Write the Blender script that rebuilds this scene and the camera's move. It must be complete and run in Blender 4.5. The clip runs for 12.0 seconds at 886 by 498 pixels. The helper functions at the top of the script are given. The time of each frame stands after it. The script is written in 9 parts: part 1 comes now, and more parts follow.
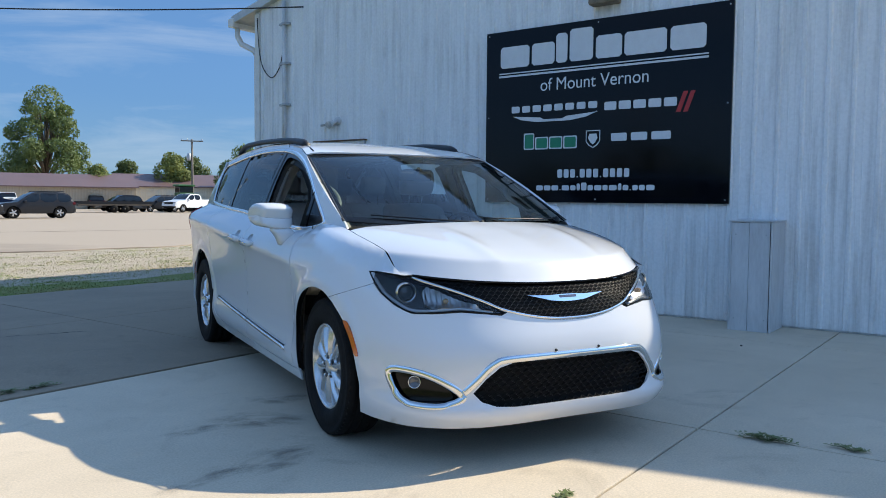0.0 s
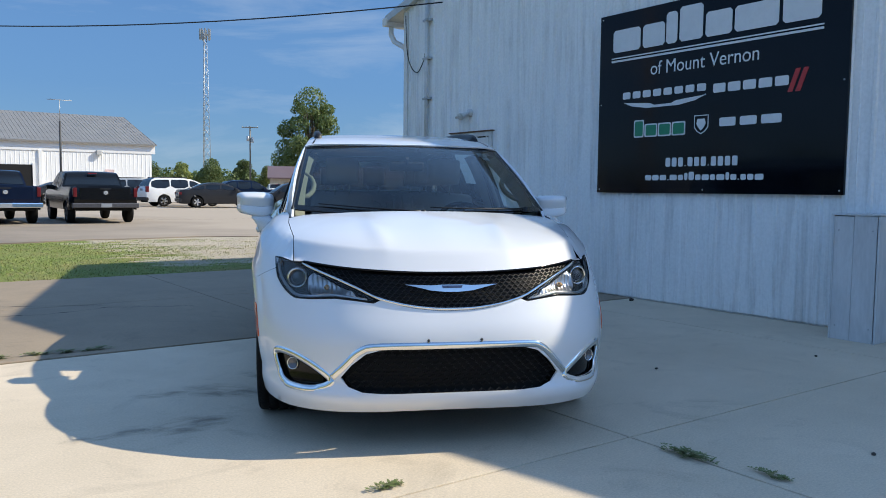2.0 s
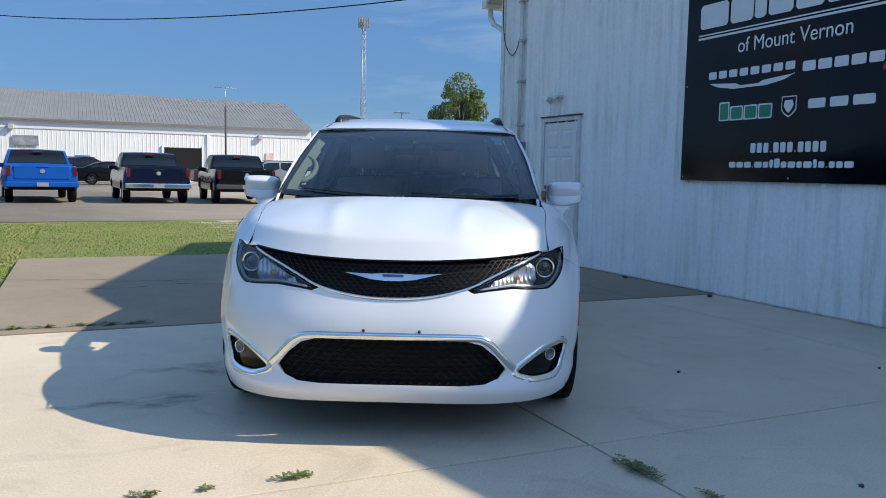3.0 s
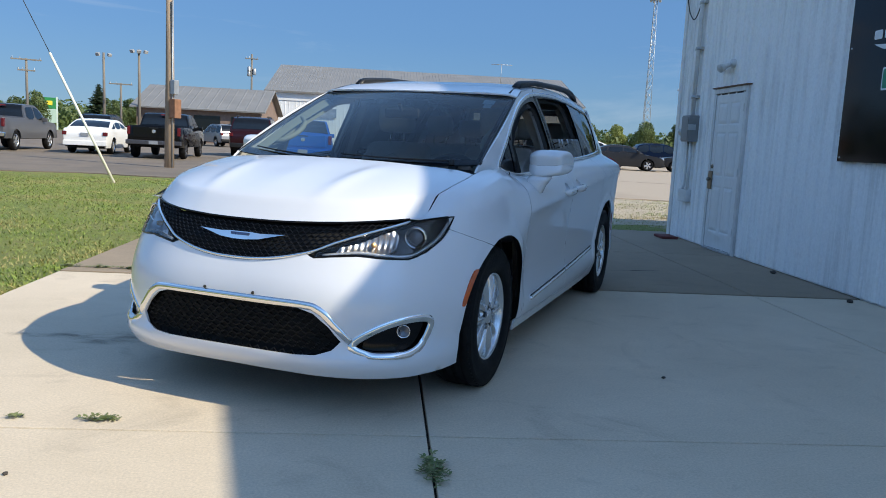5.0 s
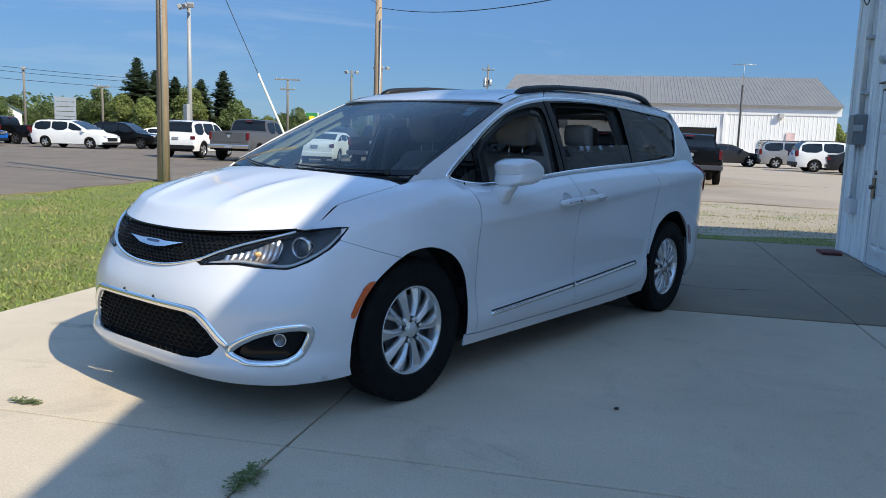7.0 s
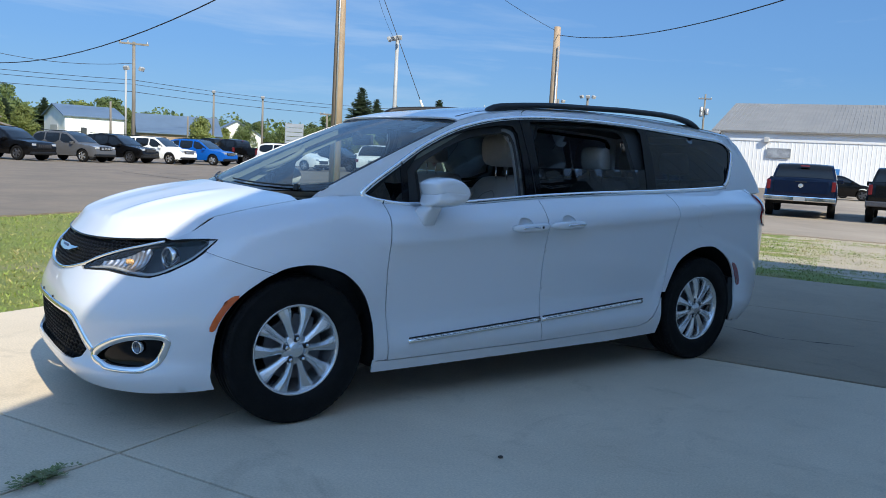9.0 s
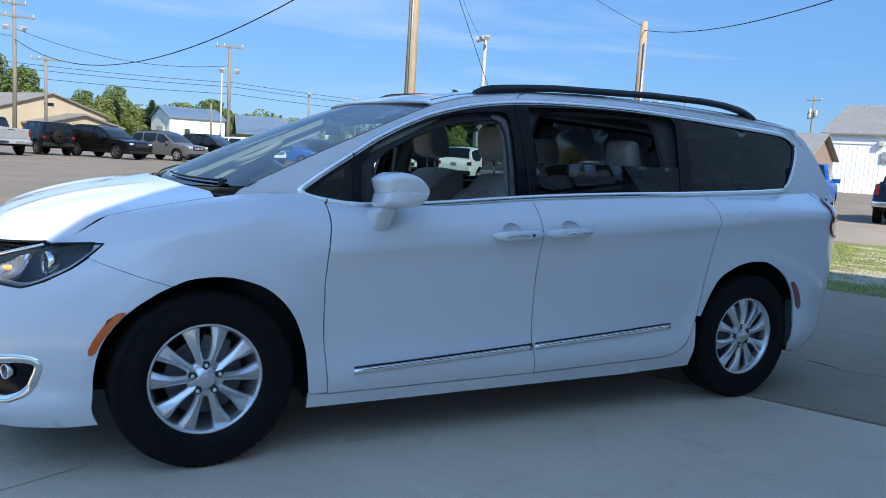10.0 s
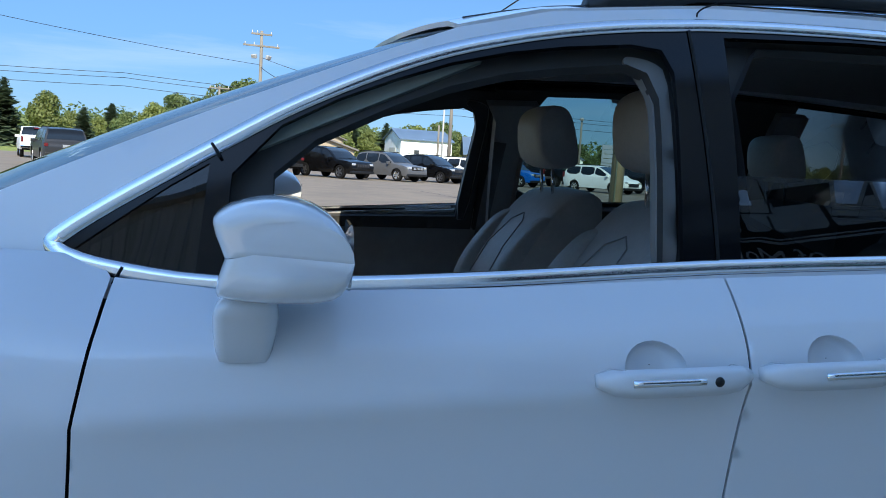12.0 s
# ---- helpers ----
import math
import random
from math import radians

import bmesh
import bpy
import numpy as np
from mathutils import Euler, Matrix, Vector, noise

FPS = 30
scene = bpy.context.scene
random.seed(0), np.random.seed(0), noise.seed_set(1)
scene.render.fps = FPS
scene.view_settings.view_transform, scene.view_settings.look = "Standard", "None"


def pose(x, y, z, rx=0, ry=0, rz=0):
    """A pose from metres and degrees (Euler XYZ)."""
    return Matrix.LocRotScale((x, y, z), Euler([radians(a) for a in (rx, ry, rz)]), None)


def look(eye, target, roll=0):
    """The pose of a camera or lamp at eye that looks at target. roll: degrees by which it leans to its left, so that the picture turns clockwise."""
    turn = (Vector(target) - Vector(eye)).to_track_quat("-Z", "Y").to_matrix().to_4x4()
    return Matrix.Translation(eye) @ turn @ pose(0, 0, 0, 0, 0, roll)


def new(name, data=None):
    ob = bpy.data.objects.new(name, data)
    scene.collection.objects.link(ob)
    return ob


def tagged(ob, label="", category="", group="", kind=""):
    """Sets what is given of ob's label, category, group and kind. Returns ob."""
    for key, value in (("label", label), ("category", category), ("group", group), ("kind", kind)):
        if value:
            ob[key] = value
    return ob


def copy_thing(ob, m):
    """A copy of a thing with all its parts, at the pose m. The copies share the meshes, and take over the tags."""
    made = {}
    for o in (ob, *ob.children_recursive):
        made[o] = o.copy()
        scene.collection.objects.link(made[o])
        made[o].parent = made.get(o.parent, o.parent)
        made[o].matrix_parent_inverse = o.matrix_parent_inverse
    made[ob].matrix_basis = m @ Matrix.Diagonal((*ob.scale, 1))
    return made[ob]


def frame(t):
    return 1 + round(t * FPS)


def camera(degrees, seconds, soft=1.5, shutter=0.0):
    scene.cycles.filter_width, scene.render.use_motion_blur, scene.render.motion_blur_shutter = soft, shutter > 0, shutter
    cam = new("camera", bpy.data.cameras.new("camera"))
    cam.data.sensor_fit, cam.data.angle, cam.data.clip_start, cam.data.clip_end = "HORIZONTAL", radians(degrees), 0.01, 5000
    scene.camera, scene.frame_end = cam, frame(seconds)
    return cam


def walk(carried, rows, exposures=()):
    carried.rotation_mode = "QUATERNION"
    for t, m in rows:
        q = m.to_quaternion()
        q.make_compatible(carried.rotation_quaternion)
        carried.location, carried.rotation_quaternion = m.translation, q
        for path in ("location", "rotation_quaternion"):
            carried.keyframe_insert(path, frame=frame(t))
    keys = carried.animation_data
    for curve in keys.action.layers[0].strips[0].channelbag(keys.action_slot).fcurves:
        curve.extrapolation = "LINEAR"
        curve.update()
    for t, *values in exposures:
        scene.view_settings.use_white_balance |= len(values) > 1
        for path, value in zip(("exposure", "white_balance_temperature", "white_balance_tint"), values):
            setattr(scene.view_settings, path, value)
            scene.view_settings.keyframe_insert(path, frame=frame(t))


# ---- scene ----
cam = camera(58.6, 12.0, soft=0.9)
PATH = [
    (0, (-2.355, -5.519, 1.249), (-1.415, -3.757, 1.129), 0.5),
    (0.5, (-1.989, -5.728, 1.236), (-1.171, -3.907, 1.112), 0.5),
    (1, (-1.625, -5.937, 1.252), (-0.945, -4.061, 1.121), 0.5),
    (1.5, (-1.161, -6.057, 1.24), (-0.633, -4.133, 1.102), 0.6),
    (2, (-0.714, -6.117, 1.255), (-0.361, -4.154, 1.107), 0.6),
    (2.5, (-0.202, -6.095, 1.26), (-0.037, -4.109, 1.097), 0.9),
    (3, (0.28, -6.035, 1.271), (0.252, -4.044, 1.08), 1.2),
    (5, (2.128, -5.381, 1.251), (1.417, -3.532, 0.981), 2.9),
    (5.5, (2.513, -5.167, 1.29), (1.656, -3.381, 1.014), 2.9),
    (6, (2.829, -4.99, 1.332), (1.841, -3.274, 1.05), 2.6),
    (6.5, (3.147, -4.724, 1.316), (2.027, -3.09, 1.037), 2.2),
    (7, (3.468, -4.493, 1.327), (2.231, -2.946, 1.05), 1.9),
    (9, (4.382, -3.189, 1.333), (2.77, -2.027, 1.104), 3.1),
    (9.5, (4.333, -2.705, 1.337), (2.655, -1.642, 1.105), 3.5),
    (10, (4.065, -2.232, 1.315), (2.327, -1.271, 1.079), 3.5),
    (10.5, (3.677, -1.76, 1.315), (1.879, -0.916, 1.078), 3.4),
    (11, (3.186, -1.365, 1.304), (1.333, -0.647, 1.074), 3.4),
    (11.5, (2.692, -1.031, 1.303), (0.793, -0.443, 1.078), 3.2),
    (12, (2.171, -0.801, 1.294), (0.229, -0.372, 1.076), 3.6),
]
walk(cam, [(t, look(eye, target, roll)) for t, eye, target, roll in PATH],
     exposures=[(0, 0.62, 6050, 7), (3, 0.49, 6050, 7), (7, 0.51, 6000, 7), (9, 0.67, 5900, 6), (10, 0.95, 5900, 6), (11, 1.13, 5850, 5), (12, 1.0, 5850, 5)])

# ---- world, sun, exposure ----
SUN_WAY = Vector((1.2, -0.08, 1.0)).normalized()
sky_world = bpy.data.worlds.new("sky")
scene.world = sky_world
sky_world.use_nodes = True
_wn = sky_world.node_tree.nodes
_wl = sky_world.node_tree.links
_sky = _wn.new("ShaderNodeTexSky")
_sky.sky_type = "NISHITA"
_sky.sun_disc = False
_sky.sun_elevation = math.asin(SUN_WAY.z)
_sky.sun_rotation = math.atan2(SUN_WAY.x, SUN_WAY.y)
_sky.altitude = 0
_sky.air_density, _sky.dust_density, _sky.ozone_density = 1.0, 0.1, 3.0
_bg = _wn["Background"]
_bg.inputs["Strength"].default_value = 0.11
# thin high cirrus streaks mixed into the sky
_tc = _wn.new("ShaderNodeTexCoord")
_mp = _wn.new("ShaderNodeMapping")
_mp.inputs["Scale"].default_value = (1.6, 1.1, 9.0)
_mp.inputs["Rotation"].default_value = (0.12, 0.05, 0.5)
_nz = _wn.new("ShaderNodeTexNoise")
_nz.inputs["Scale"].default_value = 1.7
_nz.inputs["Detail"].default_value = 7.0
_nz.inputs["Roughness"].default_value = 0.6
_nz.inputs["Distortion"].default_value = 0.5
_cr = _wn.new("ShaderNodeValToRGB")
_cr.color_ramp.elements[0].position, _cr.color_ramp.elements[0].color = 0.52, (0, 0, 0, 1)
_cr.color_ramp.elements[1].position, _cr.color_ramp.elements[1].color = 0.80, (0.42, 0.42, 0.42, 1)
_mx = _wn.new("ShaderNodeMix")
_mx.data_type = "RGBA"
_mx.inputs["B"].default_value = (4.2, 4.5, 4.9, 1)
_wl.new(_tc.outputs["Generated"], _mp.inputs["Vector"])
_wl.new(_mp.outputs["Vector"], _nz.inputs["Vector"])
_wl.new(_nz.outputs["Fac"], _cr.inputs["Fac"])
_wl.new(_cr.outputs["Color"], _mx.inputs["Factor"])
# sky gain by height: dim near the horizon, raised overhead to fill shade
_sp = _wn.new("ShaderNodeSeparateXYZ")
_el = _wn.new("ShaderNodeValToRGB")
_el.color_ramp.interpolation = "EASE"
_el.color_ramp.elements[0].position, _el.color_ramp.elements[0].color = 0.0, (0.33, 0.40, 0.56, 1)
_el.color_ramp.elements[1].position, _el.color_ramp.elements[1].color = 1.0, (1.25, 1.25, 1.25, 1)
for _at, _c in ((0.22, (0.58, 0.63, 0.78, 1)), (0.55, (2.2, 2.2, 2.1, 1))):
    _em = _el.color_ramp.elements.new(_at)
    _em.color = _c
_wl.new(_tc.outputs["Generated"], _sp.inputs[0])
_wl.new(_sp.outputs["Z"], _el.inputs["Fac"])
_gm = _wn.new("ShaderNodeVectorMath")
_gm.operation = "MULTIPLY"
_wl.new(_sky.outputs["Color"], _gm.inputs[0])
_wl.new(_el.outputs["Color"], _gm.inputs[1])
# pale haze colours painted in towards the horizon, alike all round, fading higher up
_hz = _wn.new("ShaderNodeValToRGB")
_hz.color_ramp.elements[0].position, _hz.color_ramp.elements[0].color = 0.0, (1.45, 2.6, 3.7, 1)
_hz.color_ramp.elements[1].position, _hz.color_ramp.elements[1].color = 0.35, (0.72, 1.55, 3.1, 1)
_hm = _hz.color_ramp.elements.new(0.12)
_hm.color = (0.86, 1.9, 3.45, 1)
_hf = _wn.new("ShaderNodeMapRange")
_hf.inputs["From Min"].default_value, _hf.inputs["From Max"].default_value = 0.25, 0.5
_hf.inputs["To Min"].default_value, _hf.inputs["To Max"].default_value = 0.6, 0.0
_hx = _wn.new("ShaderNodeMix")
_hx.data_type = "RGBA"
_wl.new(_sp.outputs["Z"], _hz.inputs["Fac"])
_wl.new(_sp.outputs["Z"], _hf.inputs["Value"])
_wl.new(_hf.outputs["Result"], _hx.inputs["Factor"])
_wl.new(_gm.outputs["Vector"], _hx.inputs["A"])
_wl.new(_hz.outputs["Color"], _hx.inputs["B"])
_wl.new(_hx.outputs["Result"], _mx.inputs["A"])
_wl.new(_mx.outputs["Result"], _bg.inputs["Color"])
sun = new("sun", bpy.data.lights.new("sun", "SUN"))
sun.data.energy = 4.2
sun.data.angle = radians(0.55)
sun.data.color = (1.0, 0.855, 0.64)
sun.matrix_world = look((30, -2, 25), Vector((30, -2, 25)) - SUN_WAY)
scene.view_settings.exposure = 0.0

# ---- materials ----
MATS = {}


def mat(name, base, rough=0.5, metal=0.0, var=0.0, scale=8.0, bump=0.0, bscale=60.0, coat=0.0, alt=None, stretch=(1, 1, 1),
        spec=0.5, per_object=0.0, stain=None, detail=6.0, coords="Object"):
    """A surface with a base colour, broad mottling (var, or a second colour alt), fine grain and relief."""
    if name in MATS:
        return MATS[name]
    m = bpy.data.materials.new(name)
    m.use_nodes = True
    nt = m.node_tree
    b = nt.nodes["Principled BSDF"]
    b.inputs["Roughness"].default_value = rough
    b.inputs["Metallic"].default_value = metal
    b.inputs["Coat Weight"].default_value = coat
    b.inputs["Coat Roughness"].default_value = 0.03
    b.inputs["Specular IOR Level"].default_value = spec
    col = (*base, 1)
    b.inputs["Base Color"].default_value = col
    tc = nt.nodes.new("ShaderNodeTexCoord")
    mp = nt.nodes.new("ShaderNodeMapping")
    mp.inputs["Scale"].default_value = stretch
    nt.links.new(tc.outputs[coords], mp.inputs["Vector"])
    last = None
    if var or alt:
        n1 = nt.nodes.new("ShaderNodeTexNoise")
        n1.inputs["Scale"].default_value = scale
        n1.inputs["Detail"].default_value = detail
        n1.inputs["Roughness"].default_value = 0.62
        nt.links.new(mp.outputs["Vector"], n1.inputs["Vector"])
        n2 = nt.nodes.new("ShaderNodeTexNoise")
        n2.inputs["Scale"].default_value = scale * 9
        n2.inputs["Detail"].default_value = 4
        nt.links.new(mp.outputs["Vector"], n2.inputs["Vector"])
        av = nt.nodes.new("ShaderNodeMath")
        av.operation = "MULTIPLY_ADD"
        av.inputs[1].default_value = 0.4
        nt.links.new(n2.outputs["Fac"], av.inputs[0])
        nt.links.new(n1.outputs["Fac"], av.inputs[2])
        rp = nt.nodes.new("ShaderNodeValToRGB")
        other = alt or tuple(c * (1 - var) for c in base)
        lift = base if alt else tuple(min(c * (1 + var * 0.6), 1) for c in base)
        rp.color_ramp.elements[0].position, rp.color_ramp.elements[0].color = 0.50, (*other, 1)
        rp.color_ramp.elements[1].position, rp.color_ramp.elements[1].color = 0.90, (*lift, 1)
        nt.links.new(av.outputs[0], rp.inputs["Fac"])
        last = rp.outputs["Color"]
        rr = nt.nodes.new("ShaderNodeMapRange")
        rr.inputs["To Min"].default_value = max(rough - 0.08, 0.02)
        rr.inputs["To Max"].default_value = min(rough + 0.08, 1)
        nt.links.new(n1.outputs["Fac"], rr.inputs["Value"])
        nt.links.new(rr.outputs["Result"], b.inputs["Roughness"])
    if per_object and last:
        oi = nt.nodes.new("ShaderNodeObjectInfo")
        mr = nt.nodes.new("ShaderNodeMapRange")
        mr.inputs["To Min"].default_value = 1 - per_object
        mr.inputs["To Max"].default_value = 1 + per_object
        nt.links.new(oi.outputs["Random"], mr.inputs["Value"])
        hs = nt.nodes.new("ShaderNodeHueSaturation")
        nt.links.new(mr.outputs["Result"], hs.inputs["Value"])
        nt.links.new(last, hs.inputs["Color"])
        last = hs.outputs["Color"]
    if last:
        nt.links.new(last, b.inputs["Base Color"])
    if bump:
        n3 = nt.nodes.new("ShaderNodeTexNoise")
        n3.inputs["Scale"].default_value = bscale
        n3.inputs["Detail"].default_value = 5
        nt.links.new(mp.outputs["Vector"], n3.inputs["Vector"])
        bp = nt.nodes.new("ShaderNodeBump")
        bp.inputs["Strength"].default_value = bump
        bp.inputs["Distance"].default_value = 0.01
        nt.links.new(n3.outputs["Fac"], bp.inputs["Height"])
        nt.links.new(bp.outputs["Normal"], b.inputs["Normal"])
    MATS[name] = m
    return m


def ramp_node(nt, src, stops):
    r = nt.nodes.new("ShaderNodeValToRGB")
    while len(r.color_ramp.elements) < len(stops):
        r.color_ramp.elements.new(0.5)
    for e, (p, c) in zip(r.color_ramp.elements, stops):
        e.position, e.color = p, (*c, 1) if len(c) == 3 else c
    nt.links.new(src, r.inputs["Fac"])
    return r.outputs["Color"]


def noise_node(nt, vec, scale, detail=5.0, rough=0.6, distort=0.0):
    n = nt.nodes.new("ShaderNodeTexNoise")
    n.inputs["Scale"].default_value, n.inputs["Detail"].default_value = scale, detail
    n.inputs["Roughness"].default_value, n.inputs["Distortion"].default_value = rough, distort
    nt.links.new(vec, n.inputs["Vector"])
    return n.outputs["Fac"]


def mix_node(nt, fac, a, b, mode="MIX"):
    n = nt.nodes.new("ShaderNodeMix")
    n.data_type, n.blend_type = "RGBA", mode
    for sock, v in (("Factor", fac), ("A", a), ("B", b)):
        if isinstance(v, (int, float)):
            n.inputs[sock].default_value = v
        elif isinstance(v, tuple):
            n.inputs[sock].default_value = (*v, 1)
        else:
            nt.links.new(v, n.inputs[sock])
    return n.outputs["Result"]


def math_node(nt, op, a, b=0.0):
    n = nt.nodes.new("ShaderNodeMath")
    n.operation = op
    for k, v in enumerate((a, b)):
        if isinstance(v, (int, float)):
            n.inputs[k].default_value = v
        else:
            nt.links.new(v, n.inputs[k])
    return n.outputs[0]


def bump_node(nt, height, strength, distance=0.01):
    n = nt.nodes.new("ShaderNodeBump")
    n.inputs["Strength"].default_value, n.inputs["Distance"].default_value = strength, distance
    nt.links.new(height, n.inputs["Height"])
    return n.outputs["Normal"]


def blank(name, rough=0.5):
    m = bpy.data.materials.new(name)
    m.use_nodes = True
    nt = m.node_tree
    b = nt.nodes["Principled BSDF"]
    b.inputs["Roughness"].default_value = rough
    tc = nt.nodes.new("ShaderNodeTexCoord")
    mp = nt.nodes.new("ShaderNodeMapping")
    nt.links.new(tc.outputs["Object"], mp.inputs["Vector"])
    MATS[name] = m
    return m, nt, b, mp


def concrete(name, light, dark, stain):
    m, nt, b, mp = blank(name, 0.85)
    v = mp.outputs["Vector"]
    broad = noise_node(nt, v, 0.55, 6, 0.65, 0.6)
    mid = noise_node(nt, v, 3.5, 6, 0.65)
    fine = noise_node(nt, v, 90, 3, 0.7)
    c = ramp_node(nt, broad, [(0.35, dark), (0.62, light)])
    c = mix_node(nt, math_node(nt, "MULTIPLY", mid, 0.5), c, stain)
    sp = ramp_node(nt, noise_node(nt, v, 7.0, 8, 0.75, 1.5), [(0.60, (0, 0, 0)), (0.75, (1, 1, 1))])
    sm = ramp_node(nt, noise_node(nt, v, 1.3, 7, 0.68, 2.2), [(0.56, (0, 0, 0)), (0.72, (1, 1, 1))])
    c = mix_node(nt, math_node(nt, "MULTIPLY", sm, 0.30), c, tuple(k * 0.55 for k in stain))
    c = mix_node(nt, math_node(nt, "MULTIPLY", sp, 0.35), c, tuple(k * 0.6 for k in stain))
    grit = ramp_node(nt, fine, [(0.3, (0.82, 0.82, 0.82)), (0.7, (1.08, 1.07, 1.05))])
    c = mix_node(nt, 1.0, c, grit, "MULTIPLY")
    nt.links.new(c, b.inputs["Base Color"])
    hsum = math_node(nt, "ADD", math_node(nt, "MULTIPLY", fine, 0.35), math_node(nt, "MULTIPLY", mid, 0.5))
    nt.links.new(bump_node(nt, hsum, 0.35, 0.006), b.inputs["Normal"])
    return m


concrete("concrete_light", (0.72, 0.615, 0.47), (0.61, 0.52, 0.39), (0.48, 0.40, 0.295))
concrete("concrete_dark", (0.345, 0.272, 0.188), (0.270, 0.216, 0.152), (0.205, 0.166, 0.117))
concrete("asphalt", (0.22, 0.178, 0.132), (0.15, 0.124, 0.096), (0.175, 0.138, 0.102))


def dusty_lot():
    """Pale dust and fine gravel over the lot's end before the sheds, broken up by noise."""
    nt = MATS["asphalt"].node_tree
    b = nt.nodes["Principled BSDF"]
    v = nt.nodes["Mapping"].outputs["Vector"]
    sep = nt.nodes.new("ShaderNodeSeparateXYZ")
    nt.links.new(v, sep.inputs[0])
    far = math_node(nt, "ADD", math_node(nt, "MULTIPLY", sep.outputs["X"], 0.055), math_node(nt, "MULTIPLY", noise_node(nt, v, 0.16, 6, 0.65, 0.5), 1.1))
    c = mix_node(nt, ramp_node(nt, far, [(0.35, (0, 0, 0)), (0.95, (0.85, 0.85, 0.85))]), b.inputs["Base Color"].links[0].from_socket, (0.43, 0.355, 0.265))
    nt.links.new(c, b.inputs["Base Color"])


dusty_lot()


def lawn_ground():
    """Lawn that thins into pale gravel beyond the slabs, both broken up by noise."""
    m, nt, b, mp = blank("lawn_and_gravel", 0.95)
    v = mp.outputs["Vector"]
    sep = nt.nodes.new("ShaderNodeSeparateXYZ")
    nt.links.new(v, sep.inputs[0])
    g1 = noise_node(nt, v, 0.9, 6, 0.65)
    g2 = noise_node(nt, v, 14, 5, 0.7)
    g3 = noise_node(nt, v, 120, 3, 0.7)
    grass = ramp_node(nt, g1, [(0.36, (0.30, 0.25, 0.09)), (0.48, (0.22, 0.25, 0.04)), (0.66, (0.13, 0.20, 0.025))])
    grass = mix_node(nt, 0.6, grass, ramp_node(nt, g2, [(0.3, (0.12, 0.17, 0.025)), (0.7, (0.28, 0.30, 0.08))]))
    grass = mix_node(nt, 1.0, grass, ramp_node(nt, g3, [(0.3, (0.5, 0.5, 0.5)), (0.7, (1.3, 1.3, 1.3))]), "MULTIPLY")
    gravel = ramp_node(nt, g3, [(0.3, (0.29, 0.245, 0.175)), (0.7, (0.62, 0.535, 0.40))])
    gravel = mix_node(nt, 0.5, gravel, ramp_node(nt, g1, [(0.3, (0.36, 0.30, 0.215)), (0.7, (0.52, 0.45, 0.34))]))
    # gravel grows with local x (towards the building) and only beyond the slabs
    ax = nt.nodes.new("ShaderNodeMapRange")
    ax.inputs["From Min"].default_value, ax.inputs["From Max"].default_value = -0.5, 2.6
    nt.links.new(sep.outputs["X"], ax.inputs["Value"])
    by = nt.nodes.new("ShaderNodeMapRange")
    by.inputs["From Min"].default_value, by.inputs["From Max"].default_value = 7.3, 8.3
    nt.links.new(sep.outputs["Y"], by.inputs["Value"])
    w = math_node(nt, "MULTIPLY", ax.outputs["Result"], by.outputs["Result"])
    mp2 = nt.nodes.new("ShaderNodeMapping")
    mp2.inputs["Scale"].default_value = (0.5, 1.3, 1)
    nt.links.new(v, mp2.inputs["Vector"])
    patch_n = noise_node(nt, mp2.outputs["Vector"], 1.3, 7, 0.7, 0.4)
    w = math_node(nt, "ADD", w, math_node(nt, "MULTIPLY", math_node(nt, "SUBTRACT", patch_n, 0.47), 2.6))
    msk = ramp_node(nt, w, [(0.50, (0, 0, 0)), (0.60, (1, 1, 1))])
    # bare dusty spots in the lawn
    bare = ramp_node(nt, noise_node(nt, v, 0.45, 6, 0.6, 0.3), [(0.60, (0, 0, 0)), (0.70, (0.75, 0.75, 0.75))])
    grass = mix_node(nt, bare, grass, (0.30, 0.245, 0.15))
    c = mix_node(nt, msk, grass, gravel)
    nt.links.new(c, b.inputs["Base Color"])
    nt.links.new(bump_node(nt, math_node(nt, "ADD", g2, g3), 0.8, 0.03), b.inputs["Normal"])


lawn_ground()


def painted_siding():
    """White painted metal siding, chalky, with grey-brown vertical run-down streaks."""
    m, nt, b, mp = blank("siding_white", 0.55)
    v = mp.outputs["Vector"]
    st = nt.nodes.new("ShaderNodeMapping")
    st.inputs["Scale"].default_value = (1, 9.0, 0.55)
    nt.links.new(v, st.inputs["Vector"])
    s1 = noise_node(nt, st.outputs["Vector"], 1.1, 7, 0.62, 0.2)
    s2 = noise_node(nt, v, 0.7, 5, 0.6)
    s3 = noise_node(nt, v, 30, 4, 0.6)
    streak = math_node(nt, "MULTIPLY", ramp_node(nt, s1, [(0.46, (0, 0, 0)), (0.66, (1, 1, 1))]), ramp_node(nt, s2, [(0.36, (0.15, 0.15, 0.15)), (0.60, (1, 1, 1))]))
    c = mix_node(nt, math_node(nt, "MULTIPLY", streak, 0.58), (0.88, 0.875, 0.86), (0.25, 0.235, 0.205))
    c = mix_node(nt, 0.35, c, ramp_node(nt, s3, [(0.35, (0.72, 0.72, 0.71)), (0.6, (0.90, 0.895, 0.885))]))
    nt.links.new(c, b.inputs["Base Color"])
    nt.links.new(bump_node(nt, s3, 0.12, 0.004), b.inputs["Normal"])


painted_siding()


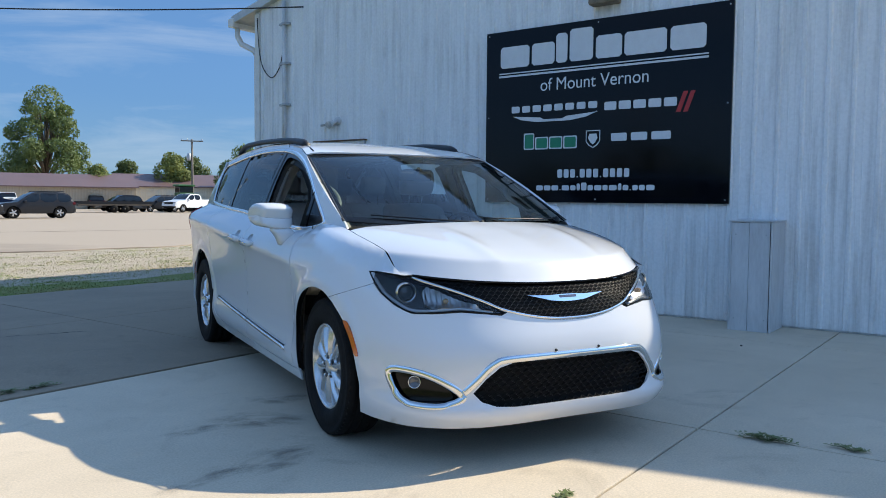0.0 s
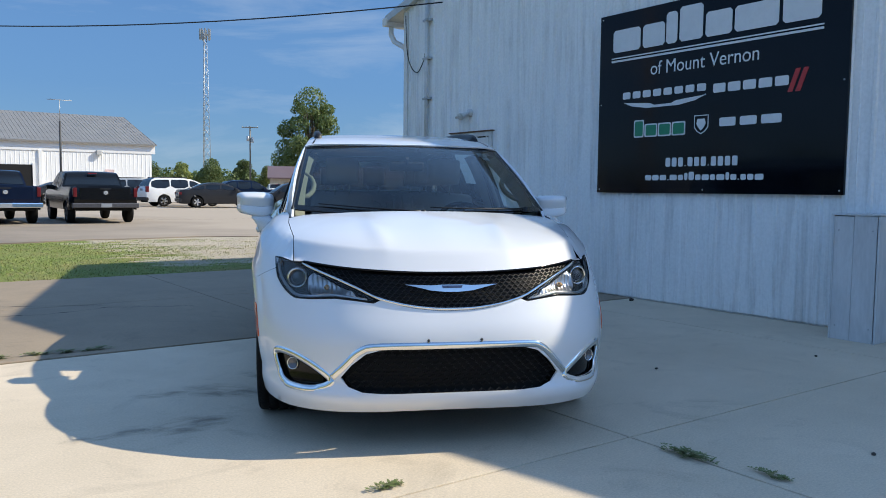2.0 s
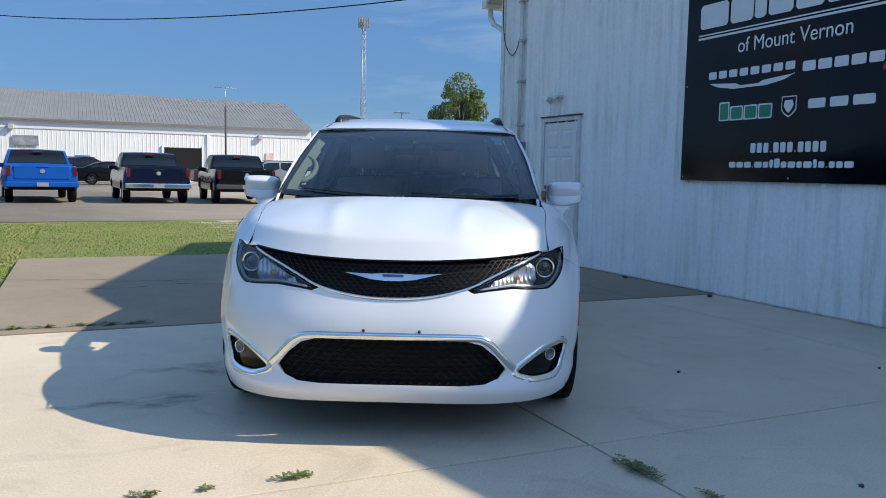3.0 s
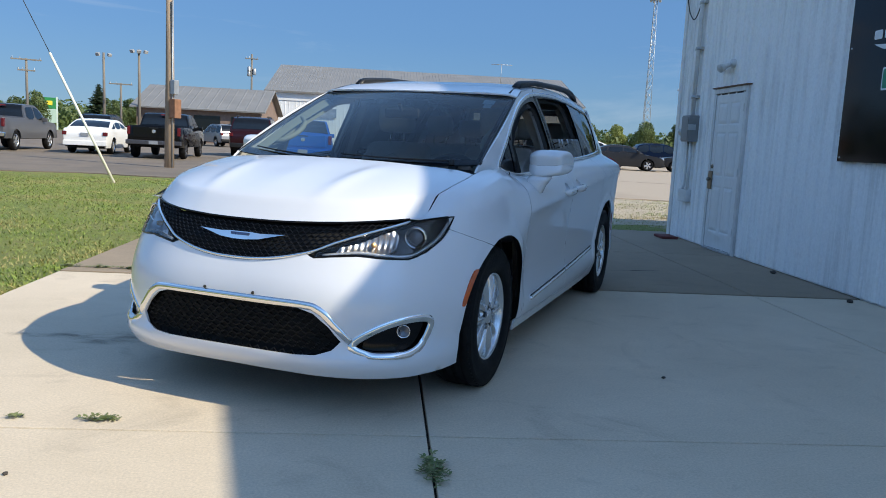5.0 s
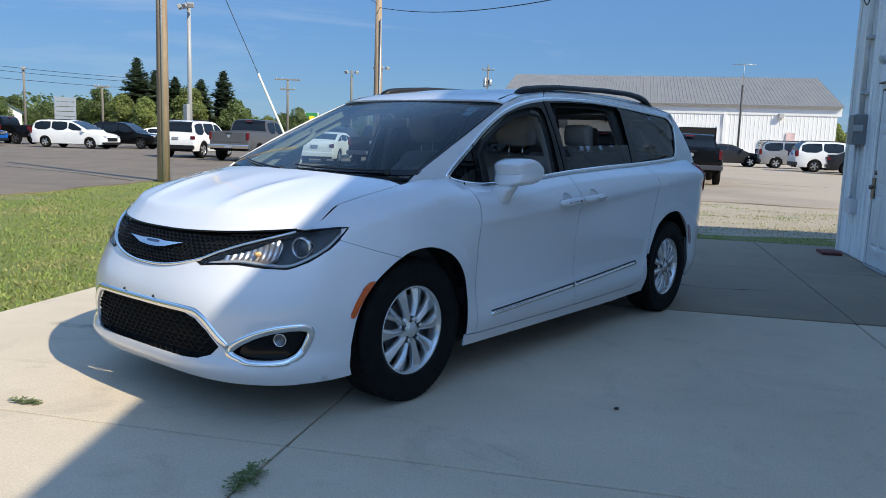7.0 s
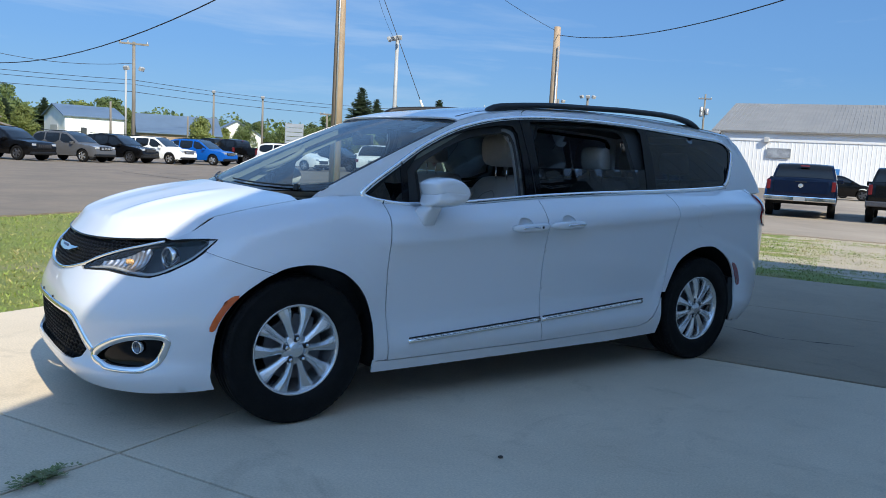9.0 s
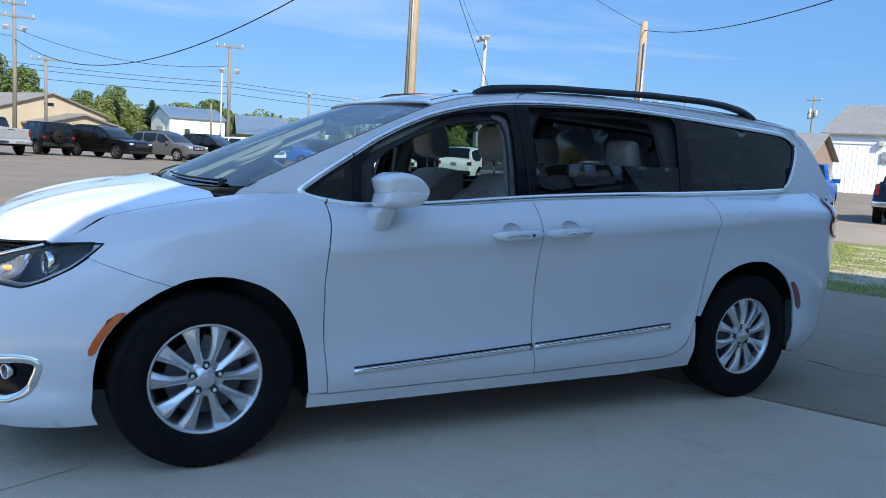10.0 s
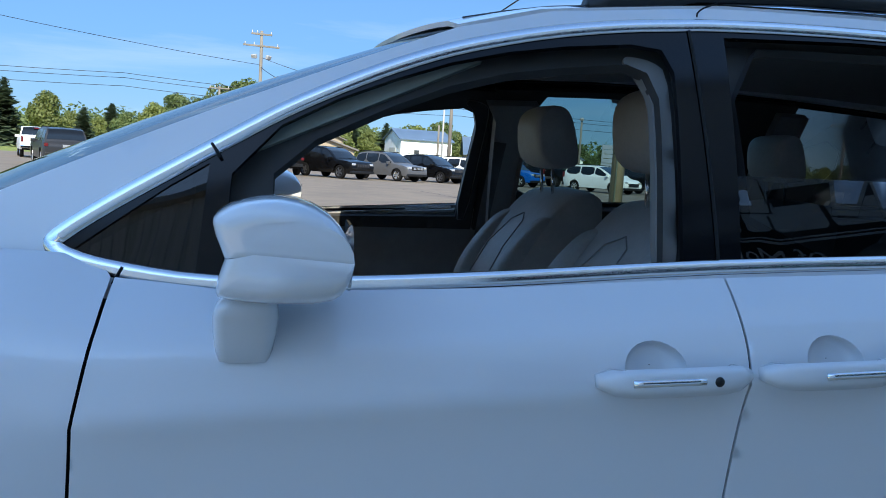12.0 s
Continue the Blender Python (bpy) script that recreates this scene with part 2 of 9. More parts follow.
def glass(name, tint, alpha, ior=1.52):
    """A thin pane: mostly see-through by tint, with a mirror-like gloss at glancing angles."""
    m = bpy.data.materials.new(name)
    m.use_nodes = True
    nt = m.node_tree
    nt.nodes.clear()
    out = nt.nodes.new("ShaderNodeOutputMaterial")
    tr = nt.nodes.new("ShaderNodeBsdfTransparent")
    tr.inputs["Color"].default_value = (*[c * alpha for c in tint], 1)
    gl = nt.nodes.new("ShaderNodeBsdfGlossy")
    gl.inputs["Roughness"].default_value = 0.0
    fr = nt.nodes.new("ShaderNodeFresnel")
    fr.inputs["IOR"].default_value = ior
    mx = nt.nodes.new("ShaderNodeMixShader")
    nt.links.new(fr.outputs[0], mx.inputs[0])
    nt.links.new(tr.outputs[0], mx.inputs[1])
    nt.links.new(gl.outputs[0], mx.inputs[2])
    nt.links.new(mx.outputs[0], out.inputs[0])
    MATS[name] = m


glass("glass_clear", (0.80, 0.97, 0.98), 0.60, 1.5)
glass("glass_tinted", (0.95, 1.0, 0.98), 0.09)
glass("glass_shut", (0.72, 1.0, 1.0), 0.36)
glass("glass_dark", (0.95, 1.0, 1.0), 0.14)
glass("glass_corner", (0.95, 1.0, 1.0), 0.025)
glass("lamp_lens", (1.0, 1.0, 1.0), 0.93)

mat("car_white", (0.70, 0.705, 0.72), 0.30, coat=1.0)
SATIN = mat("satin_chrome", (0.86, 0.86, 0.86), 0.16, 1.0)
CHROME = mat("chrome", (0.80, 0.80, 0.80), 0.06, 1.0)
GLOSS_BLACK = mat("gloss_black", (0.003, 0.003, 0.004), 0.12, spec=0.25)
TRIM_BLACK = mat("trim_black", (0.0065, 0.0065, 0.007), 0.5, var=0.25, scale=50)
DARK = mat("dark_underbody", (0.005, 0.005, 0.0055), 0.9, var=0.3, scale=20)
RUBBER = mat("tyre_rubber", (0.006, 0.006, 0.0065), 0.7, var=0.3, scale=14, bump=0.25, bscale=80, alt=(0.010, 0.0095, 0.009), spec=0.15)
ALLOY = mat("alloy", (0.66, 0.665, 0.67), 0.24, 0.8)
ALLOY_DARK = mat("brake_grey", (0.10, 0.10, 0.11), 0.5, 0.7, var=0.3, scale=30)
AMBER = mat("amber_lens", (0.60, 0.10, 0.006), 0.12, var=0.15, scale=60, coat=1.0)
RED_LENS = mat("red_lens", (0.21, 0.010, 0.013), 0.12, var=0.2, scale=60, coat=1.0)
LEATHER = mat("grey_leather", (0.44, 0.42, 0.395), 0.5, var=0.12, scale=12, bump=0.2, bscale=250)
LEATHER_DARK = mat("dark_plastic", (0.035, 0.035, 0.037), 0.6, var=0.2, scale=30, bump=0.15, bscale=300)
HEADLINER = mat("headliner", (0.36, 0.345, 0.325), 0.95, var=0.06, scale=40)

# ---- building helpers ----
from mathutils.geometry import delaunay_2d_cdt


def part(name, bm, material, parent=None, label="", smooth=True, kind=""):
    """Links a bmesh as one mesh object under a thing or a part."""
    me = bpy.data.meshes.new(name)
    for f in bm.faces:
        f.smooth = smooth
    bm.to_mesh(me)
    bm.free()
    me.materials.append(MATS[material] if isinstance(material, str) else material)
    ob = new(name, me)
    ob.parent = parent
    if label or kind:
        tagged(ob, label=label, kind=kind)
    return ob


def thing(name, label, category, m=None, group="", kind=""):
    ob = new(name)
    ob.empty_display_size = 0.1
    if m is not None:
        ob.matrix_world = m
    return tagged(ob, label, category, group, kind)


def box_bm(bm, x0, x1, y0, y1, z0, z1, bevel=0.0, m=None):
    r = bmesh.ops.create_cube(bm, size=1)
    vs = r["verts"]
    for v in vs:
        v.co = Vector((x0 + (v.co.x + 0.5) * (x1 - x0), y0 + (v.co.y + 0.5) * (y1 - y0), z0 + (v.co.z + 0.5) * (z1 - z0)))
    if bevel:
        es = list({e for v in vs for e in v.link_edges})
        out = bmesh.ops.bevel(bm, geom=es, offset=bevel, segments=2, affect="EDGES", profile=0.6)
        vs = list({v for f in out["faces"] for v in f.verts} | {v for v in vs if v.is_valid})
    if m is not None:
        bmesh.ops.transform(bm, matrix=m, verts=vs)
    return vs


def box(name, x0, x1, y0, y1, z0, z1, material, parent=None, label="", bevel=0.0, m=None, kind=""):
    bm = bmesh.new()
    box_bm(bm, x0, x1, y0, y1, z0, z1, bevel, m)
    return part(name, bm, material, parent, label, False, kind)


def tube_bm(bm, pts, r0, r1=None, sides=8, caps=True):
    """A round tube along points, tapering from r0 to r1."""
    r1 = r0 if r1 is None else r1
    pts = [Vector(p) for p in pts]
    rings = []
    up = Vector((0, 0, 1))
    for k, p in enumerate(pts):
        d = (pts[min(k + 1, len(pts) - 1)] - pts[max(k - 1, 0)]).normalized()
        a = d.cross(up)
        if a.length < 0.05:
            a = d.cross(Vector((1, 0, 0)))
        a.normalize()
        b = d.cross(a)
        r = r0 + (r1 - r0) * k / max(len(pts) - 1, 1)
        rings.append([bm.verts.new(p + a * (r * math.cos(t)) + b * (r * math.sin(t))) for t in (2 * math.pi * j / sides for j in range(sides))])
    for ra, rb in zip(rings, rings[1:]):
        for j in range(sides):
            bm.faces.new((ra[j], ra[(j + 1) % sides], rb[(j + 1) % sides], rb[j]))
    if caps:
        bm.faces.new(rings[0][::-1])
        bm.faces.new(rings[-1])
    return rings


def tube(name, pts, r0, material, parent=None, label="", r1=None, sides=8):
    bm = bmesh.new()
    tube_bm(bm, pts, r0, r1, sides)
    bmesh.ops.recalc_face_normals(bm, faces=bm.faces)
    return part(name, bm, material, parent, label)


def resample(pts, step, closed=True):
    """Points along a polyline in a plane at about even steps, its corners kept."""
    out = []
    n = len(pts)
    for k in range(n if closed else n - 1):
        a, b = np.array(pts[k], float), np.array(pts[(k + 1) % n], float)
        c = max(1, int(round(np.linalg.norm(b - a) / step)))
        out += [tuple(a + (b - a) * j / c) for j in range(c)]
    if not closed:
        out.append(tuple(pts[-1]))
    return out


def rounded(pts, times=2, closed=True):
    """Corner cutting: a smooth curve through the sides of a polygon."""
    for _ in range(times):
        out = []
        n = len(pts)
        for k in range(n if closed else n - 1):
            a, b = np.array(pts[k], float), np.array(pts[(k + 1) % n], float)
            out += [tuple(a * 0.75 + b * 0.25), tuple(a * 0.25 + b * 0.75)]
        pts = out if closed else [tuple(pts[0]), *out, tuple(pts[-1])]
    return pts


def spline(pts, count, closed=False):
    """Points on a smooth curve through the given ones."""
    P = [np.array(p, float) for p in pts]
    n = len(P)
    out = []
    segs = n if closed else n - 1
    for k in range(segs):
        if closed:
            a, b, c, d = P[k - 1], P[k], P[(k + 1) % n], P[(k + 2) % n]
        else:
            a, b, c, d = P[max(k - 1, 0)], P[k], P[k + 1], P[min(k + 2, n - 1)]
        for j in range(count):
            t = j / count
            out.append(tuple(0.5 * (2 * b + (c - a) * t + (2 * a - 5 * b + 4 * c - d) * t * t + (3 * b - a - 3 * c + d) * t ** 3)))
    if not closed:
        out.append(tuple(P[-1]))
    return out


def inside(poly, pts):
    """Which points lie in a polygon."""
    P, q = np.array(poly), np.array(pts)
    res = np.zeros(len(q), bool)
    x0, y0 = P[:, 0], P[:, 1]
    x1, y1 = np.roll(x0, -1), np.roll(y0, -1)
    for a, b, c, d in zip(x0, y0, x1, y1):
        if b != d:
            res ^= ((b > q[:, 1]) != (d > q[:, 1])) & (q[:, 0] < (c - a) * (q[:, 1] - b) / (d - b) + a)
    return res


def patch(outline, surface, step=0.035, holes=(), lip=0.012, out=None, bm=None, keep=False, lift=0.0):
    """A panel: the plane outline with holes, filled with small triangles and laid on the surface(u, v); its edges turn
    inwards by lip. out: a point that lies behind the panel."""
    loops = [outline if keep else resample(outline, step)] + [resample(h, step * 0.7) for h in holes]
    verts, edges = [], []
    for lp in loops:
        k0 = len(verts)
        verts += [Vector(p) for p in lp]
        edges += [(k0 + j, k0 + (j + 1) % len(lp)) for j in range(len(lp))]
    A = np.array(loops[0])
    gx = np.arange(A[:, 0].min() + step / 2, A[:, 0].max(), step)
    gy = np.arange(A[:, 1].min() + step / 2, A[:, 1].max(), step)
    G = np.array([(a, b) for a in gx for b in gy]) if len(gx) and len(gy) else np.zeros((0, 2))
    if len(G):
        ok = inside(loops[0], G)
        for h in loops[1:]:
            ok &= ~inside(h, G)
        B = np.array([tuple(v) for v in verts])
        for k in np.nonzero(ok)[0]:
            if np.min(np.hypot(*(B - G[k]).T)) < step * 0.45:
                ok[k] = False
        verts += [Vector(p) for p in G[ok]]
    vo, eo, fo, *_ = delaunay_2d_cdt(verts, edges, [], 0, 1e-6)
    C = np.array([[sum(vo[i][k] for i in f) / len(f) for k in (0, 1)] for f in fo])
    ok = inside(loops[0], C)
    for h in loops[1:]:
        ok &= ~inside(h, C)
    own = bm is None
    bm = bmesh.new() if own else bm
    made = [bm.verts.new(surface(v[0], v[1])) for v in vo]
    faces = []
    for f, k in zip(fo, ok):
        if k:
            try:
                faces.append(bm.faces.new([made[i] for i in f]))
            except ValueError:
                pass
    for v in made:
        if not v.link_faces:
            bm.verts.remove(v)
    behind = Vector(out if out is not None else (0, 0.2, 0.7))
    score = 0
    for f in faces:
        f.normal_update()
        score += f.normal.dot(f.calc_center_median() - behind) * f.calc_area()
    if score < 0:
        bmesh.ops.reverse_faces(bm, faces=faces)
    vs = {v for f in faces for v in f.verts}
    for v in vs:
        v.normal_update()
    if lift:
        for v, q in [(v, v.co + v.normal * lift) for v in vs]:
            v.co = q
    if lip:
        rim = [e for e in bm.edges if e.is_boundary and e.link_faces[0] in set(faces)]
        twin = {}
        for e in rim:
            e.smooth = False
            for v in e.verts:
                if v not in twin:
                    twin[v] = bm.verts.new(v.co - v.normal * lip)
        for e in rim:
            a, b = e.verts
            lo = e.link_loops[0]
            if lo.vert is a:
                a, b = b, a
            bm.faces.new((a, b, twin[b], twin[a]))
    return bm


def strip(pts, nrm, w, h, closed=False, bm=None, sides=6):
    """A low half-round moulding along points on a surface, w wide and h high."""
    bm = bmesh.new() if bm is None else bm
    n = len(pts)
    P = [Vector(p) for p in pts]
    rings = []
    for k in range(n):
        d = (P[(k + 1) % n] - P[k - 1]) if closed else (P[min(k + 1, n - 1)] - P[max(k - 1, 0)])
        d.normalize()
        u = Vector(nrm[k]).normalized()
        b = d.cross(u).normalized()
        ring = []
        for j in range(sides):
            t = math.pi * j / (sides - 1)
            ring.append(bm.verts.new(P[k] + b * (w / 2 * math.cos(t)) + u * (h * math.sin(t) - 0.002)))
        rings.append(ring)
    for k in range(n if closed else n - 1):
        a, c = rings[k], rings[(k + 1) % n]
        for j in range(sides - 1):
            bm.faces.new((a[j], c[j], c[j + 1], a[j + 1]))
    if not closed:
        bm.faces.new(rings[0])
        bm.faces.new(rings[-1][::-1])
    return bm


def lathe(bm, prof, centre, sides=32, axis="x", turn=0.0):
    """A turned form: (radius, along) pairs about an axis through centre."""
    c = Vector(centre)
    rings = []
    for r, a in prof:
        ring = []
        for j in range(sides):
            t = 2 * math.pi * j / sides + turn
            u, v = r * math.cos(t), r * math.sin(t)
            q = {"x": (a, u, v), "y": (v, a, u), "z": (u, v, a)}[axis]
            ring.append(bm.verts.new(c + Vector(q)))
        rings.append(ring)
    for a, b in zip(rings, rings[1:]):
        for j in range(sides):
            bm.faces.new((a[j], a[(j + 1) % sides], b[(j + 1) % sides], b[j]))
    return rings


# ---- setting: ground, slabs, building ----
TURN_B = 25.56
BLD = pose(0, 0, 0, 0, 0, TURN_B)          # frame of slabs and building: local y along the wall, local x into it
WALL_X = 3.992                              # the wall's outer face in that frame
SIGN_Y = 1.595                              # far edge of the sign along the wall


def smooth01(t):
    u = min(max(t, 0.0), 1.0)
    return u * u * (3 - 2 * u)


def land(a, b):
    """Height of the ground over the slabs' frame: a hand's width below the slabs, with faint swells far off."""
    return -0.044 + 0.02 * math.sin(a * 0.11) * math.sin(b * 0.13) * smooth01((abs(a) + abs(b) - 18) / 20)


def ground_sheet():
    bm = bmesh.new()
    xs = [-900, -500, -300, -200, -140, -100, -80, -60, *np.arange(-50, 61, 2.0), 80, 110, 150, 220, 320, 500, 900]
    ys = [-900, -500, -300, -150, -80, -40, *np.arange(-20, 51, 2.0), 60, 70, 85, 100, 130, 180, 260, 400, 600, 1000]
    g = [[bm.verts.new((x, y, land(x, y) - 0.012)) for y in ys] for x in xs]
    for i in range(len(xs) - 1):
        for j in range(len(ys) - 1):
            bm.faces.new((g[i][j], g[i + 1][j], g[i + 1][j + 1], g[i][j + 1]))
    ob = part("ground", bm, "lawn_and_gravel", None, "mown lawn thinning into pale gravel beside the slabs", True, "structure")
    ob.matrix_world = BLD
    tagged(ob, category="ground")


ground_sheet()


def asphalt_lot():
    edge = []
    y = -70.0
    while y < 13.6:
        edge.append((-10.75 + 0.35 * math.sin(y * 0.35) + 0.12 * math.sin(y * 2.3) + max(0, -y - 5) * 0.06, y))
        y += 0.6
    x = -10.2
    while x < 60:
        edge.append((x, 15.2 + 0.35 * math.sin(x * 0.6) + 0.14 * math.sin(x * 2.1)))
        x += 0.6
    outer = [(60, 120), (-60, 120), (-75, 60), (-75, -70)]
    outline = edge + resample([edge[-1], *outer, edge[0]], 4.0, False)[1:-1]
    bm = patch(outline, lambda a, b: Vector((a, b, land(a, b) + 0.016)), 2.5, lip=0.05, keep=True, out=(0, 0, -50))
    ob = part("road_lot", bm, "asphalt", None, "worn brownish asphalt car lot with cracks", True, "structure")
    ob.matrix_world = BLD
    tagged(ob, category="car lot")


asphalt_lot()


def slabs():
    """Cast concrete slabs with recessed joints between them."""
    root = thing("pavement", "pale cast concrete apron with joints beside the building", "pavement", BLD, kind="structure")
    xs = [-3.12, -0.17, 2.98, WALL_X + 0.1]
    ys = [-13.3, -9.75, -6.15, -2.546, 1.050]
    for i in range(3):
        for j in range(4):
            bm = bmesh.new()
            box_bm(bm, xs[i] + 0.006, xs[i + 1] - 0.006, ys[j] + 0.006, ys[j + 1] - 0.006, -0.13, 0.0, 0.006)
            part("slab", bm, "concrete_light", root, smooth=False)
    ys = [1.062, 3.75, 6.42]
    for i in range(3):
        for j in range(2):
            bm = bmesh.new()
            box_bm(bm, xs[i] + 0.005, xs[i + 1] - 0.005, ys[j] + 0.005, ys[j + 1] - 0.005, -0.13, 0.006, 0.006)
            part("slab", bm, "concrete_dark", root, "older darker weathered concrete slab", smooth=False)
    box("joint_bed", -3.1, WALL_X, -13.2, 6.4, -0.13, -0.03, mat("joint_soil", (0.05, 0.045, 0.035), 0.95, var=0.3, scale=10), root, "dark soil in the joints")


slabs()

PEAK_Y, PEAK_Z, SLOPE = -0.375, 5.93, 0.25     # ridge over the gable wall
FAR_Y, NEAR_Y = 6.02, -6.9                     # the wall's two ends


def roof_z(y):
    return PEAK_Z - SLOPE * abs(y - PEAK_Y)


def building():
    root = thing("metal_building", "white metal-sided building with a low gable roof and stained walls", "building", BLD, kind="structure")
    # siding panels with ribs
    pitch, n = 0.229, 0
    y = NEAR_Y
    while y < FAR_Y - 0.01:
        y1 = min(y + pitch * 4, FAR_Y)
        bm = bmesh.new()
        cols = []
        yy = y
        while yy < y1 - 0.005:
            e = min(yy + pitch, y1)
            cols += [(yy + 0.001, 0), (yy + (e - yy) * 0.36, 0), (yy + (e - yy) * 0.40, 0.004), (yy + (e - yy) * 0.44, 0), (yy + (e - yy) * 0.70, 0), (yy + (e - yy) * 0.76, 0.017), (yy + (e - yy) * 0.88, 0.017), (yy + (e - yy) * 0.94, 0)]
            yy = e
        cols.append((y1 - 0.001, 0))
        lo = [bm.verts.new((WALL_X - d, c, 0.02)) for c, d in cols]
        hi = [bm.verts.new((WALL_X - d, c, roof_z(c) - 0.12)) for c, d in cols]
        for k in range(len(cols) - 1):
            bm.faces.new((lo[k], hi[k], hi[k + 1], lo[k + 1]))
        part("siding_panel", bm, "siding_white", root, smooth=False)
        y = y1
    # shell behind the siding: other walls, roof
    bm = bmesh.new()
    pts = [(NEAR_Y, -0.1), (FAR_Y, -0.1), (FAR_Y, roof_z(FAR_Y) - 0.15), (PEAK_Y, PEAK_Z - 0.15), (NEAR_Y, roof_z(NEAR_Y) - 0.15)]
    a = [bm.verts.new((WALL_X + 0.02, *p)) for p in pts]
    c = [bm.verts.new((WALL_X + 26, *p)) for p in pts]
    bm.faces.new(a)
    bm.faces.new(c[::-1])
    for k in range(5):
        bm.faces.new((a[k], c[k], c[(k + 1) % 5], a[(k + 1) % 5]))
    bmesh.ops.recalc_face_normals(bm, faces=bm.faces)
    part("wall", bm, "siding_white", root, smooth=False)
    roofm = mat("roof_metal", (0.55, 0.55, 0.53), 0.45, 0.4, var=0.2, scale=1.5)
    for sgn, name in ((1, "roof_slope"), (-1, "roof_slope")):
        bm = bmesh.new()
        y_e = FAR_Y + 0.5 if sgn > 0 else NEAR_Y - 0.5
        prof = [(PEAK_Y, PEAK_Z), (y_e, roof_z(y_e)), (y_e, roof_z(y_e) - 0.12), (PEAK_Y, PEAK_Z - 0.12)]
        a = [bm.verts.new((WALL_X - 0.10, *p)) for p in prof]
        c = [bm.verts.new((WALL_X + 26.1, *p)) for p in prof]
        bm.faces.new(a)
        bm.faces.new(c[::-1])
        for k in range(4):
            bm.faces.new((a[k], c[k], c[(k + 1) % 4], a[(k + 1) % 4]))
        bmesh.ops.recalc_face_normals(bm, faces=bm.faces)
        part(name, bm, roofm, root, "pale metal roof slope", smooth=False)
    # white corner trim and base trim
    trim = mat("white_trim", (0.74, 0.73, 0.70), 0.5, var=0.12, scale=5)
    box("corner_trim", WALL_X - 0.026, WALL_X + 0.09, FAR_Y - 0.09, FAR_Y + 0.012, 0.0, roof_z(FAR_Y) - 0.14, trim, root)
    # gutter with elbow at the far eave
    ge = roof_z(FAR_Y + 0.5) - 0.03
    bm = bmesh.new()
    box_bm(bm, WALL_X - 0.12, WALL_X + 26, FAR_Y + 0.42, FAR_Y + 0.56, ge - 0.14, ge, 0.02)
    part("gutter", bm, trim, root, "white eave gutter", False)
    tube("downspout", [(WALL_X + 0.02, FAR_Y + 0.49, ge - 0.12), (WALL_X + 0.02, FAR_Y + 0.49, ge - 0.26), (WALL_X + 0.03, FAR_Y + 0.40, ge - 0.40), (WALL_X + 0.05, FAR_Y + 0.14, ge - 0.52), (WALL_X + 0.06, FAR_Y + 0.06, ge - 0.62), (WALL_X + 0.06, FAR_Y + 0.06, 0.1)], 0.045, trim, root, "white downspout")
    return root


building()


# ---- the minivan ----
def table(ts, vs):
    return lambda a: float(np.interp(a, ts, vs))


XZ = table([0.15, 0.22, 0.30, 0.38, 0.45, 0.58, 0.70, 0.80, 0.87, 0.92, 0.97, 1.02, 1.06, 1.11, 1.2],
           [0.915, 0.935, 0.950, 0.958, 0.962, 0.976, 0.986, 0.989, 0.984, 0.974, 0.958, 0.938, 0.916, 0.885, 0.86])
YF = table([0.15, 0.2, 0.245, 0.275, 0.295, 0.315, 0.36, 0.4, 0.48, 0.545, 0.58, 0.62, 0.65, 0.68, 0.72, 0.78, 0.87, 0.95],
           [-2.40, -2.445, -2.485, -2.497, -2.494, -2.478, -2.483, -2.490, -2.493, -2.492, -2.486, -2.474, -2.461, -2.448, -2.433, -2.405, -2.352, -2.30])
NF = table([0.2, 0.29, 0.36, 0.5, 0.7, 0.9], [3.5, 3.4, 3.1, 3.05, 2.75, 2.4])
YE = table([0.15, 0.22, 0.34, 0.5, 0.64, 1.0, 1.3, 1.5, 1.63, 1.7], [2.30, 2.38, 2.52, 2.60, 2.63, 2.61, 2.52, 2.42, 2.32, 2.26])
YC, YR = -1.3, 1.75


def belt_z(y):
    return float(np.interp(y, [-1.16, -1.05, -0.85, -0.4, 0.0, 0.6, 1.2, 1.93, 2.05], [1.10, 1.082, 1.066, 1.088, 1.115, 1.145, 1.168, 1.20, 1.22]))


# the doors' section: a scoop over the flared sill, and a sharp crease that climbs towards the tail
DOOR_X = table([0.15, 0.22, 0.28, 0.32, 0.36, 0.40, 0.45, 0.52, 0.60, 0.70, 0.80, 0.90, 1.10], [0.915, 0.938, 0.962, 0.975, 0.977, 0.971, 0.963, 0.960, 0.963, 0.970, 0.977, 0.984, 0.990])


def crease_z(y):
    return 0.891 + 0.062 * (y + 1.01)


def half(y, z):
    k = smooth01((y + 1.30) / 0.38) * smooth01((2.35 - y) / 0.45)
    zc = crease_z(y)
    d = z - zc
    x = XZ(z)
    if k > 0:
        x_d = DOOR_X(z) + 0.020 * math.exp(d / 0.055) if d < 0 else DOOR_X(zc) + 0.020 - 0.34 * d
        x += k * (x_d - x)
    x += flare(y, z) - (0.05 * ((y - 1) / 1.6) ** 2 if y > 1 else 0)
    z0 = max(0.97, zc + 0.02)
    if z > z0 and y > YC:
        # the shoulder draws in to meet the glasshouse at the belt
        t = min((z - z0) / (belt_z(y) - z0), 1.0) ** 2 * min((y - YC) / 0.22, 1.0)
        x += (half_g(y, z) + 0.010 - x) * t
    return x


def half_g(y, z):
    dz = z - 1.11
    c = 0.095 * ((-0.3 - y) / 1.07) ** 2 if y < -0.3 else (0.09 * ((y - 0.6) / 1.7) ** 2 if y > 0.6 else 0)
    return 0.872 - 0.30 * dz - 0.25 * dz * dz - c


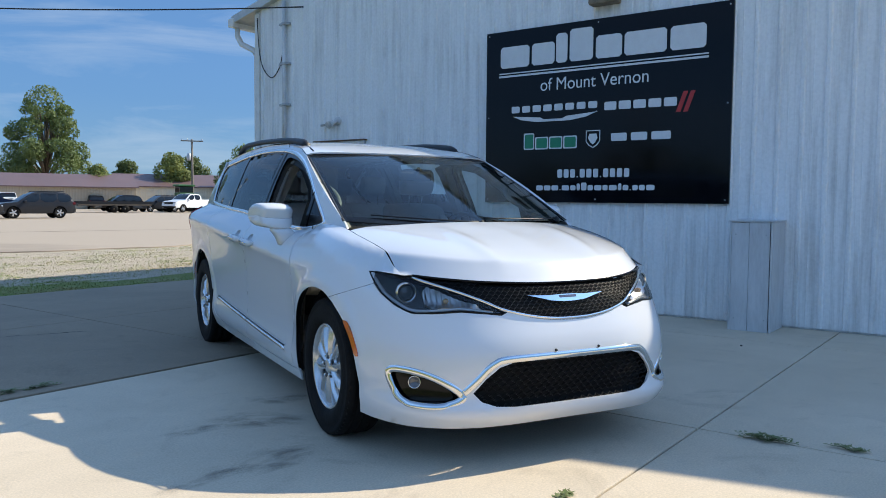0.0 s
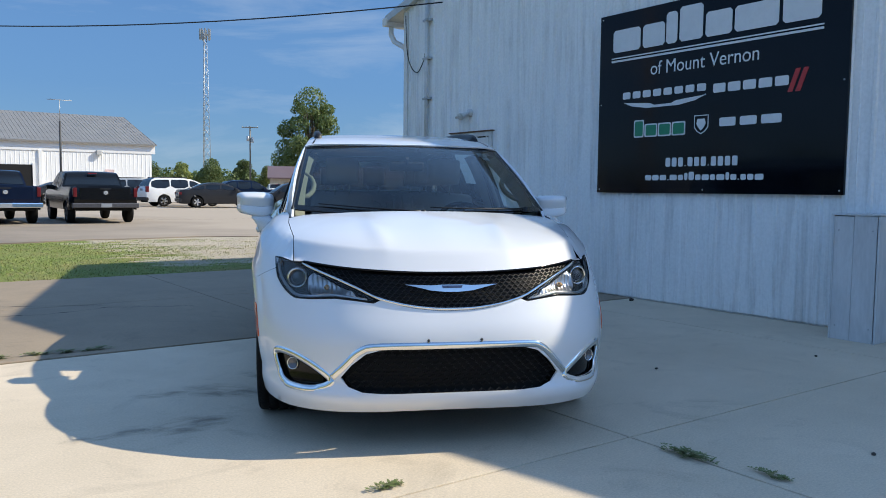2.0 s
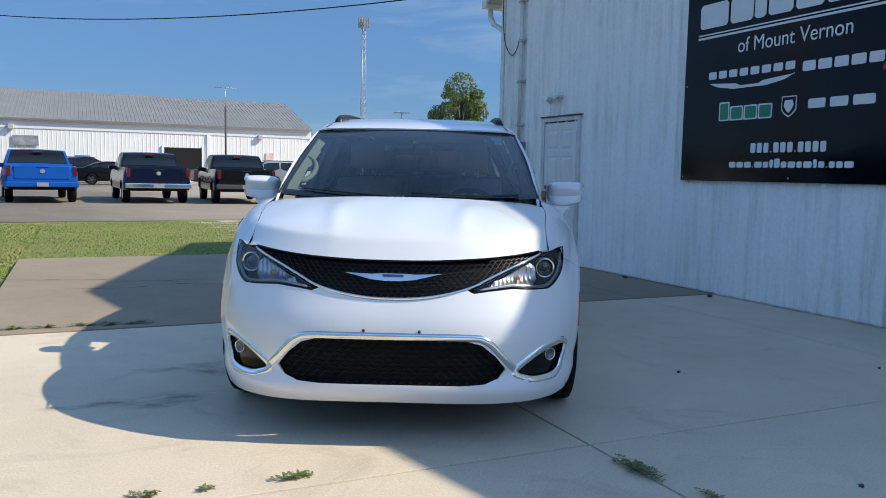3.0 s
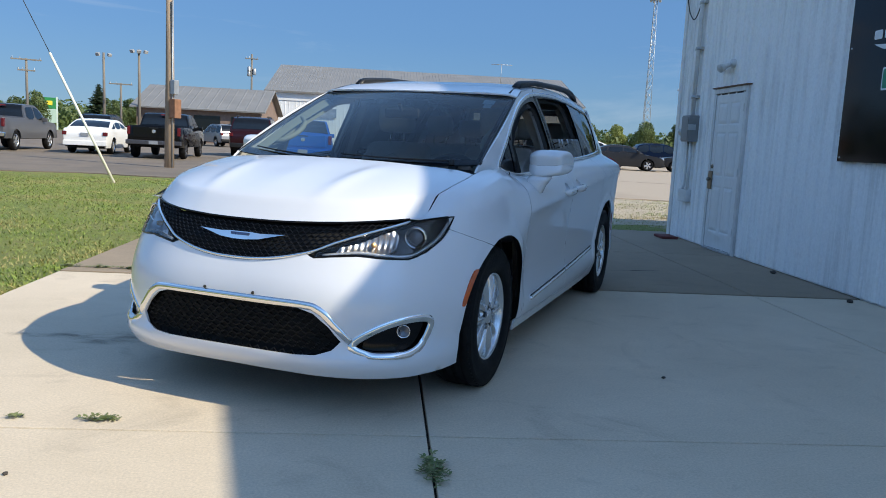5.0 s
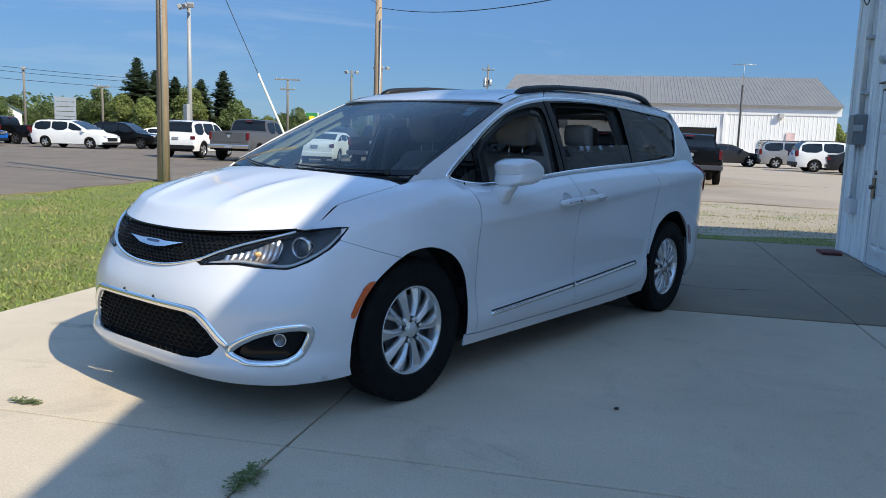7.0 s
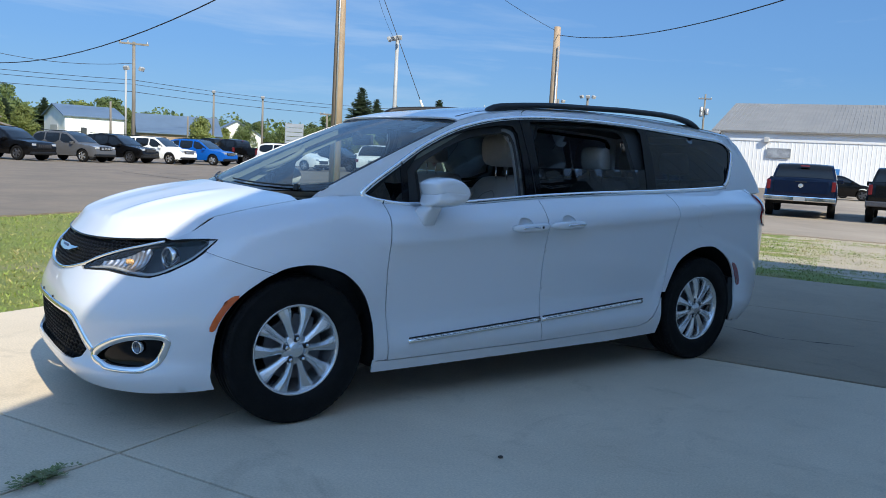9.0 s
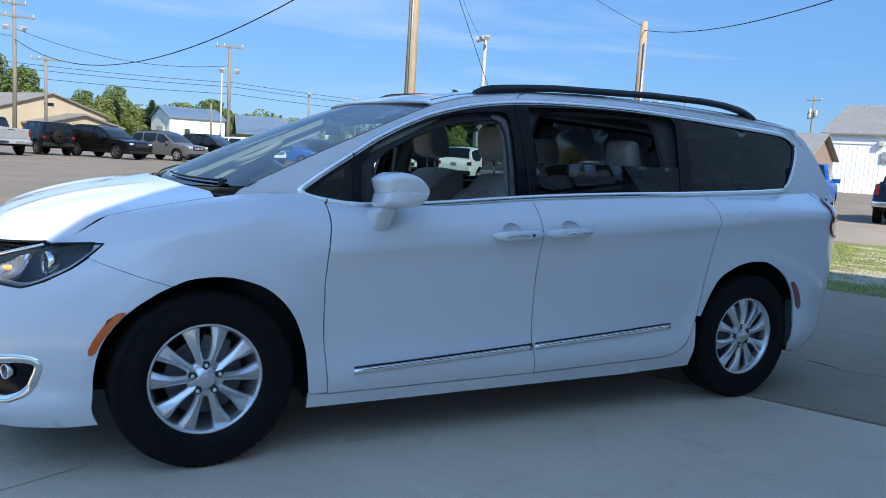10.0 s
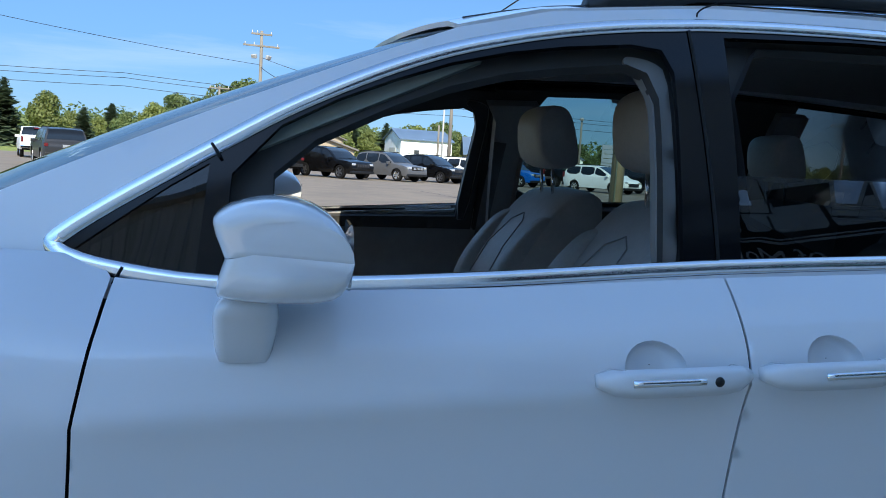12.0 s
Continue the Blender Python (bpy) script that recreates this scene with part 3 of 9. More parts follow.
_ph = np.linspace(0, np.pi / 2, 400)
_rr = (np.cos(_ph) ** 2.8 + np.sin(_ph) ** 2.8) ** (-1 / 2.8)
_fx, _fy = 0.97 * _rr * np.sin(_ph), YC - 1.17 * _rr * np.cos(_ph)
_fs = np.r_[0, np.cumsum(np.hypot(np.diff(_fx), np.diff(_fy)))]
S0 = float(_fs[-1])
S1 = S0 + YR - YC
_r4 = (np.cos(_ph) ** 3.6 + np.sin(_ph) ** 3.6) ** (-1 / 3.6)
_rx, _ry = 0.95 * _r4 * np.cos(_ph), YR + 0.86 * _r4 * np.sin(_ph)
_rs = np.r_[0, np.cumsum(np.hypot(np.diff(_rx), np.diff(_ry)))]
S2 = S1 + float(_rs[-1])


def skin(s, z):
    """The lower body: s runs round the plan from the nose (0) along a side to the tail."""
    a, sg = abs(s), 1 if s >= 0 else -1
    if a < S0:
        ph = float(np.interp(a, _fs, _ph))
        n = NF(z)
        r = (math.cos(ph) ** n + math.sin(ph) ** n) ** (-1 / n)
        y = YC + (YF(z) - YC) * r * math.cos(ph)
        return Vector((sg * (XZ(z) * r * math.sin(ph) + flare(y, z)), y, z))
    if a <= S1:
        y = YC + a - S0
        return Vector((sg * half(y, z), y, z))
    ph = float(np.interp(a - S1, _rs, _ph))
    r = (max(math.cos(ph), 0) ** 3.6 + math.sin(ph) ** 3.6) ** (-1 / 3.6)
    y = YR + (YE(z) - YR) * r * math.sin(ph)
    w = half(YR + (y - YR) * 0.45, z)
    return Vector((sg * w * r * math.cos(ph), y, z))


def flare(y, z):
    """The front arch's flare."""
    f = 0.016 * smooth01((y + 2.30) / 0.32) * smooth01((-1.08 - y) / 0.2) * math.exp(-((z - 0.48) / 0.24) ** 2)
    for yc, r0 in ((-1.5445, 0.425), (1.5445, 0.440)):
        r = math.hypot(y - yc, z - 0.366)
        if r < r0 + 0.12 and z > 0.3:
            f += 0.009 * smooth01((r0 + 0.085 - r) / 0.035) * smooth01((z - 0.3) / 0.15)
    return f


def skin_g(y, z):
    """The side of the glasshouse."""
    return Vector((half_g(y, z), y, z))


def s_y(y):
    return S0 + y - YC if y > YC else float(np.interp(-y, -_fy[::-1], _fs[::-1]))


def normal_of(surface, u, v, d=0.004):
    p = surface(u, v)
    n = (surface(u + d, v) - p).cross(surface(u, v + d) - p).normalized()
    return n if n.dot(p - Vector((0, 0.2, 0.75))) > 0 else -n


def side_poly(pts):
    return [(s_y(y), z) for y, z in pts]


RIM_S = [0, 0.15, 0.30, 0.45, 0.60, 0.77, 0.92, 1.05, 1.20, 1.40, 1.60, S0 + 0.05, S0 + 0.25]
RIM_Z = [0.856, 0.857, 0.862, 0.870, 0.881, 0.894, 0.902, 0.910, 0.932, 0.965, 1.000, 1.045, 1.080]
rim_z = table(RIM_S, RIM_Z)
HOOD_C = table([-2.40, -2.18, -1.89, -1.58, -1.3, -1.0], [1.088, 1.097, 1.120, 1.150, 1.172, 1.18])


def bonnet(x, y):
    """Hood and fender tops as a height over the plan, falling to the rim."""
    ax = abs(x)
    if y < YC:
        v = (YC - y)
        zs = 0.87
        for _ in range(4):
            ph = math.atan2(ax / XZ(zs), v / (YC - YF(zs)))
            zs = rim_z(float(np.interp(ph, _ph, _fs)))
        n = NF(zs)
        rho = ((ax / XZ(zs)) ** n + (v / (YC - YF(zs))) ** n) ** (1 / n)
    else:
        zs = rim_z(S0 + y - YC)
        rho = ax / half(y, zs)
    rho = min(rho, 1.0)
    z = zs + (HOOD_C(y) - zs) * min((1 - rho ** 2.2) ** (1 / 2.2), 6.0 * (1 - rho))
    # two soft ribs that run back from the grille
    k = ax - (0.30 + 0.10 * (y + 2.3))
    fade = smooth01((y + 2.40) / 0.35) * smooth01((-1.62 - y) / 0.35)
    z += fade * (0.010 * math.exp(-(k / 0.05) ** 2) - 0.005 * math.exp(-((ax - 0.15) / 0.12) ** 2))
    return Vector((x, y, z))


van = thing("minivan", "white seven-seat minivan parked on the concrete apron, front window open", "minivan")


def mirrored(bm):
    """A copy of a bmesh on the other side of the car."""
    me = bpy.data.meshes.new("tmp")
    bm.to_mesh(me)
    b2 = bmesh.new()
    b2.from_mesh(me)
    bpy.data.meshes.remove(me)
    bmesh.ops.scale(b2, vec=(-1, 1, 1), verts=b2.verts)
    bmesh.ops.reverse_faces(b2, faces=b2.faces)
    return b2


def both(name, bm, material, parent=None, label="", smooth=True):
    b2 = mirrored(bm)
    a = part(name, bm, material, parent or van, label, smooth)
    b = part(name, b2, material, parent or van, label, smooth)
    return a, b


ARCH_F = [(-1.95, 0.17), (-1.93, 0.36), (-1.89, 0.52), (-1.83, 0.64), (-1.75, 0.73), (-1.65, 0.78), (-1.54, 0.792), (-1.43, 0.777), (-1.31, 0.728), (-1.21, 0.62), (-1.15, 0.47), (-1.125, 0.33), (-1.115, 0.18)]
ARCH_R = [(1.112, 0.2), (1.115, 0.381), (1.147, 0.511), (1.239, 0.703), (1.35, 0.775), (1.45, 0.807), (1.55, 0.815), (1.66, 0.803), (1.82, 0.721), (1.93, 0.576), (1.965, 0.4), (1.96, 0.2)]
GRILLE_TOP = [(0, 0.853), (0.15, 0.854), (0.30, 0.859), (0.45, 0.866), (0.60, 0.876), (0.78, 0.890)]
GRILLE_LOW = [(0, 0.695), (0.10, 0.698), (0.225, 0.714), (0.36, 0.747), (0.45, 0.786), (0.58, 0.832), (0.78, 0.886)]
LAMP_UP = [(0.375, 0.735), (0.455, 0.775), (0.585, 0.822), (0.70, 0.855), (0.80, 0.880), (0.92, 0.894), (1.045, 0.903)]
LAMP_LOW = [(1.045, 0.903), (0.965, 0.812), (0.88, 0.757), (0.80, 0.726), (0.70, 0.728), (0.56, 0.738), (0.45, 0.730), (0.375, 0.722)]
LOW_GR = [(0, 0.512), (0.34, 0.508), (0.42, 0.485), (0.49, 0.430), (0.545, 0.366), (0.505, 0.325), (0.44, 0.303), (0.34, 0.297), (0, 0.297)]
FOG = [(0.965, 0.466), (0.94, 0.385), (0.90, 0.325), (0.84, 0.306), (0.66, 0.310), (0.60, 0.330), (0.585, 0.356), (0.70, 0.430), (0.83, 0.465)]


def mirror_loop(pts):
    """A half outline from the middle outwards and back to the middle, closed over both sides."""
    return list(pts) + [(-a, b) for a, b in reversed(pts) if abs(a) > 1e-6]


def van_front():
    up = spline(GRILLE_LOW[:4], 5)[:-1]
    seam = [(0.375, 0.716), (0.45, 0.724), (0.56, 0.732), (0.70, 0.722), (0.80, 0.720), (0.885, 0.751), (0.97, 0.806), (1.012, 0.847)]
    seam2 = [(s_y(-1.712), 0.7535)]
    arch = [(s_y(y), z) for y, z in spline([(-1.712, 0.7535), (-1.762, 0.727), (-1.855, 0.648), (-1.922, 0.52), (-1.945, 0.36), (-1.934, 0.28), (-1.930, 0.212)], 3)[1:]]
    bot = [(s_y(-2.03), 0.203), (0.85, 0.195), (0.5, 0.198), (0.25, 0.203), (0.0, 0.205)]
    halfl = [(a, b - 0.012) for a, b in up] + seam + seam2 + arch + bot
    outline = mirror_loop(halfl)
    low = mirror_loop(LOW_GR)
    fog = rounded(FOG, 1)
    fog2 = [(-a, b) for a, b in fog]
    bumper = part("front_bumper", patch(outline, skin, 0.03, [low, fog, fog2]), "car_white", van, "glossy white front bumper")
    # two small plugs in the bumper
    for sx in (-0.125, 0.13):
        bm = bmesh.new()
        p, n = skin(sx, 0.549), normal_of(skin, sx, 0.549)
        lathe(bm, [(0.0, -0.008), (0.006, -0.007), (0.007, 0.0)], p, 10, "y")
        part("plug", bm, TRIM_BLACK, bumper, "small black plug")
    # chrome arch over the lower grille
    c = spline([(0.585, 0.366), (0.52, 0.432), (0.445, 0.500), (0.35, 0.521), (0, 0.524)], 6)
    c = c + [(-a, b) for a, b in reversed(c[:-1])]
    part("lower_grille_trim", strip([skin(*p) for p in c], [normal_of(skin, *p) for p in c], 0.036, 0.010), CHROME, van, "chrome arch over the lower grille")
    deep = lambda d: (lambda s, z: skin(s, z) - normal_of(skin, s, z) * d)
    part("lower_grille_backing", patch(low, deep(0.05), 0.05, lip=0), DARK, van)
    bm = bmesh.new()
    for r in range(10):
        z0 = 0.305 + r * 0.0215
        s = -0.56
        run = []
        while s < 0.56:
            zz = z0 + (0.008 if (round(s / 0.022) + r) % 2 else -0.004)
            if inside(low, [(s, zz)])[0]:
                run.append((s, zz))
            elif len(run) > 1:
                break
            s += 0.022
        if len(run) > 2:
            f = deep(0.018)
            strip([f(*p) for p in run], [normal_of(skin, *p) for p in run], 0.008, 0.010, bm=bm, sides=4)
    part("lower_grille", bm, mat("grille_black", (0.0035, 0.0035, 0.004), 0.6, var=0.2, scale=40, spec=0.25), van, "black mesh lower grille", False)
    # upper grille
    gl = spline(GRILLE_LOW, 4)
    gr = mirror_loop(list(spline(GRILLE_TOP, 3)) + list(gl[::-1]))
    part("grille_backing", patch([(a * 1.06, b + (0.012 if b > 0.775 + 0.1 * abs(a) else -0.015)) for a, b in gr], deep(0.045), 0.05, lip=0), DARK, van)
    bm = bmesh.new()
    for r in range(11):
        z0 = 0.702 + r * 0.0152
        run = []
        s = -0.78
        runs = []
        while s < 0.79:
            lift = 0.012 * (s / 0.6) ** 2
            zz = z0 + lift + (0.0052 if (round(s / 0.0155) + r) % 2 else -0.0042)
            if inside(gr, [(s, zz)])[0]:
                run.append((s, zz))
            elif run:
                runs.append(run)
                run = []
            s += 0.0155
        runs.append(run)
        for run in runs:
            if len(run) > 2:
                f = deep(0.012)
                strip([f(*p) for p in run], [normal_of(skin, *p) for p in run], 0.0055, 0.008, bm=bm, sides=4)
    part("grille", bm, mat("grille_mesh", (0.005, 0.005, 0.006), 0.42, 0.2, var=0.2, scale=60), van, "dark wavy mesh grille", False)
    c = [(a, b - 0.004) for a, b in spline(GRILLE_LOW, 5)]
    c = [(-a, b) for a, b in reversed(c[1:])] + c
    part("grille_trim", strip([skin(*p) for p in c], [normal_of(skin, *p) for p in c], 0.015, 0.011), CHROME, van, "chrome line under the grille")
    c = [(a, b + 0.004) for a, b in spline(GRILLE_TOP, 4)]
    c = [(-a, b) for a, b in reversed(c[1:])] + c
    part("grille_top_trim", strip([skin(*p) for p in c], [normal_of(skin, *p) for p in c], 0.010, 0.006), GLOSS_BLACK, van)
    # plain winged badge
    wing = [(-0.225, 0.800), (-0.20, 0.795), (-0.10, 0.781), (-0.03, 0.775), (0.03, 0.775), (0.10, 0.781), (0.20, 0.795), (0.225, 0.800), (0.10, 0.796), (0.05, 0.799), (-0.05, 0.799), (-0.10, 0.796)]
    wing = [(a, b - 0.005 + (0.004 if b > 0.79 else -0.004)) for a, b in wing]
    badge = part("badge", patch(wing, lambda s, z: skin(s, z) + normal_of(skin, s, z) * 0.010, 0.02, lip=0.02), CHROME, van, "plain chrome winged badge")
    part("badge_centre", patch(resample([(-0.045, 0.783), (0.045, 0.783), (0.05, 0.793), (-0.05, 0.793)], 0.02), lambda s, z: skin(s, z) + normal_of(skin, s, z) * 0.013, 0.02, lip=0.004), mat("badge_blue", (0.03, 0.05, 0.12), 0.3, var=0.2, scale=50), badge)
    # fog lamps
    bm = patch(rounded(FOG, 1), deep(0.06), 0.04, lip=0)
    both("fog_recess", bm, DARK, None)
    ring = resample(rounded(FOG, 3), 0.012)
    bm = strip([skin(*p) for p in ring], [normal_of(skin, *p) for p in ring], 0.036, 0.008, True)
    both("fog_bezel", bm, CHROME, None, "chrome bezel round a fog lamp")
    fin = rounded([(0.935, 0.445), (0.915, 0.385), (0.88, 0.335), (0.83, 0.323), (0.67, 0.328), (0.625, 0.348), (0.72, 0.420), (0.83, 0.447)], 2)
    for d, nm in ((0.02, "fog_surround"),):
        bm = patch(fin, deep(d), 0.03, lip=0.03)
        both(nm, bm, GLOSS_BLACK, None, "black fog lamp surround")
    cen = deep(0.012)(0.825, 0.408)
    nn = Vector((0.45, -0.89, 0)).normalized()
    fm = Matrix.Translation(cen) @ nn.to_track_quat("Y", "Z").to_matrix().to_4x4()
    bm = bmesh.new()
    lathe(bm, [(0.030, -0.01), (0.030, 0.008), (0.028, 0.010), (0.026, 0.006)], (0, 0, 0), 24, "y")
    bm.transform(fm)
    bmesh.ops.recalc_face_normals(bm, faces=bm.faces)
    rings = both("fog_lamp", bm, CHROME, None, "round fog lamp with a chrome ring")
    bm = bmesh.new()
    lathe(bm, [(0.026, 0.006), (0.018, -0.002), (0.001, -0.006)], (0, 0, 0), 24, "y")
    bm.transform(fm)
    b2 = mirrored(bm)
    part("fog_lens", bm, mat("fog_glass", (0.10, 0.10, 0.11), 0.08, 0.3, coat=1.0), rings[0])
    part("fog_lens", b2, MATS["fog_glass"], rings[1])
    # headlights
    lamp = spline(LAMP_UP, 6)[:-1] + spline(LAMP_LOW, 7)[:-1]
    bm = patch(lamp, deep(0.055), 0.03, lip=0)
    hl = both("headlight", bm, mat("lamp_housing", (0.022, 0.024, 0.027), 0.35, 0.3, var=0.4, scale=18), None, "swept-back headlight with a dark housing")
    # lower light guide
    for k, h in enumerate(hl):
        sg = 1 if k == 0 else -1
        c = spline([(0.41, 0.734), (0.56, 0.752), (0.70, 0.741), (0.80, 0.740), (0.875, 0.768), (0.955, 0.820), (1.015, 0.882)], 5)
        f = deep(0.012)
        pts = [f(*p) for p in c]
        nr = [normal_of(skin, *p) for p in c]
        bm = strip(pts, nr, 0.016, 0.008)
        if sg < 0:
            bm = mirrored(bm)
        part("light_guide", bm, mat("light_guide", (0.62, 0.64, 0.66), 0.15, 0.5, coat=1.0), h)
        # projector
        pc = deep(0.03)(0.83, 0.826)
        pn = Vector((0.25, -0.97, 0)).normalized()
        pm = Matrix.Translation(pc) @ pn.to_track_quat("Y", "Z").to_matrix().to_4x4()
        for prof, m_, nm in (([(0.050, -0.02), (0.050, 0.014), (0.045, 0.018), (0.040, 0.010), (0.038, -0.01)], CHROME, "projector_ring"), ([(0.038, -0.008), (0.034, 0.006), (0.022, 0.016), (0.001, 0.020)], mat("projector_glass", (0.04, 0.045, 0.05), 0.03, coat=1.0), "projector_lens")):
            bm = bmesh.new()
            lathe(bm, prof, (0, 0, 0), 24, "y")
            bm.transform(pm)
            bmesh.ops.recalc_face_normals(bm, faces=bm.faces)
            if sg < 0:
                bm = mirrored(bm)
            part(nm, bm, m_, h)
        # stepped reflector bowl with its bulb
        bm = bmesh.new()
        rc = deep(0.035)(0.64, 0.795)
        rm = Matrix.Translation(rc) @ Vector((0.25, -0.97, 0.05)).normalized().to_track_quat("Y", "Z").to_matrix().to_4x4()
        bowl = [(0.46, 0.745), (0.58, 0.758), (0.70, 0.749), (0.735, 0.775), (0.74, 0.82), (0.715, 0.850), (0.60, 0.816), (0.48, 0.772)]
        face = lambda s, z: deep(0.016 + 0.026 * max(0.0, 1 - ((s - 0.62) / 0.13) ** 2 - ((z - 0.79) / 0.05) ** 2) + 0.0035 * math.sin(s * 230))(s, z)
        patch(bowl, face, 0.006, lip=0.012, bm=bm)
        if sg < 0:
            bm = mirrored(bm)
        part("reflector", bm, mat("reflector_chrome", (0.55, 0.55, 0.56), 0.30, 0.9), h)
        bm = bmesh.new()
        lathe(bm, [(0.001, 0.03), (0.011, 0.026), (0.014, 0.012), (0.011, -0.005)], (0.012, 0, 0.0), 12, "y")
        bm.transform(rm)
        if sg < 0:
            bm = mirrored(bm)
        part("bulb", bm, mat("bulb_glass", (0.75, 0.45, 0.18), 0.08, 0.3, coat=1.0), h, "pale amber turn bulb")
        bm = patch(lamp, lambda s, z: skin(s, z) + normal_of(skin, s, z) * 0.002, 0.025, lip=0)
        if sg < 0:
            bm = mirrored(bm)
        o = part("lens", bm, "lamp_lens", h, "clear lens")
        o.visible_shadow = False
    ring = resample(lamp, 0.02)
    bm = strip([skin(*p) for p in ring], [normal_of(skin, *p) for p in ring], 0.009, 0.005, True)
    both("headlight_seal", bm, GLOSS_BLACK, None)


van_front()


CUPS = [(-0.165, 0.975), (0.175, 0.990)]


def van_body():
    # hood
    rim = [tuple(skin(s, rim_z(s))[:2]) for s in np.linspace(0, 0.86, 54)]
    cowl = [(0.70, -1.500), (0.50, -1.575), (0.25, -1.62), (0.0, -1.635)]
    gap = [(0.752, -2.10), (0.752, -2.0), (0.752, -1.9), (0.770, -1.75), (0.782, -1.62), (0.782, -1.50)]
    h = [p for p in rim if p[0] < 0.722] + gap + cowl
    part("hood", patch(mirror_loop(h), bonnet, 0.016, lip=0.004), "car_white", van, "glossy white hood with two soft ribs")
    # fender: side below the rim, top above it
    ss = list(np.arange(1.005, s_y(-1.06), 0.025))
    rimline = [(s, rim_z(s)) for s in ss] + [(s_y(-1.046), rim_z(s_y(-1.046)))]
    low = rimline + [(s_y(-1.052), 1.02), (s_y(-1.074), 0.88), (s_y(-1.080), 0.75), (s_y(-1.072), 0.513), (s_y(-1.040), 0.272), (s_y(-1.121), 0.271)]
    low += [(s_y(y), z) for y, z in spline(list(reversed(ARCH_F[5:11])) + [(-1.7095, 0.7552)], 4)] + [(1.0135, 0.8482)]
    bm = patch(resample(low[:len(rimline)], 9, False)[:-1] + resample(low[len(rimline) - 1:], 0.03, False), skin, 0.03, lip=0.0, keep=True)
    rim2 = [tuple(skin(s, z)[:2]) for s, z in rimline]
    gap2 = [(x + 0.0035, y) for x, y in gap]
    inner = [(0.828, -1.06), (0.819, -1.12), (0.808, -1.20), (0.797, -1.29), (0.785, -1.38)] + gap2[::-1] + [(0.7555, -2.118)]
    bm2 = patch(rim2 + inner, bonnet, 0.03, lip=0.0, keep=True, bm=bm, out=(0.4, -1.5, 0.2))
    bmesh.ops.remove_doubles(bm2, verts=bm2.verts, dist=0.006)
    both("fender", bm2, "car_white", None, "glossy white front fender")
    # amber side marker in the arch's edge
    am = [(-1.964, 0.497), (-1.943, 0.560), (-1.908, 0.632), (-1.884, 0.656), (-1.848, 0.658), (-1.890, 0.600), (-1.920, 0.540), (-1.938, 0.492)]
    both("side_marker", patch(rounded(side_poly(am), 1), skin, 0.02, lip=0.01, lift=0.005), AMBER, None, "amber side marker lamp")
    # doors
    mid = [(0.037, 0.275), (0.005, 0.449), (-0.005, 0.733), (0.004, 0.95), (0.012, 1.116)]
    belt_f = [(y, belt_z(y)) for y in (0.012, -0.2, -0.4, -0.65, -0.85, -0.95, -1.05)]
    fd = [(-1.040, 1.080), (-1.0465, 1.02), (-1.069, 0.88), (-1.075, 0.75), (-1.067, 0.513), (-1.036, 0.268)] + mid + belt_f[1:-1]
    cups = [[(s_y(cy) + 0.056 * math.cos(t), cz + 0.043 * math.sin(t)) for t in np.linspace(0, 2 * math.pi, 25)[:-1]] for cy, cz in CUPS]
    bm = patch(side_poly(fd), skin, 0.018, cups[:1], lip=0.006)
    doors = both("front_door", bm, "car_white", None, "white front door")
    rear_e = [(1.212, belt_z(1.212)), (1.191, 1.016), (1.147, 0.737), (1.111, 0.513), (1.085, 0.43), (1.031, 0.353), (0.97, 0.315), (0.896, 0.297)]
    sd = [(y + 0.005, z) for y, z in reversed(mid)] + [(0.4, 0.285)] + rear_e[::-1] + [(y, belt_z(y)) for y in (1.0, 0.6, 0.3)]
    bm = patch(side_poly(sd), skin, 0.018, cups[1:], lip=0.006)
    sdoors = both("sliding_door", bm, "car_white", None, "white sliding side door")
    # rocker
    rk = [(-1.122, 0.205), (-1.122, 0.268), (-1.04, 0.262), (0.037, 0.268), (0.4, 0.278), (0.896, 0.290), (0.975, 0.308), (1.04, 0.347), (1.093, 0.43), (1.112, 0.48), (1.112, 0.225), (0.64, 0.210), (-0.7, 0.205)]
    both("rocker_panel", patch(side_poly(rk), skin, 0.03), "car_white", None)
    # quarter panel, with a round fuel flap on the car's left
    q = [(1.219, belt_z(1.219)), (1.198, 1.016), (1.154, 0.737), (1.118, 0.513)] + spline(ARCH_R[2:-1], 3) + [(1.97, 0.30), (2.02, 0.245)]
    q = side_poly(q) + [(S1 + 0.55, 0.23), (S1 + 0.75, 0.25), (S1 + 0.75, 0.66), (S1 + 0.68, 0.80), (S1 + 0.60, 1.0), (S1 + 0.52, 1.215)] + side_poly([(1.93, 1.20), (1.6, belt_z(1.6))])
    fuel = [(s_y(1.475) + 0.078 * math.cos(t), 1.03 + 0.078 * math.sin(t)) for t in np.linspace(0, 2 * math.pi, 41)[:-1]]
    part("quarter_panel", patch(q, skin, 0.025, [fuel]), "car_white", van, "white rear quarter panel")
    part("fuel_flap", patch([(s_y(1.475) + 0.0772 * math.cos(t), 1.03 + 0.0772 * math.sin(t)) for t in np.linspace(0, 2 * math.pi, 41)[:-1]], skin, 0.02, lip=0.004), "car_white", van, "round white fuel flap")
    part("quarter_panel", mirrored(patch(q, skin, 0.025)), "car_white", van, "white rear quarter panel")
    # tail: bumper, tailgate
    t0 = S1 + 0.757
    tail = [(t0, 0.25), (t0, 0.66), (S2 - 0.001, 0.66), (S2 - 0.001, 0.25)]
    both("rear_bumper", patch(tail, skin, 0.05), "car_white", None)
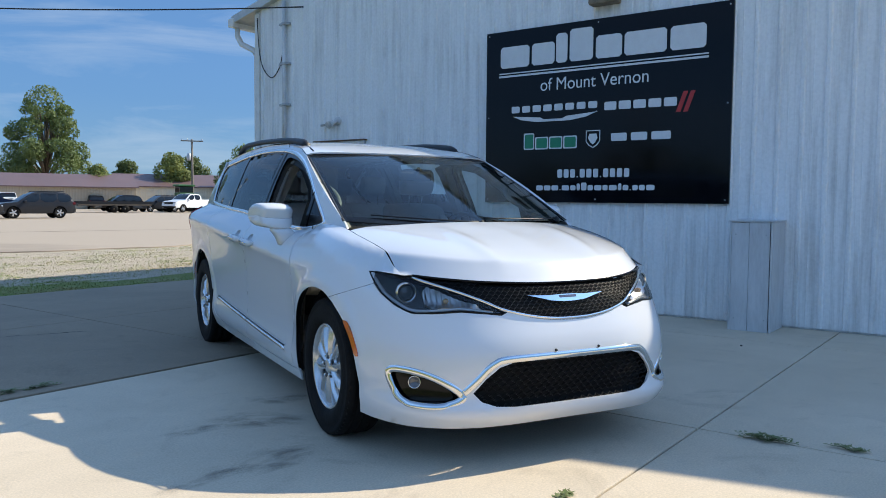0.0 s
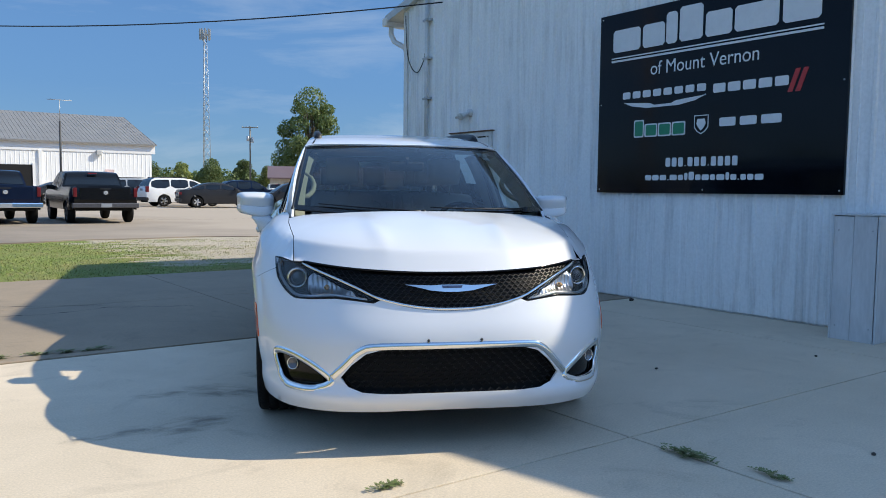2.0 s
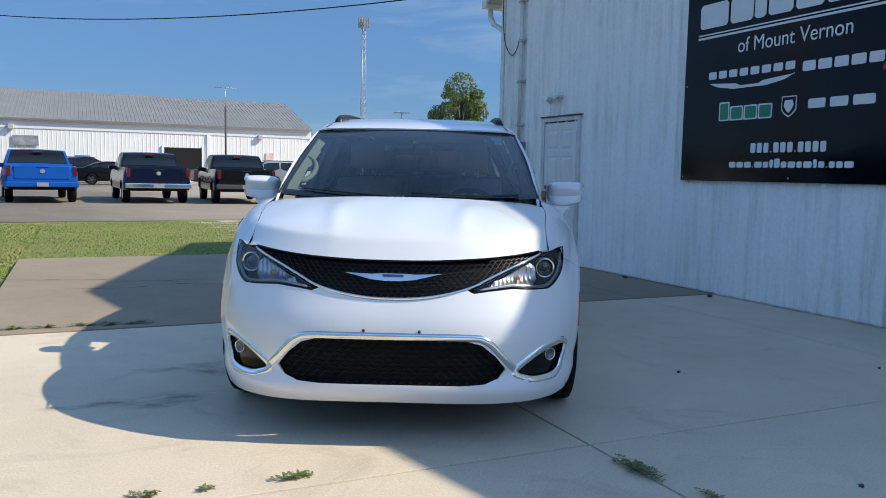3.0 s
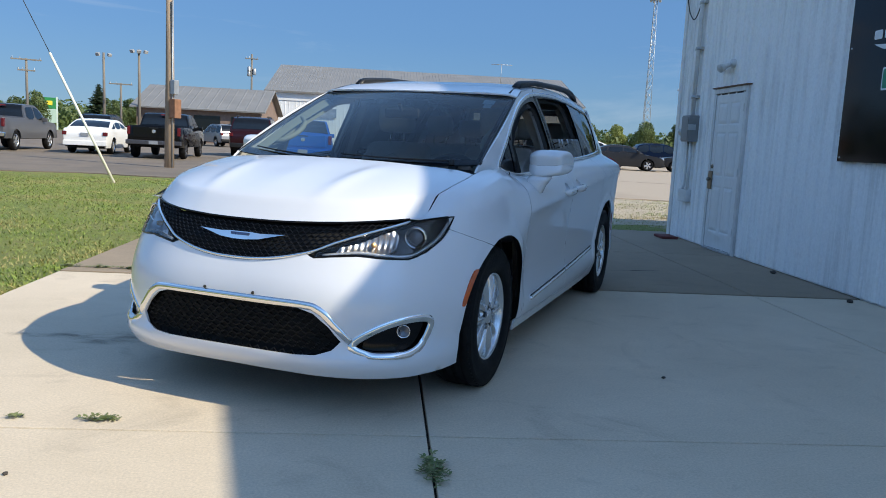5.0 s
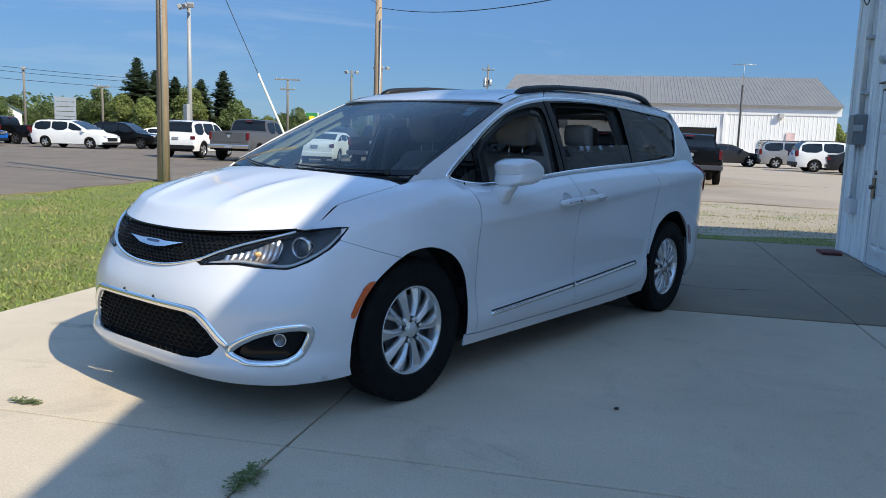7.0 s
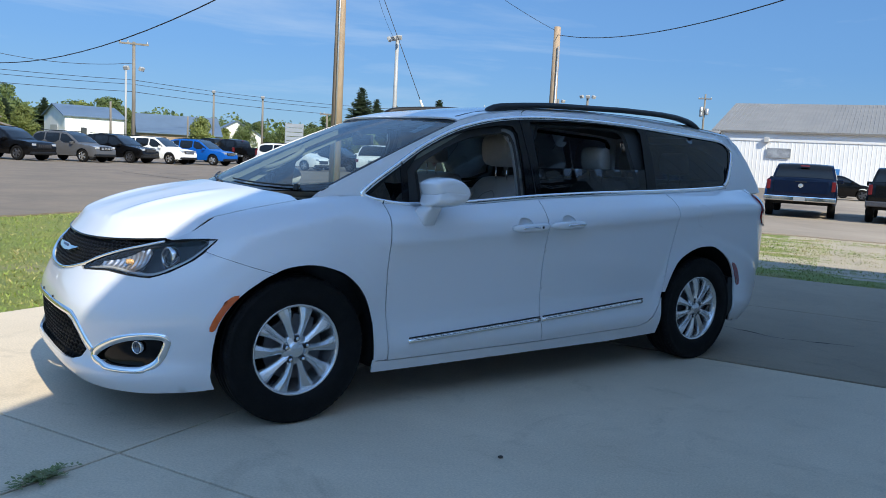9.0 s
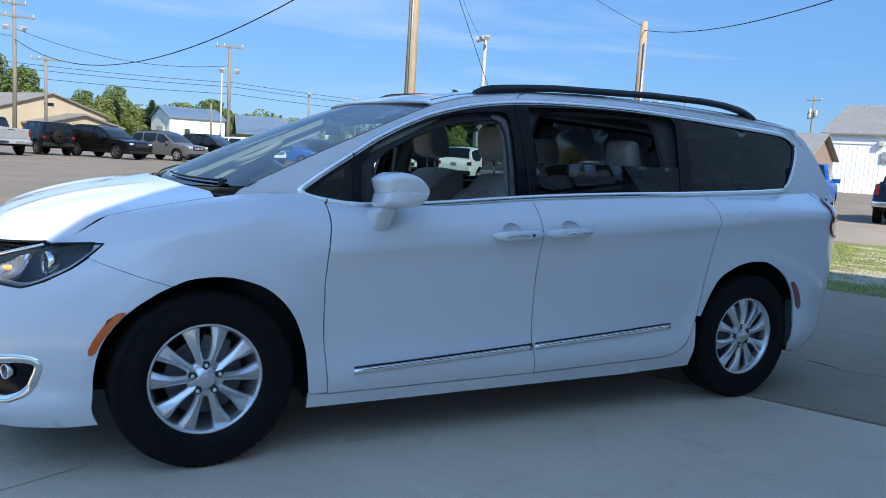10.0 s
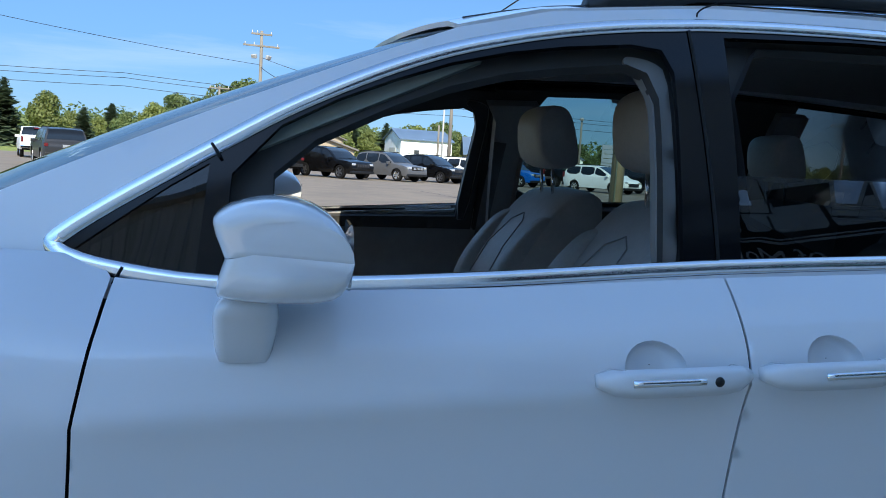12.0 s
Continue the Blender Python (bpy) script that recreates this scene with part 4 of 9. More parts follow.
    tail = [(t0, 0.665), (S1 + 0.687, 0.80), (S1 + 0.62, 1.0), (S1 + 0.53, 1.215), (S1 + 0.50, 1.25), (S2 - 0.001, 1.25), (S2 - 0.001, 0.665)]
    both("tailgate", patch(tail, skin, 0.05), "car_white", None)
    tl = [(S1 + 0.46, 0.98), (S1 + 0.70, 0.93), (S1 + 0.80, 0.96), (S1 + 0.74, 1.06), (S1 + 0.56, 1.19), (S1 + 0.49, 1.14)]
    both("tail_lamp", patch(rounded(tl, 1), skin, 0.03, lip=0.02, lift=0.012), RED_LENS, None, "red tail lamp")
    rl = side_poly([(1.872, 0.690), (1.915, 0.684), (1.975, 0.612), (2.015, 0.528), (1.975, 0.508), (1.930, 0.605)])
    both("rear_marker", patch(rounded(rl, 1), skin, 0.03, lip=0.01, lift=0.004), RED_LENS, None)
    # dark flare lip behind the rear wheel
    fl = [(1.925, 0.575), (1.963, 0.42), (1.966, 0.285), (1.89, 0.285), (1.895, 0.42), (1.87, 0.57)]
    both("mud_guard", patch(side_poly(fl), lambda s, z: skin(s, z) - Vector((0.008, 0, 0)), 0.03, lip=0.10), TRIM_BLACK, None, "black mud guard")
    # inner dark shell behind the panel gaps
    inner = lambda s, z: skin(s, z) - normal_of(skin, s, z) * 0.03
    sh = side_poly([(-1.10, 0.24), (-1.13, 0.5), (-1.22, 0.66), (-1.36, 0.77), (-1.54, 0.815), (-1.72, 0.775), (-1.84, 0.68)]) + [(1.03, 0.80), (1.03, 0.87)] + [(s, rim_z(s) - 0.02) for s in np.arange(1.1, s_y(-1.1), 0.1)] + side_poly([(-1.05, 1.05), (0, 1.09), (1.2, 1.14), (1.9, 1.17), (1.9, 0.72), (1.82, 0.745), (1.66, 0.83), (1.53, 0.84), (1.4, 0.825), (1.22, 0.715), (1.10, 0.50), (1.09, 0.24)])
    both("inner_shell", patch(sh, inner, 0.08, lip=0), DARK, None)
    # chrome-lined strips along the doors
    for d, y0, y1 in ((doors, -0.928, 0.006), (sdoors, 0.026, 0.923)):
        ys = np.linspace(y0, y1, 24)
        c = [(s_y(y), 0.365 + 0.043 * (y + 0.9) + 0.006 * (y + 0.9) ** 2) for y in ys]
        pts = [skin(*p) for p in c]
        nr = [normal_of(skin, *p) for p in c]
        for k, dd in enumerate(d):
            bm = strip(pts, nr, 0.040, 0.012)
            bm2 = strip([p + Vector((0.0085, 0, -0.001)) for p in pts], nr, 0.024, 0.008)
            bm3 = strip([p + Vector((0.006, 0, 0.0155)) for p in pts], nr, 0.009, 0.006)
            if k:
                bm, bm2, bm3 = mirrored(bm), mirrored(bm2), mirrored(bm3)
            part("moulding_seal", bm3, TRIM_BLACK, dd, "thin black seal")
            part("moulding", bm, "car_white", dd)
            part("moulding_chrome", bm2, SATIN, dd, "chrome strip on the door moulding")
    # handles
    for d, y0, y1 in ((doors, -0.275, 0.0), (sdoors, 0.022, 0.288)):
        for k, dd in enumerate(d):
            ys = np.linspace(y0, y1, 12)
            bm = bmesh.new()
            rings = []
            for j, y in enumerate(ys):
                t = j / 11
                zc = 0.957 + 0.045 * (y + 0.27)
                hgt = 0.024 * (1 - (2 * t - 1) ** 6 * 0.55)
                o = half(y, zc) + 0.020 + 0.022 * (1 - (2 * t - 1) ** 4)
                x_in = half(y, zc) - 0.01 if (t < 0.12 or t > 0.88) else o - 0.024
                rings.append([bm.verts.new(q) for q in ((x_in, y, zc - hgt * 0.7), (o - 0.006, y, zc - hgt), (o, y, zc - hgt * 0.2), (o - 0.002, y, zc + hgt * 0.5), (o - 0.010, y, zc + hgt), (x_in, y, zc + hgt * 0.8))])
            for ra, rb_ in zip(rings, rings[1:]):
                for q in range(6):
                    bm.faces.new((ra[q], ra[(q + 1) % 6], rb_[(q + 1) % 6], rb_[q]))
            bm.faces.new(rings[0])
            bm.faces.new(rings[-1][::-1])
            bmesh.ops.recalc_face_normals(bm, faces=bm.faces)
            c = np.linspace(y0 + (0.05 if y0 < 0 else 0.10), y1 - (0.10 if y0 < 0 else 0.02), 8)
            pts = [Vector((half(y, 0.96) + 0.041, y, 0.957 + 0.045 * (y + 0.27) + 0.002)) for y in c]
            b2 = strip(pts, [Vector((1, 0, 0.15))] * 8, 0.012, 0.004)
            # shallow cup behind the handle
            b3 = bmesh.new()
            cy, cz = CUPS[0 if y0 < 0 else 1]
            cup = []
            for ring_r, dep in ((1.0, 0.0), (0.97, -0.006), (0.88, -0.016), (0.65, -0.024), (0.3, -0.027), (0.02, -0.0275)):
                cup.append([b3.verts.new(skin(s_y(cy) + 0.056 * ring_r * math.cos(t), cz + 0.043 * ring_r * math.sin(t)) + Vector((dep, 0, 0))) for t in np.linspace(0, 2 * math.pi, 25)[:-1]])
            for ra, rb_ in zip(cup, cup[1:]):
                for q in range(24):
                    b3.faces.new((ra[q], ra[(q + 1) % 24], rb_[(q + 1) % 24], rb_[q]))
            bmesh.ops.recalc_face_normals(b3, faces=b3.faces)
            if k:
                bm, b2, b3 = mirrored(bm), mirrored(b2), mirrored(b3)
            part("door_handle", bm, "car_white", dd, "white handle with a chrome insert")
            if y0 < 0:
                b4 = bmesh.new()
                yk = -0.075
                lathe(b4, [(0.0001, 0.003), (0.008, 0.002), (0.009, -0.002)], (half(yk, 0.965) + 0.040, yk, 0.966), 12, "x")
                if k:
                    b4 = mirrored(b4)
                part("door_keyhole", b4, TRIM_BLACK, dd)
            part("handle_cup", b3, "car_white", dd)
            part("door_handle_chrome", b2, CHROME, dd)


van_body()

CH_OUT = [(-1.152, 1.124), (-1.138, 1.149), (-1.06, 1.206), (-0.965, 1.267), (-0.89, 1.314), (-0.79, 1.376), (-0.69, 1.428), (-0.59, 1.474), (-0.485, 1.514), (-0.37, 1.547), (-0.257, 1.573), (-0.135, 1.594), (-0.02, 1.608), (0.08, 1.618), (0.34, 1.632), (0.73, 1.638), (1.16, 1.628), (1.65, 1.606), (2.02, 1.590), (2.13, 1.578), (2.20, 1.54), (2.225, 1.49), (2.165, 1.395), (2.06, 1.275), (2.0, 1.235), (1.92, 1.212), (1.24, 1.178), (0.6, 1.154), (0.014, 1.124), (-0.4, 1.092), (-0.667, 1.074), (-0.886, 1.066), (-1.036, 1.080), (-1.125, 1.100)]
TRI = [(-1.110, 1.120), (-1.052, 1.165), (-0.967, 1.229), (-0.905, 1.270), (-0.918, 1.092), (-1.002, 1.095)]
WIN_F = [(-0.868, 1.255), (-0.789, 1.342), (-0.69, 1.397), (-0.591, 1.440), (-0.485, 1.480), (-0.375, 1.510), (-0.259, 1.532), (-0.12, 1.550), (-0.055, 1.545), (-0.035, 1.50), (-0.041, 1.40), (-0.061, 1.122), (-0.4, 1.104), (-0.667, 1.090), (-0.878, 1.086)]
WIN_S = [(0.09, 1.585), (0.40, 1.604), (0.73, 1.612), (1.09, 1.604), (1.115, 1.57), (1.075, 1.40), (1.04, 1.190), (0.6, 1.172), (0.06, 1.144)]
WIN_Q = [(1.19, 1.603), (1.642, 1.584), (2.06, 1.566), (2.15, 1.545), (2.185, 1.50), (2.11, 1.38), (2.01, 1.27), (1.96, 1.245), (1.90, 1.230), (1.14, 1.195)]
ROOF_E = table([-0.9, -0.62, -0.47, -0.3, 0.1, 0.7, 1.2, 1.65, 2.0, 2.3], [1.36, 1.475, 1.545, 1.597, 1.648, 1.668, 1.660, 1.640, 1.622, 1.600])
ROOF_C = table([-0.60, -0.45, -0.3, 0.0, 0.5, 1.2, 1.8, 2.3], [1.562, 1.602, 1.633, 1.674, 1.710, 1.718, 1.703, 1.655])


def screen(u, v):
    """The windscreen: u across (-1..1), v from cowl to roof."""
    b = Vector((0.768 * u, -1.615 + 0.25 * u * u, 1.108 + 0.027 * u * u))
    t = Vector((0.680 * u, -0.572 + 0.097 * u * u, 1.560 - 0.017 * u * u))
    return b.lerp(t, v) + Vector((0, -0.42, 0.9)) * (0.085 * v * (1 - v) * (1 - 0.6 * u * u))


def roof_top(x, y):
    ze = ROOF_E(y)
    xe = half_g(y, ze)
    r = min(abs(x) / xe, 1.0)
    return Vector((x, y, ze + (ROOF_C(y) - ze) * (1 - r ** 2.4) ** (1 / 2.4)))


def van_top():
    # white frame: pillars and cant rail outside the window line
    hole = [(y, z) for y, z in CH_OUT]
    out = [(-1.47, 1.055), (-1.395, 1.118), (-1.36, 1.140)] + [(-1.36 + 0.89 * k / 10, 1.140 + 0.408 * k / 10 + 0.045 * (k / 10) * (1 - k / 10)) for k in range(1, 11)]
    out += [(y, ROOF_E(y)) for y in np.linspace(-0.4, 2.25, 24)] + [(2.34, 1.55), (2.42, 1.42), (2.49, 1.25), (2.50, 1.19), (1.9, 1.17), (1.2, 1.135), (0.6, 1.11), (0, 1.08), (-0.45, 1.05), (-0.85, 1.035), (-1.05, 1.045), (-1.3, 1.04)]
    both("body_frame", patch(out, skin_g, 0.035, [hole], lip=0.015), "car_white", None, "white pillars and roof rail panel")
    # chrome line round the windows
    ring = resample(spline(CH_OUT, 3, True), 0.03)
    ring = [(y + 0.0, z) for y, z in ring]
    cx, cz = 0.55, 1.36
    mid = []
    for k, (y, z) in enumerate(ring):
        a, b = ring[k - 1], ring[(k + 1) % len(ring)]
        d = np.array((b[0] - a[0], b[1] - a[1]))
        d /= np.linalg.norm(d)
        nrm = np.array((d[1], -d[0]))
        if nrm @ np.array((cx - y, cz - z)) < 0:
            nrm = -nrm
        mid.append((y + nrm[0] * 0.009, z + nrm[1] * 0.009))
    bm = strip([skin_g(*p) for p in mid], [normal_of(skin_g, *p) for p in mid], 0.030, 0.007, True)
    trims = both("window_trim", bm, SATIN, None, "chrome line round the side windows")
    for q0, q1 in (((-0.902, 1.300), (-0.886, 1.278)), ((-1.044, 1.066), (-1.030, 1.094))):
        c = [(q0[0] + (q1[0] - q0[0]) * j / 4, q0[1] + (q1[1] - q0[1]) * j / 4) for j in range(5)]
        bm = strip([skin_g(*q) + normal_of(skin_g, *q) * 0.004 for q in c], [normal_of(skin_g, *q) for q in c], 0.006, 0.006)
        bm2 = mirrored(bm)
        part("trim_joint", bm, DARK, trims[0])
        part("trim_joint", bm2, DARK, trims[1])
    # black surround with openings
    sur = [(y, z) for y, z in mid]
    lo = lambda d: (lambda y, z: skin_g(y, z) - normal_of(skin_g, y, z) * d)
    both("window_surround", patch(sur, lo(0.004), 0.04, [TRI, WIN_F, WIN_S, WIN_Q], lip=0.012), GLOSS_BLACK, None, "gloss black window frames and pillars")
    for nm, poly, g, lb in (("corner_pane", TRI, "glass_corner", "dark fixed corner pane"), ("sliding_door_pane", [(y, min(z, 1.305 + 0.02 * y)) for y, z in resample(WIN_S, 0.03)], "glass_tinted", "half lowered tinted window pane"), ("quarter_pane", WIN_Q, "glass_dark", "dark tinted rear side pane")):
        panes = [part(nm, patch(poly, lo(0.008), 0.06, lip=0), g, van, lb)]
        shut = nm == "sliding_door_pane"
        panes.append(part(nm, mirrored(patch(WIN_S if shut else poly, lo(0.008), 0.06, lip=0)), "glass_shut" if shut else g, van, "closed tinted window pane" if shut else lb))
        for o in panes:
            o.visible_shadow = False
    # gap between front and sliding door frames
    c = [(0.012, z) for z in np.linspace(1.13, 1.60, 12)]
    both("door_gap", strip([skin_g(*p) for p in c], [normal_of(skin_g, *p) for p in c], 0.007, 0.003), DARK, None)
    c = [(0.035 + 0.055 * k * k, 1.622 + 0.036 * k) for k in np.linspace(0, 1, 6)]
    both("roof_joint", strip([skin_g(*p) + Vector((0.001, 0, 0)) for p in c], [normal_of(skin_g, *p) for p in c], 0.004, 0.003), DARK, None)
    # inner trim of the front window opening
    hin = [(-0.80, 1.262), (-0.73, 1.325), (-0.592, 1.396), (-0.488, 1.440), (-0.378, 1.474), (-0.264, 1.495), (-0.13, 1.514), (-0.088, 1.50), (-0.070, 1.45), (-0.074, 1.38), (-0.098, 1.10), (-0.8, 1.07)]
    both("door_inner_frame", patch([(-0.95, 1.03), (-0.93, 1.28), (-0.79, 1.375), (-0.591, 1.47), (-0.375, 1.54), (-0.1, 1.58), (-0.02, 1.58), (-0.03, 1.05)], lo(0.045), 0.04, [hin], lip=0.03, out=(2, 0, 1.3)), mat("inner_frame_grey", (0.04, 0.039, 0.037), 0.7, var=0.08, scale=30), None, "dark inner window frame")
    rv = rounded([(-0.125, 1.530), (-0.11, 1.526), (-0.095, 1.512), (-0.072, 1.46), (-0.078, 1.38), (-0.102, 1.09), (-0.056, 1.09), (-0.036, 1.40), (-0.032, 1.52), (-0.06, 1.540), (-0.10, 1.546), (-0.12, 1.545)], 1)
    both("window_reveal", patch(rv, lo(0.038), 0.03, lip=0.02, out=(0, -0.2, 1.3)), mat("reveal_grey", (0.20, 0.195, 0.185), 0.7, var=0.06, scale=30), None, "pale grey pillar trim in the window opening")
    hs = rounded([(0.10, 1.575), (0.4, 1.59), (0.73, 1.597), (0.93, 1.592), (0.97, 1.545), (0.96, 1.42), (1.0, 1.16), (0.10, 1.12)], 1)
    both("door_inner_frame", patch([(-0.02, 1.05), (-0.02, 1.59), (0.7, 1.625), (1.2, 1.62), (1.15, 1.15)], lo(0.05), 0.05, [hs], lip=0.03, out=(2, 0, 1.3)), MATS["inner_frame_grey"], None, "dark inner window frame")
    # roof
    edge = [(half_g(y, ROOF_E(y)) - 0.004, y) for y in np.linspace(-0.47, 2.28, 34)]
    front = [(0.0, -0.566), (0.2, -0.560), (0.4, -0.537), (0.55, -0.508)]
    part("roof", patch(mirror_loop(front + edge + [(0.3, 2.33), (0, 2.34)]), roof_top, 0.05, lip=0.01), "car_white", van, "white roof")
    ys = np.linspace(-0.45, 2.2, 30)
    c = [Vector((half_g(y, ROOF_E(y)) - 0.055, y, 0)) for y in ys]
    c = [roof_top(p.x, p.y) + Vector((0, 0, 0.001)) for p in c]
    both("roof_ditch", strip(c, [Vector((0.3, 0, 1))] * len(c), 0.014, 0.003), TRIM_BLACK, None)
    # rails
    bm = bmesh.new()
    ys = np.linspace(-0.185, 1.905, 44)
    top = table([-0.185, -0.14, -0.08, 0.1, 0.31, 0.98, 1.4, 1.6, 1.75, 1.84, 1.905], [1.648, 1.670, 1.684, 1.702, 1.718, 1.741, 1.743, 1.735, 1.718, 1.698, 1.672])
    rings = []
    for k, y in enumerate(ys):
        zt = top(y)
        xe = 0.590 if y < 1.2 else 0.590 - 0.05 * ((y - 1.2) / 0.7) ** 2
        zb = roof_top(xe, y).z - 0.004
        w = 0.026
        zi = max(zb, zt - 0.034) if 0.10 < (y + 0.185) / 2.09 < 0.95 else zb
        rings.append([bm.verts.new(q) for q in ((xe - w, y, zi), (xe - w, y, zt - 0.014), (xe - w * 0.5, y, zt), (xe + w * 0.5, y, zt), (xe + w, y, zt - 0.016), (xe + w * 1.15, y, zi - 0.004))])
    for a, b in zip(rings, rings[1:]):
        for j in range(6):
            bm.faces.new((a[j], a[(j + 1) % 6], b[(j + 1) % 6], b[j]))
    bm.faces.new(rings[0])
    bm.faces.new(rings[-1])
    bmesh.ops.recalc_face_normals(bm, faces=bm.faces)
    both("roof_rail", bm, TRIM_BLACK, None, "black roof rail")
    # windscreen with its dark border
    n = [(u, 0) for u in np.linspace(-1, 1, 25)] + [(1, v) for v in np.linspace(0.1, 1, 10)] + [(u, 1) for u in np.linspace(0.9, -1, 24)] + [(-1, v) for v in np.linspace(0.9, 0.1, 9)]
    o = part("windscreen", patch(n, screen, 0.09, lip=0, keep=True, out=(0, 0, 0.6)), "glass_clear", van, "clear windscreen")
    o.visible_shadow = False
    hole = [(-0.965, 0.075), (0, 0.06), (0.965, 0.075), (0.955, 0.96), (0.5, 0.972), (0.15, 0.97), (0.09, 0.88), (-0.09, 0.88), (-0.15, 0.97), (-0.5, 0.972), (-0.955, 0.96)]
    part("windscreen_border", patch(n, lambda u, v: screen(u, v) - Vector((0, -0.4, 0.9)) * 0.006, 0.09, [hole], lip=0, keep=True, out=(0, 0, 0.6)), GLOSS_BLACK, van)
    for nm, pts in (("windscreen_seal", [(1, v) for v in np.linspace(0, 1, 20)]), ("windscreen_seal", [(-1, v) for v in np.linspace(0, 1, 20)]), ("windscreen_top_seal", [(u, 1.0) for u in np.linspace(-1, 1, 30)])):
        c = [screen(*p) for p in pts]
        part(nm, strip(c, [Vector((0, -0.5, 0.86))] * len(c), 0.016, 0.005), TRIM_BLACK, van)
    for k, (u, v, w, h) in enumerate(((0.80, 0.90, 0.05, 0.035), (0.81, 0.83, 0.035, 0.03))):
        part("label", patch([(u - w, v - h), (u + w, v - h), (u + w, v + h), (u - w, v + h)], lambda a, b: screen(a, b) - Vector((0, -0.4, 0.9)) * 0.004, 0.05, lip=0, out=(0, 0, 0.6)), mat("paper_label", (0.62, 0.66, 0.72), 0.6), van, "small pale label inside the glass")
    # cowl, wipers
    cw = [(0.0, -1.64), (0.25, -1.625), (0.50, -1.58), (0.70, -1.505), (0.785, -1.455), (0.79, -1.36), (0.76, -1.34), (0.5, -1.46), (0.25, -1.54), (0, -1.56)]
    part("cowl", patch(mirror_loop(cw), lambda x, y: Vector((x, y, 1.085 + 0.01 * abs(x))), 0.05, lip=0.02, out=(0, -1.5, 0.5)), TRIM_BLACK, van, "black wiper cowl")
    for x0, x1, v1 in ((0.64, 0.03, 0.075), (-0.02, -0.62, 0.075)):
        pts = [screen(x0 / 0.768 + (x1 - x0) / 0.768 * k / 8, 0.03 + (v1 - 0.03) * k / 8) + Vector((0, -0.006, 0.009)) for k in range(9)]
        w = tube("wiper", pts, 0.006, TRIM_BLACK, van, "black wiper arm", 0.004, 6)
        bm = bmesh.new()
        lathe(bm, [(0.014, -0.02), (0.014, 0.008), (0.001, 0.012)], pts[0] + Vector((0, -0.02, 0.0)), 10, "z")
        part("wiper_pivot", bm, TRIM_BLACK, w)
    # rear screen
    rs = lambda x, z: Vector((x, YE(z) - 0.10 * (x / 0.62) ** 2, z))
    o = part("rear_pane", patch([(-0.64, 1.25), (0.64, 1.25), (0.56, 1.56), (-0.56, 1.56)], rs, 0.1, lip=0, out=(0, 0, 1)), "glass_dark", van, "dark rear window")
    o.visible_shadow = False
    part("tailgate_frame", patch([(-0.72, 1.2), (0.72, 1.2), (0.60, 1.61), (-0.60, 1.61)], lambda x, z: rs(x, z) - Vector((0, 0.008, 0)), 0.08, [[(-0.64, 1.25), (0.64, 1.25), (0.56, 1.56), (-0.56, 1.56)]], lip=0.02, out=(0, 0, 1)), "car_white", van)


van_top()


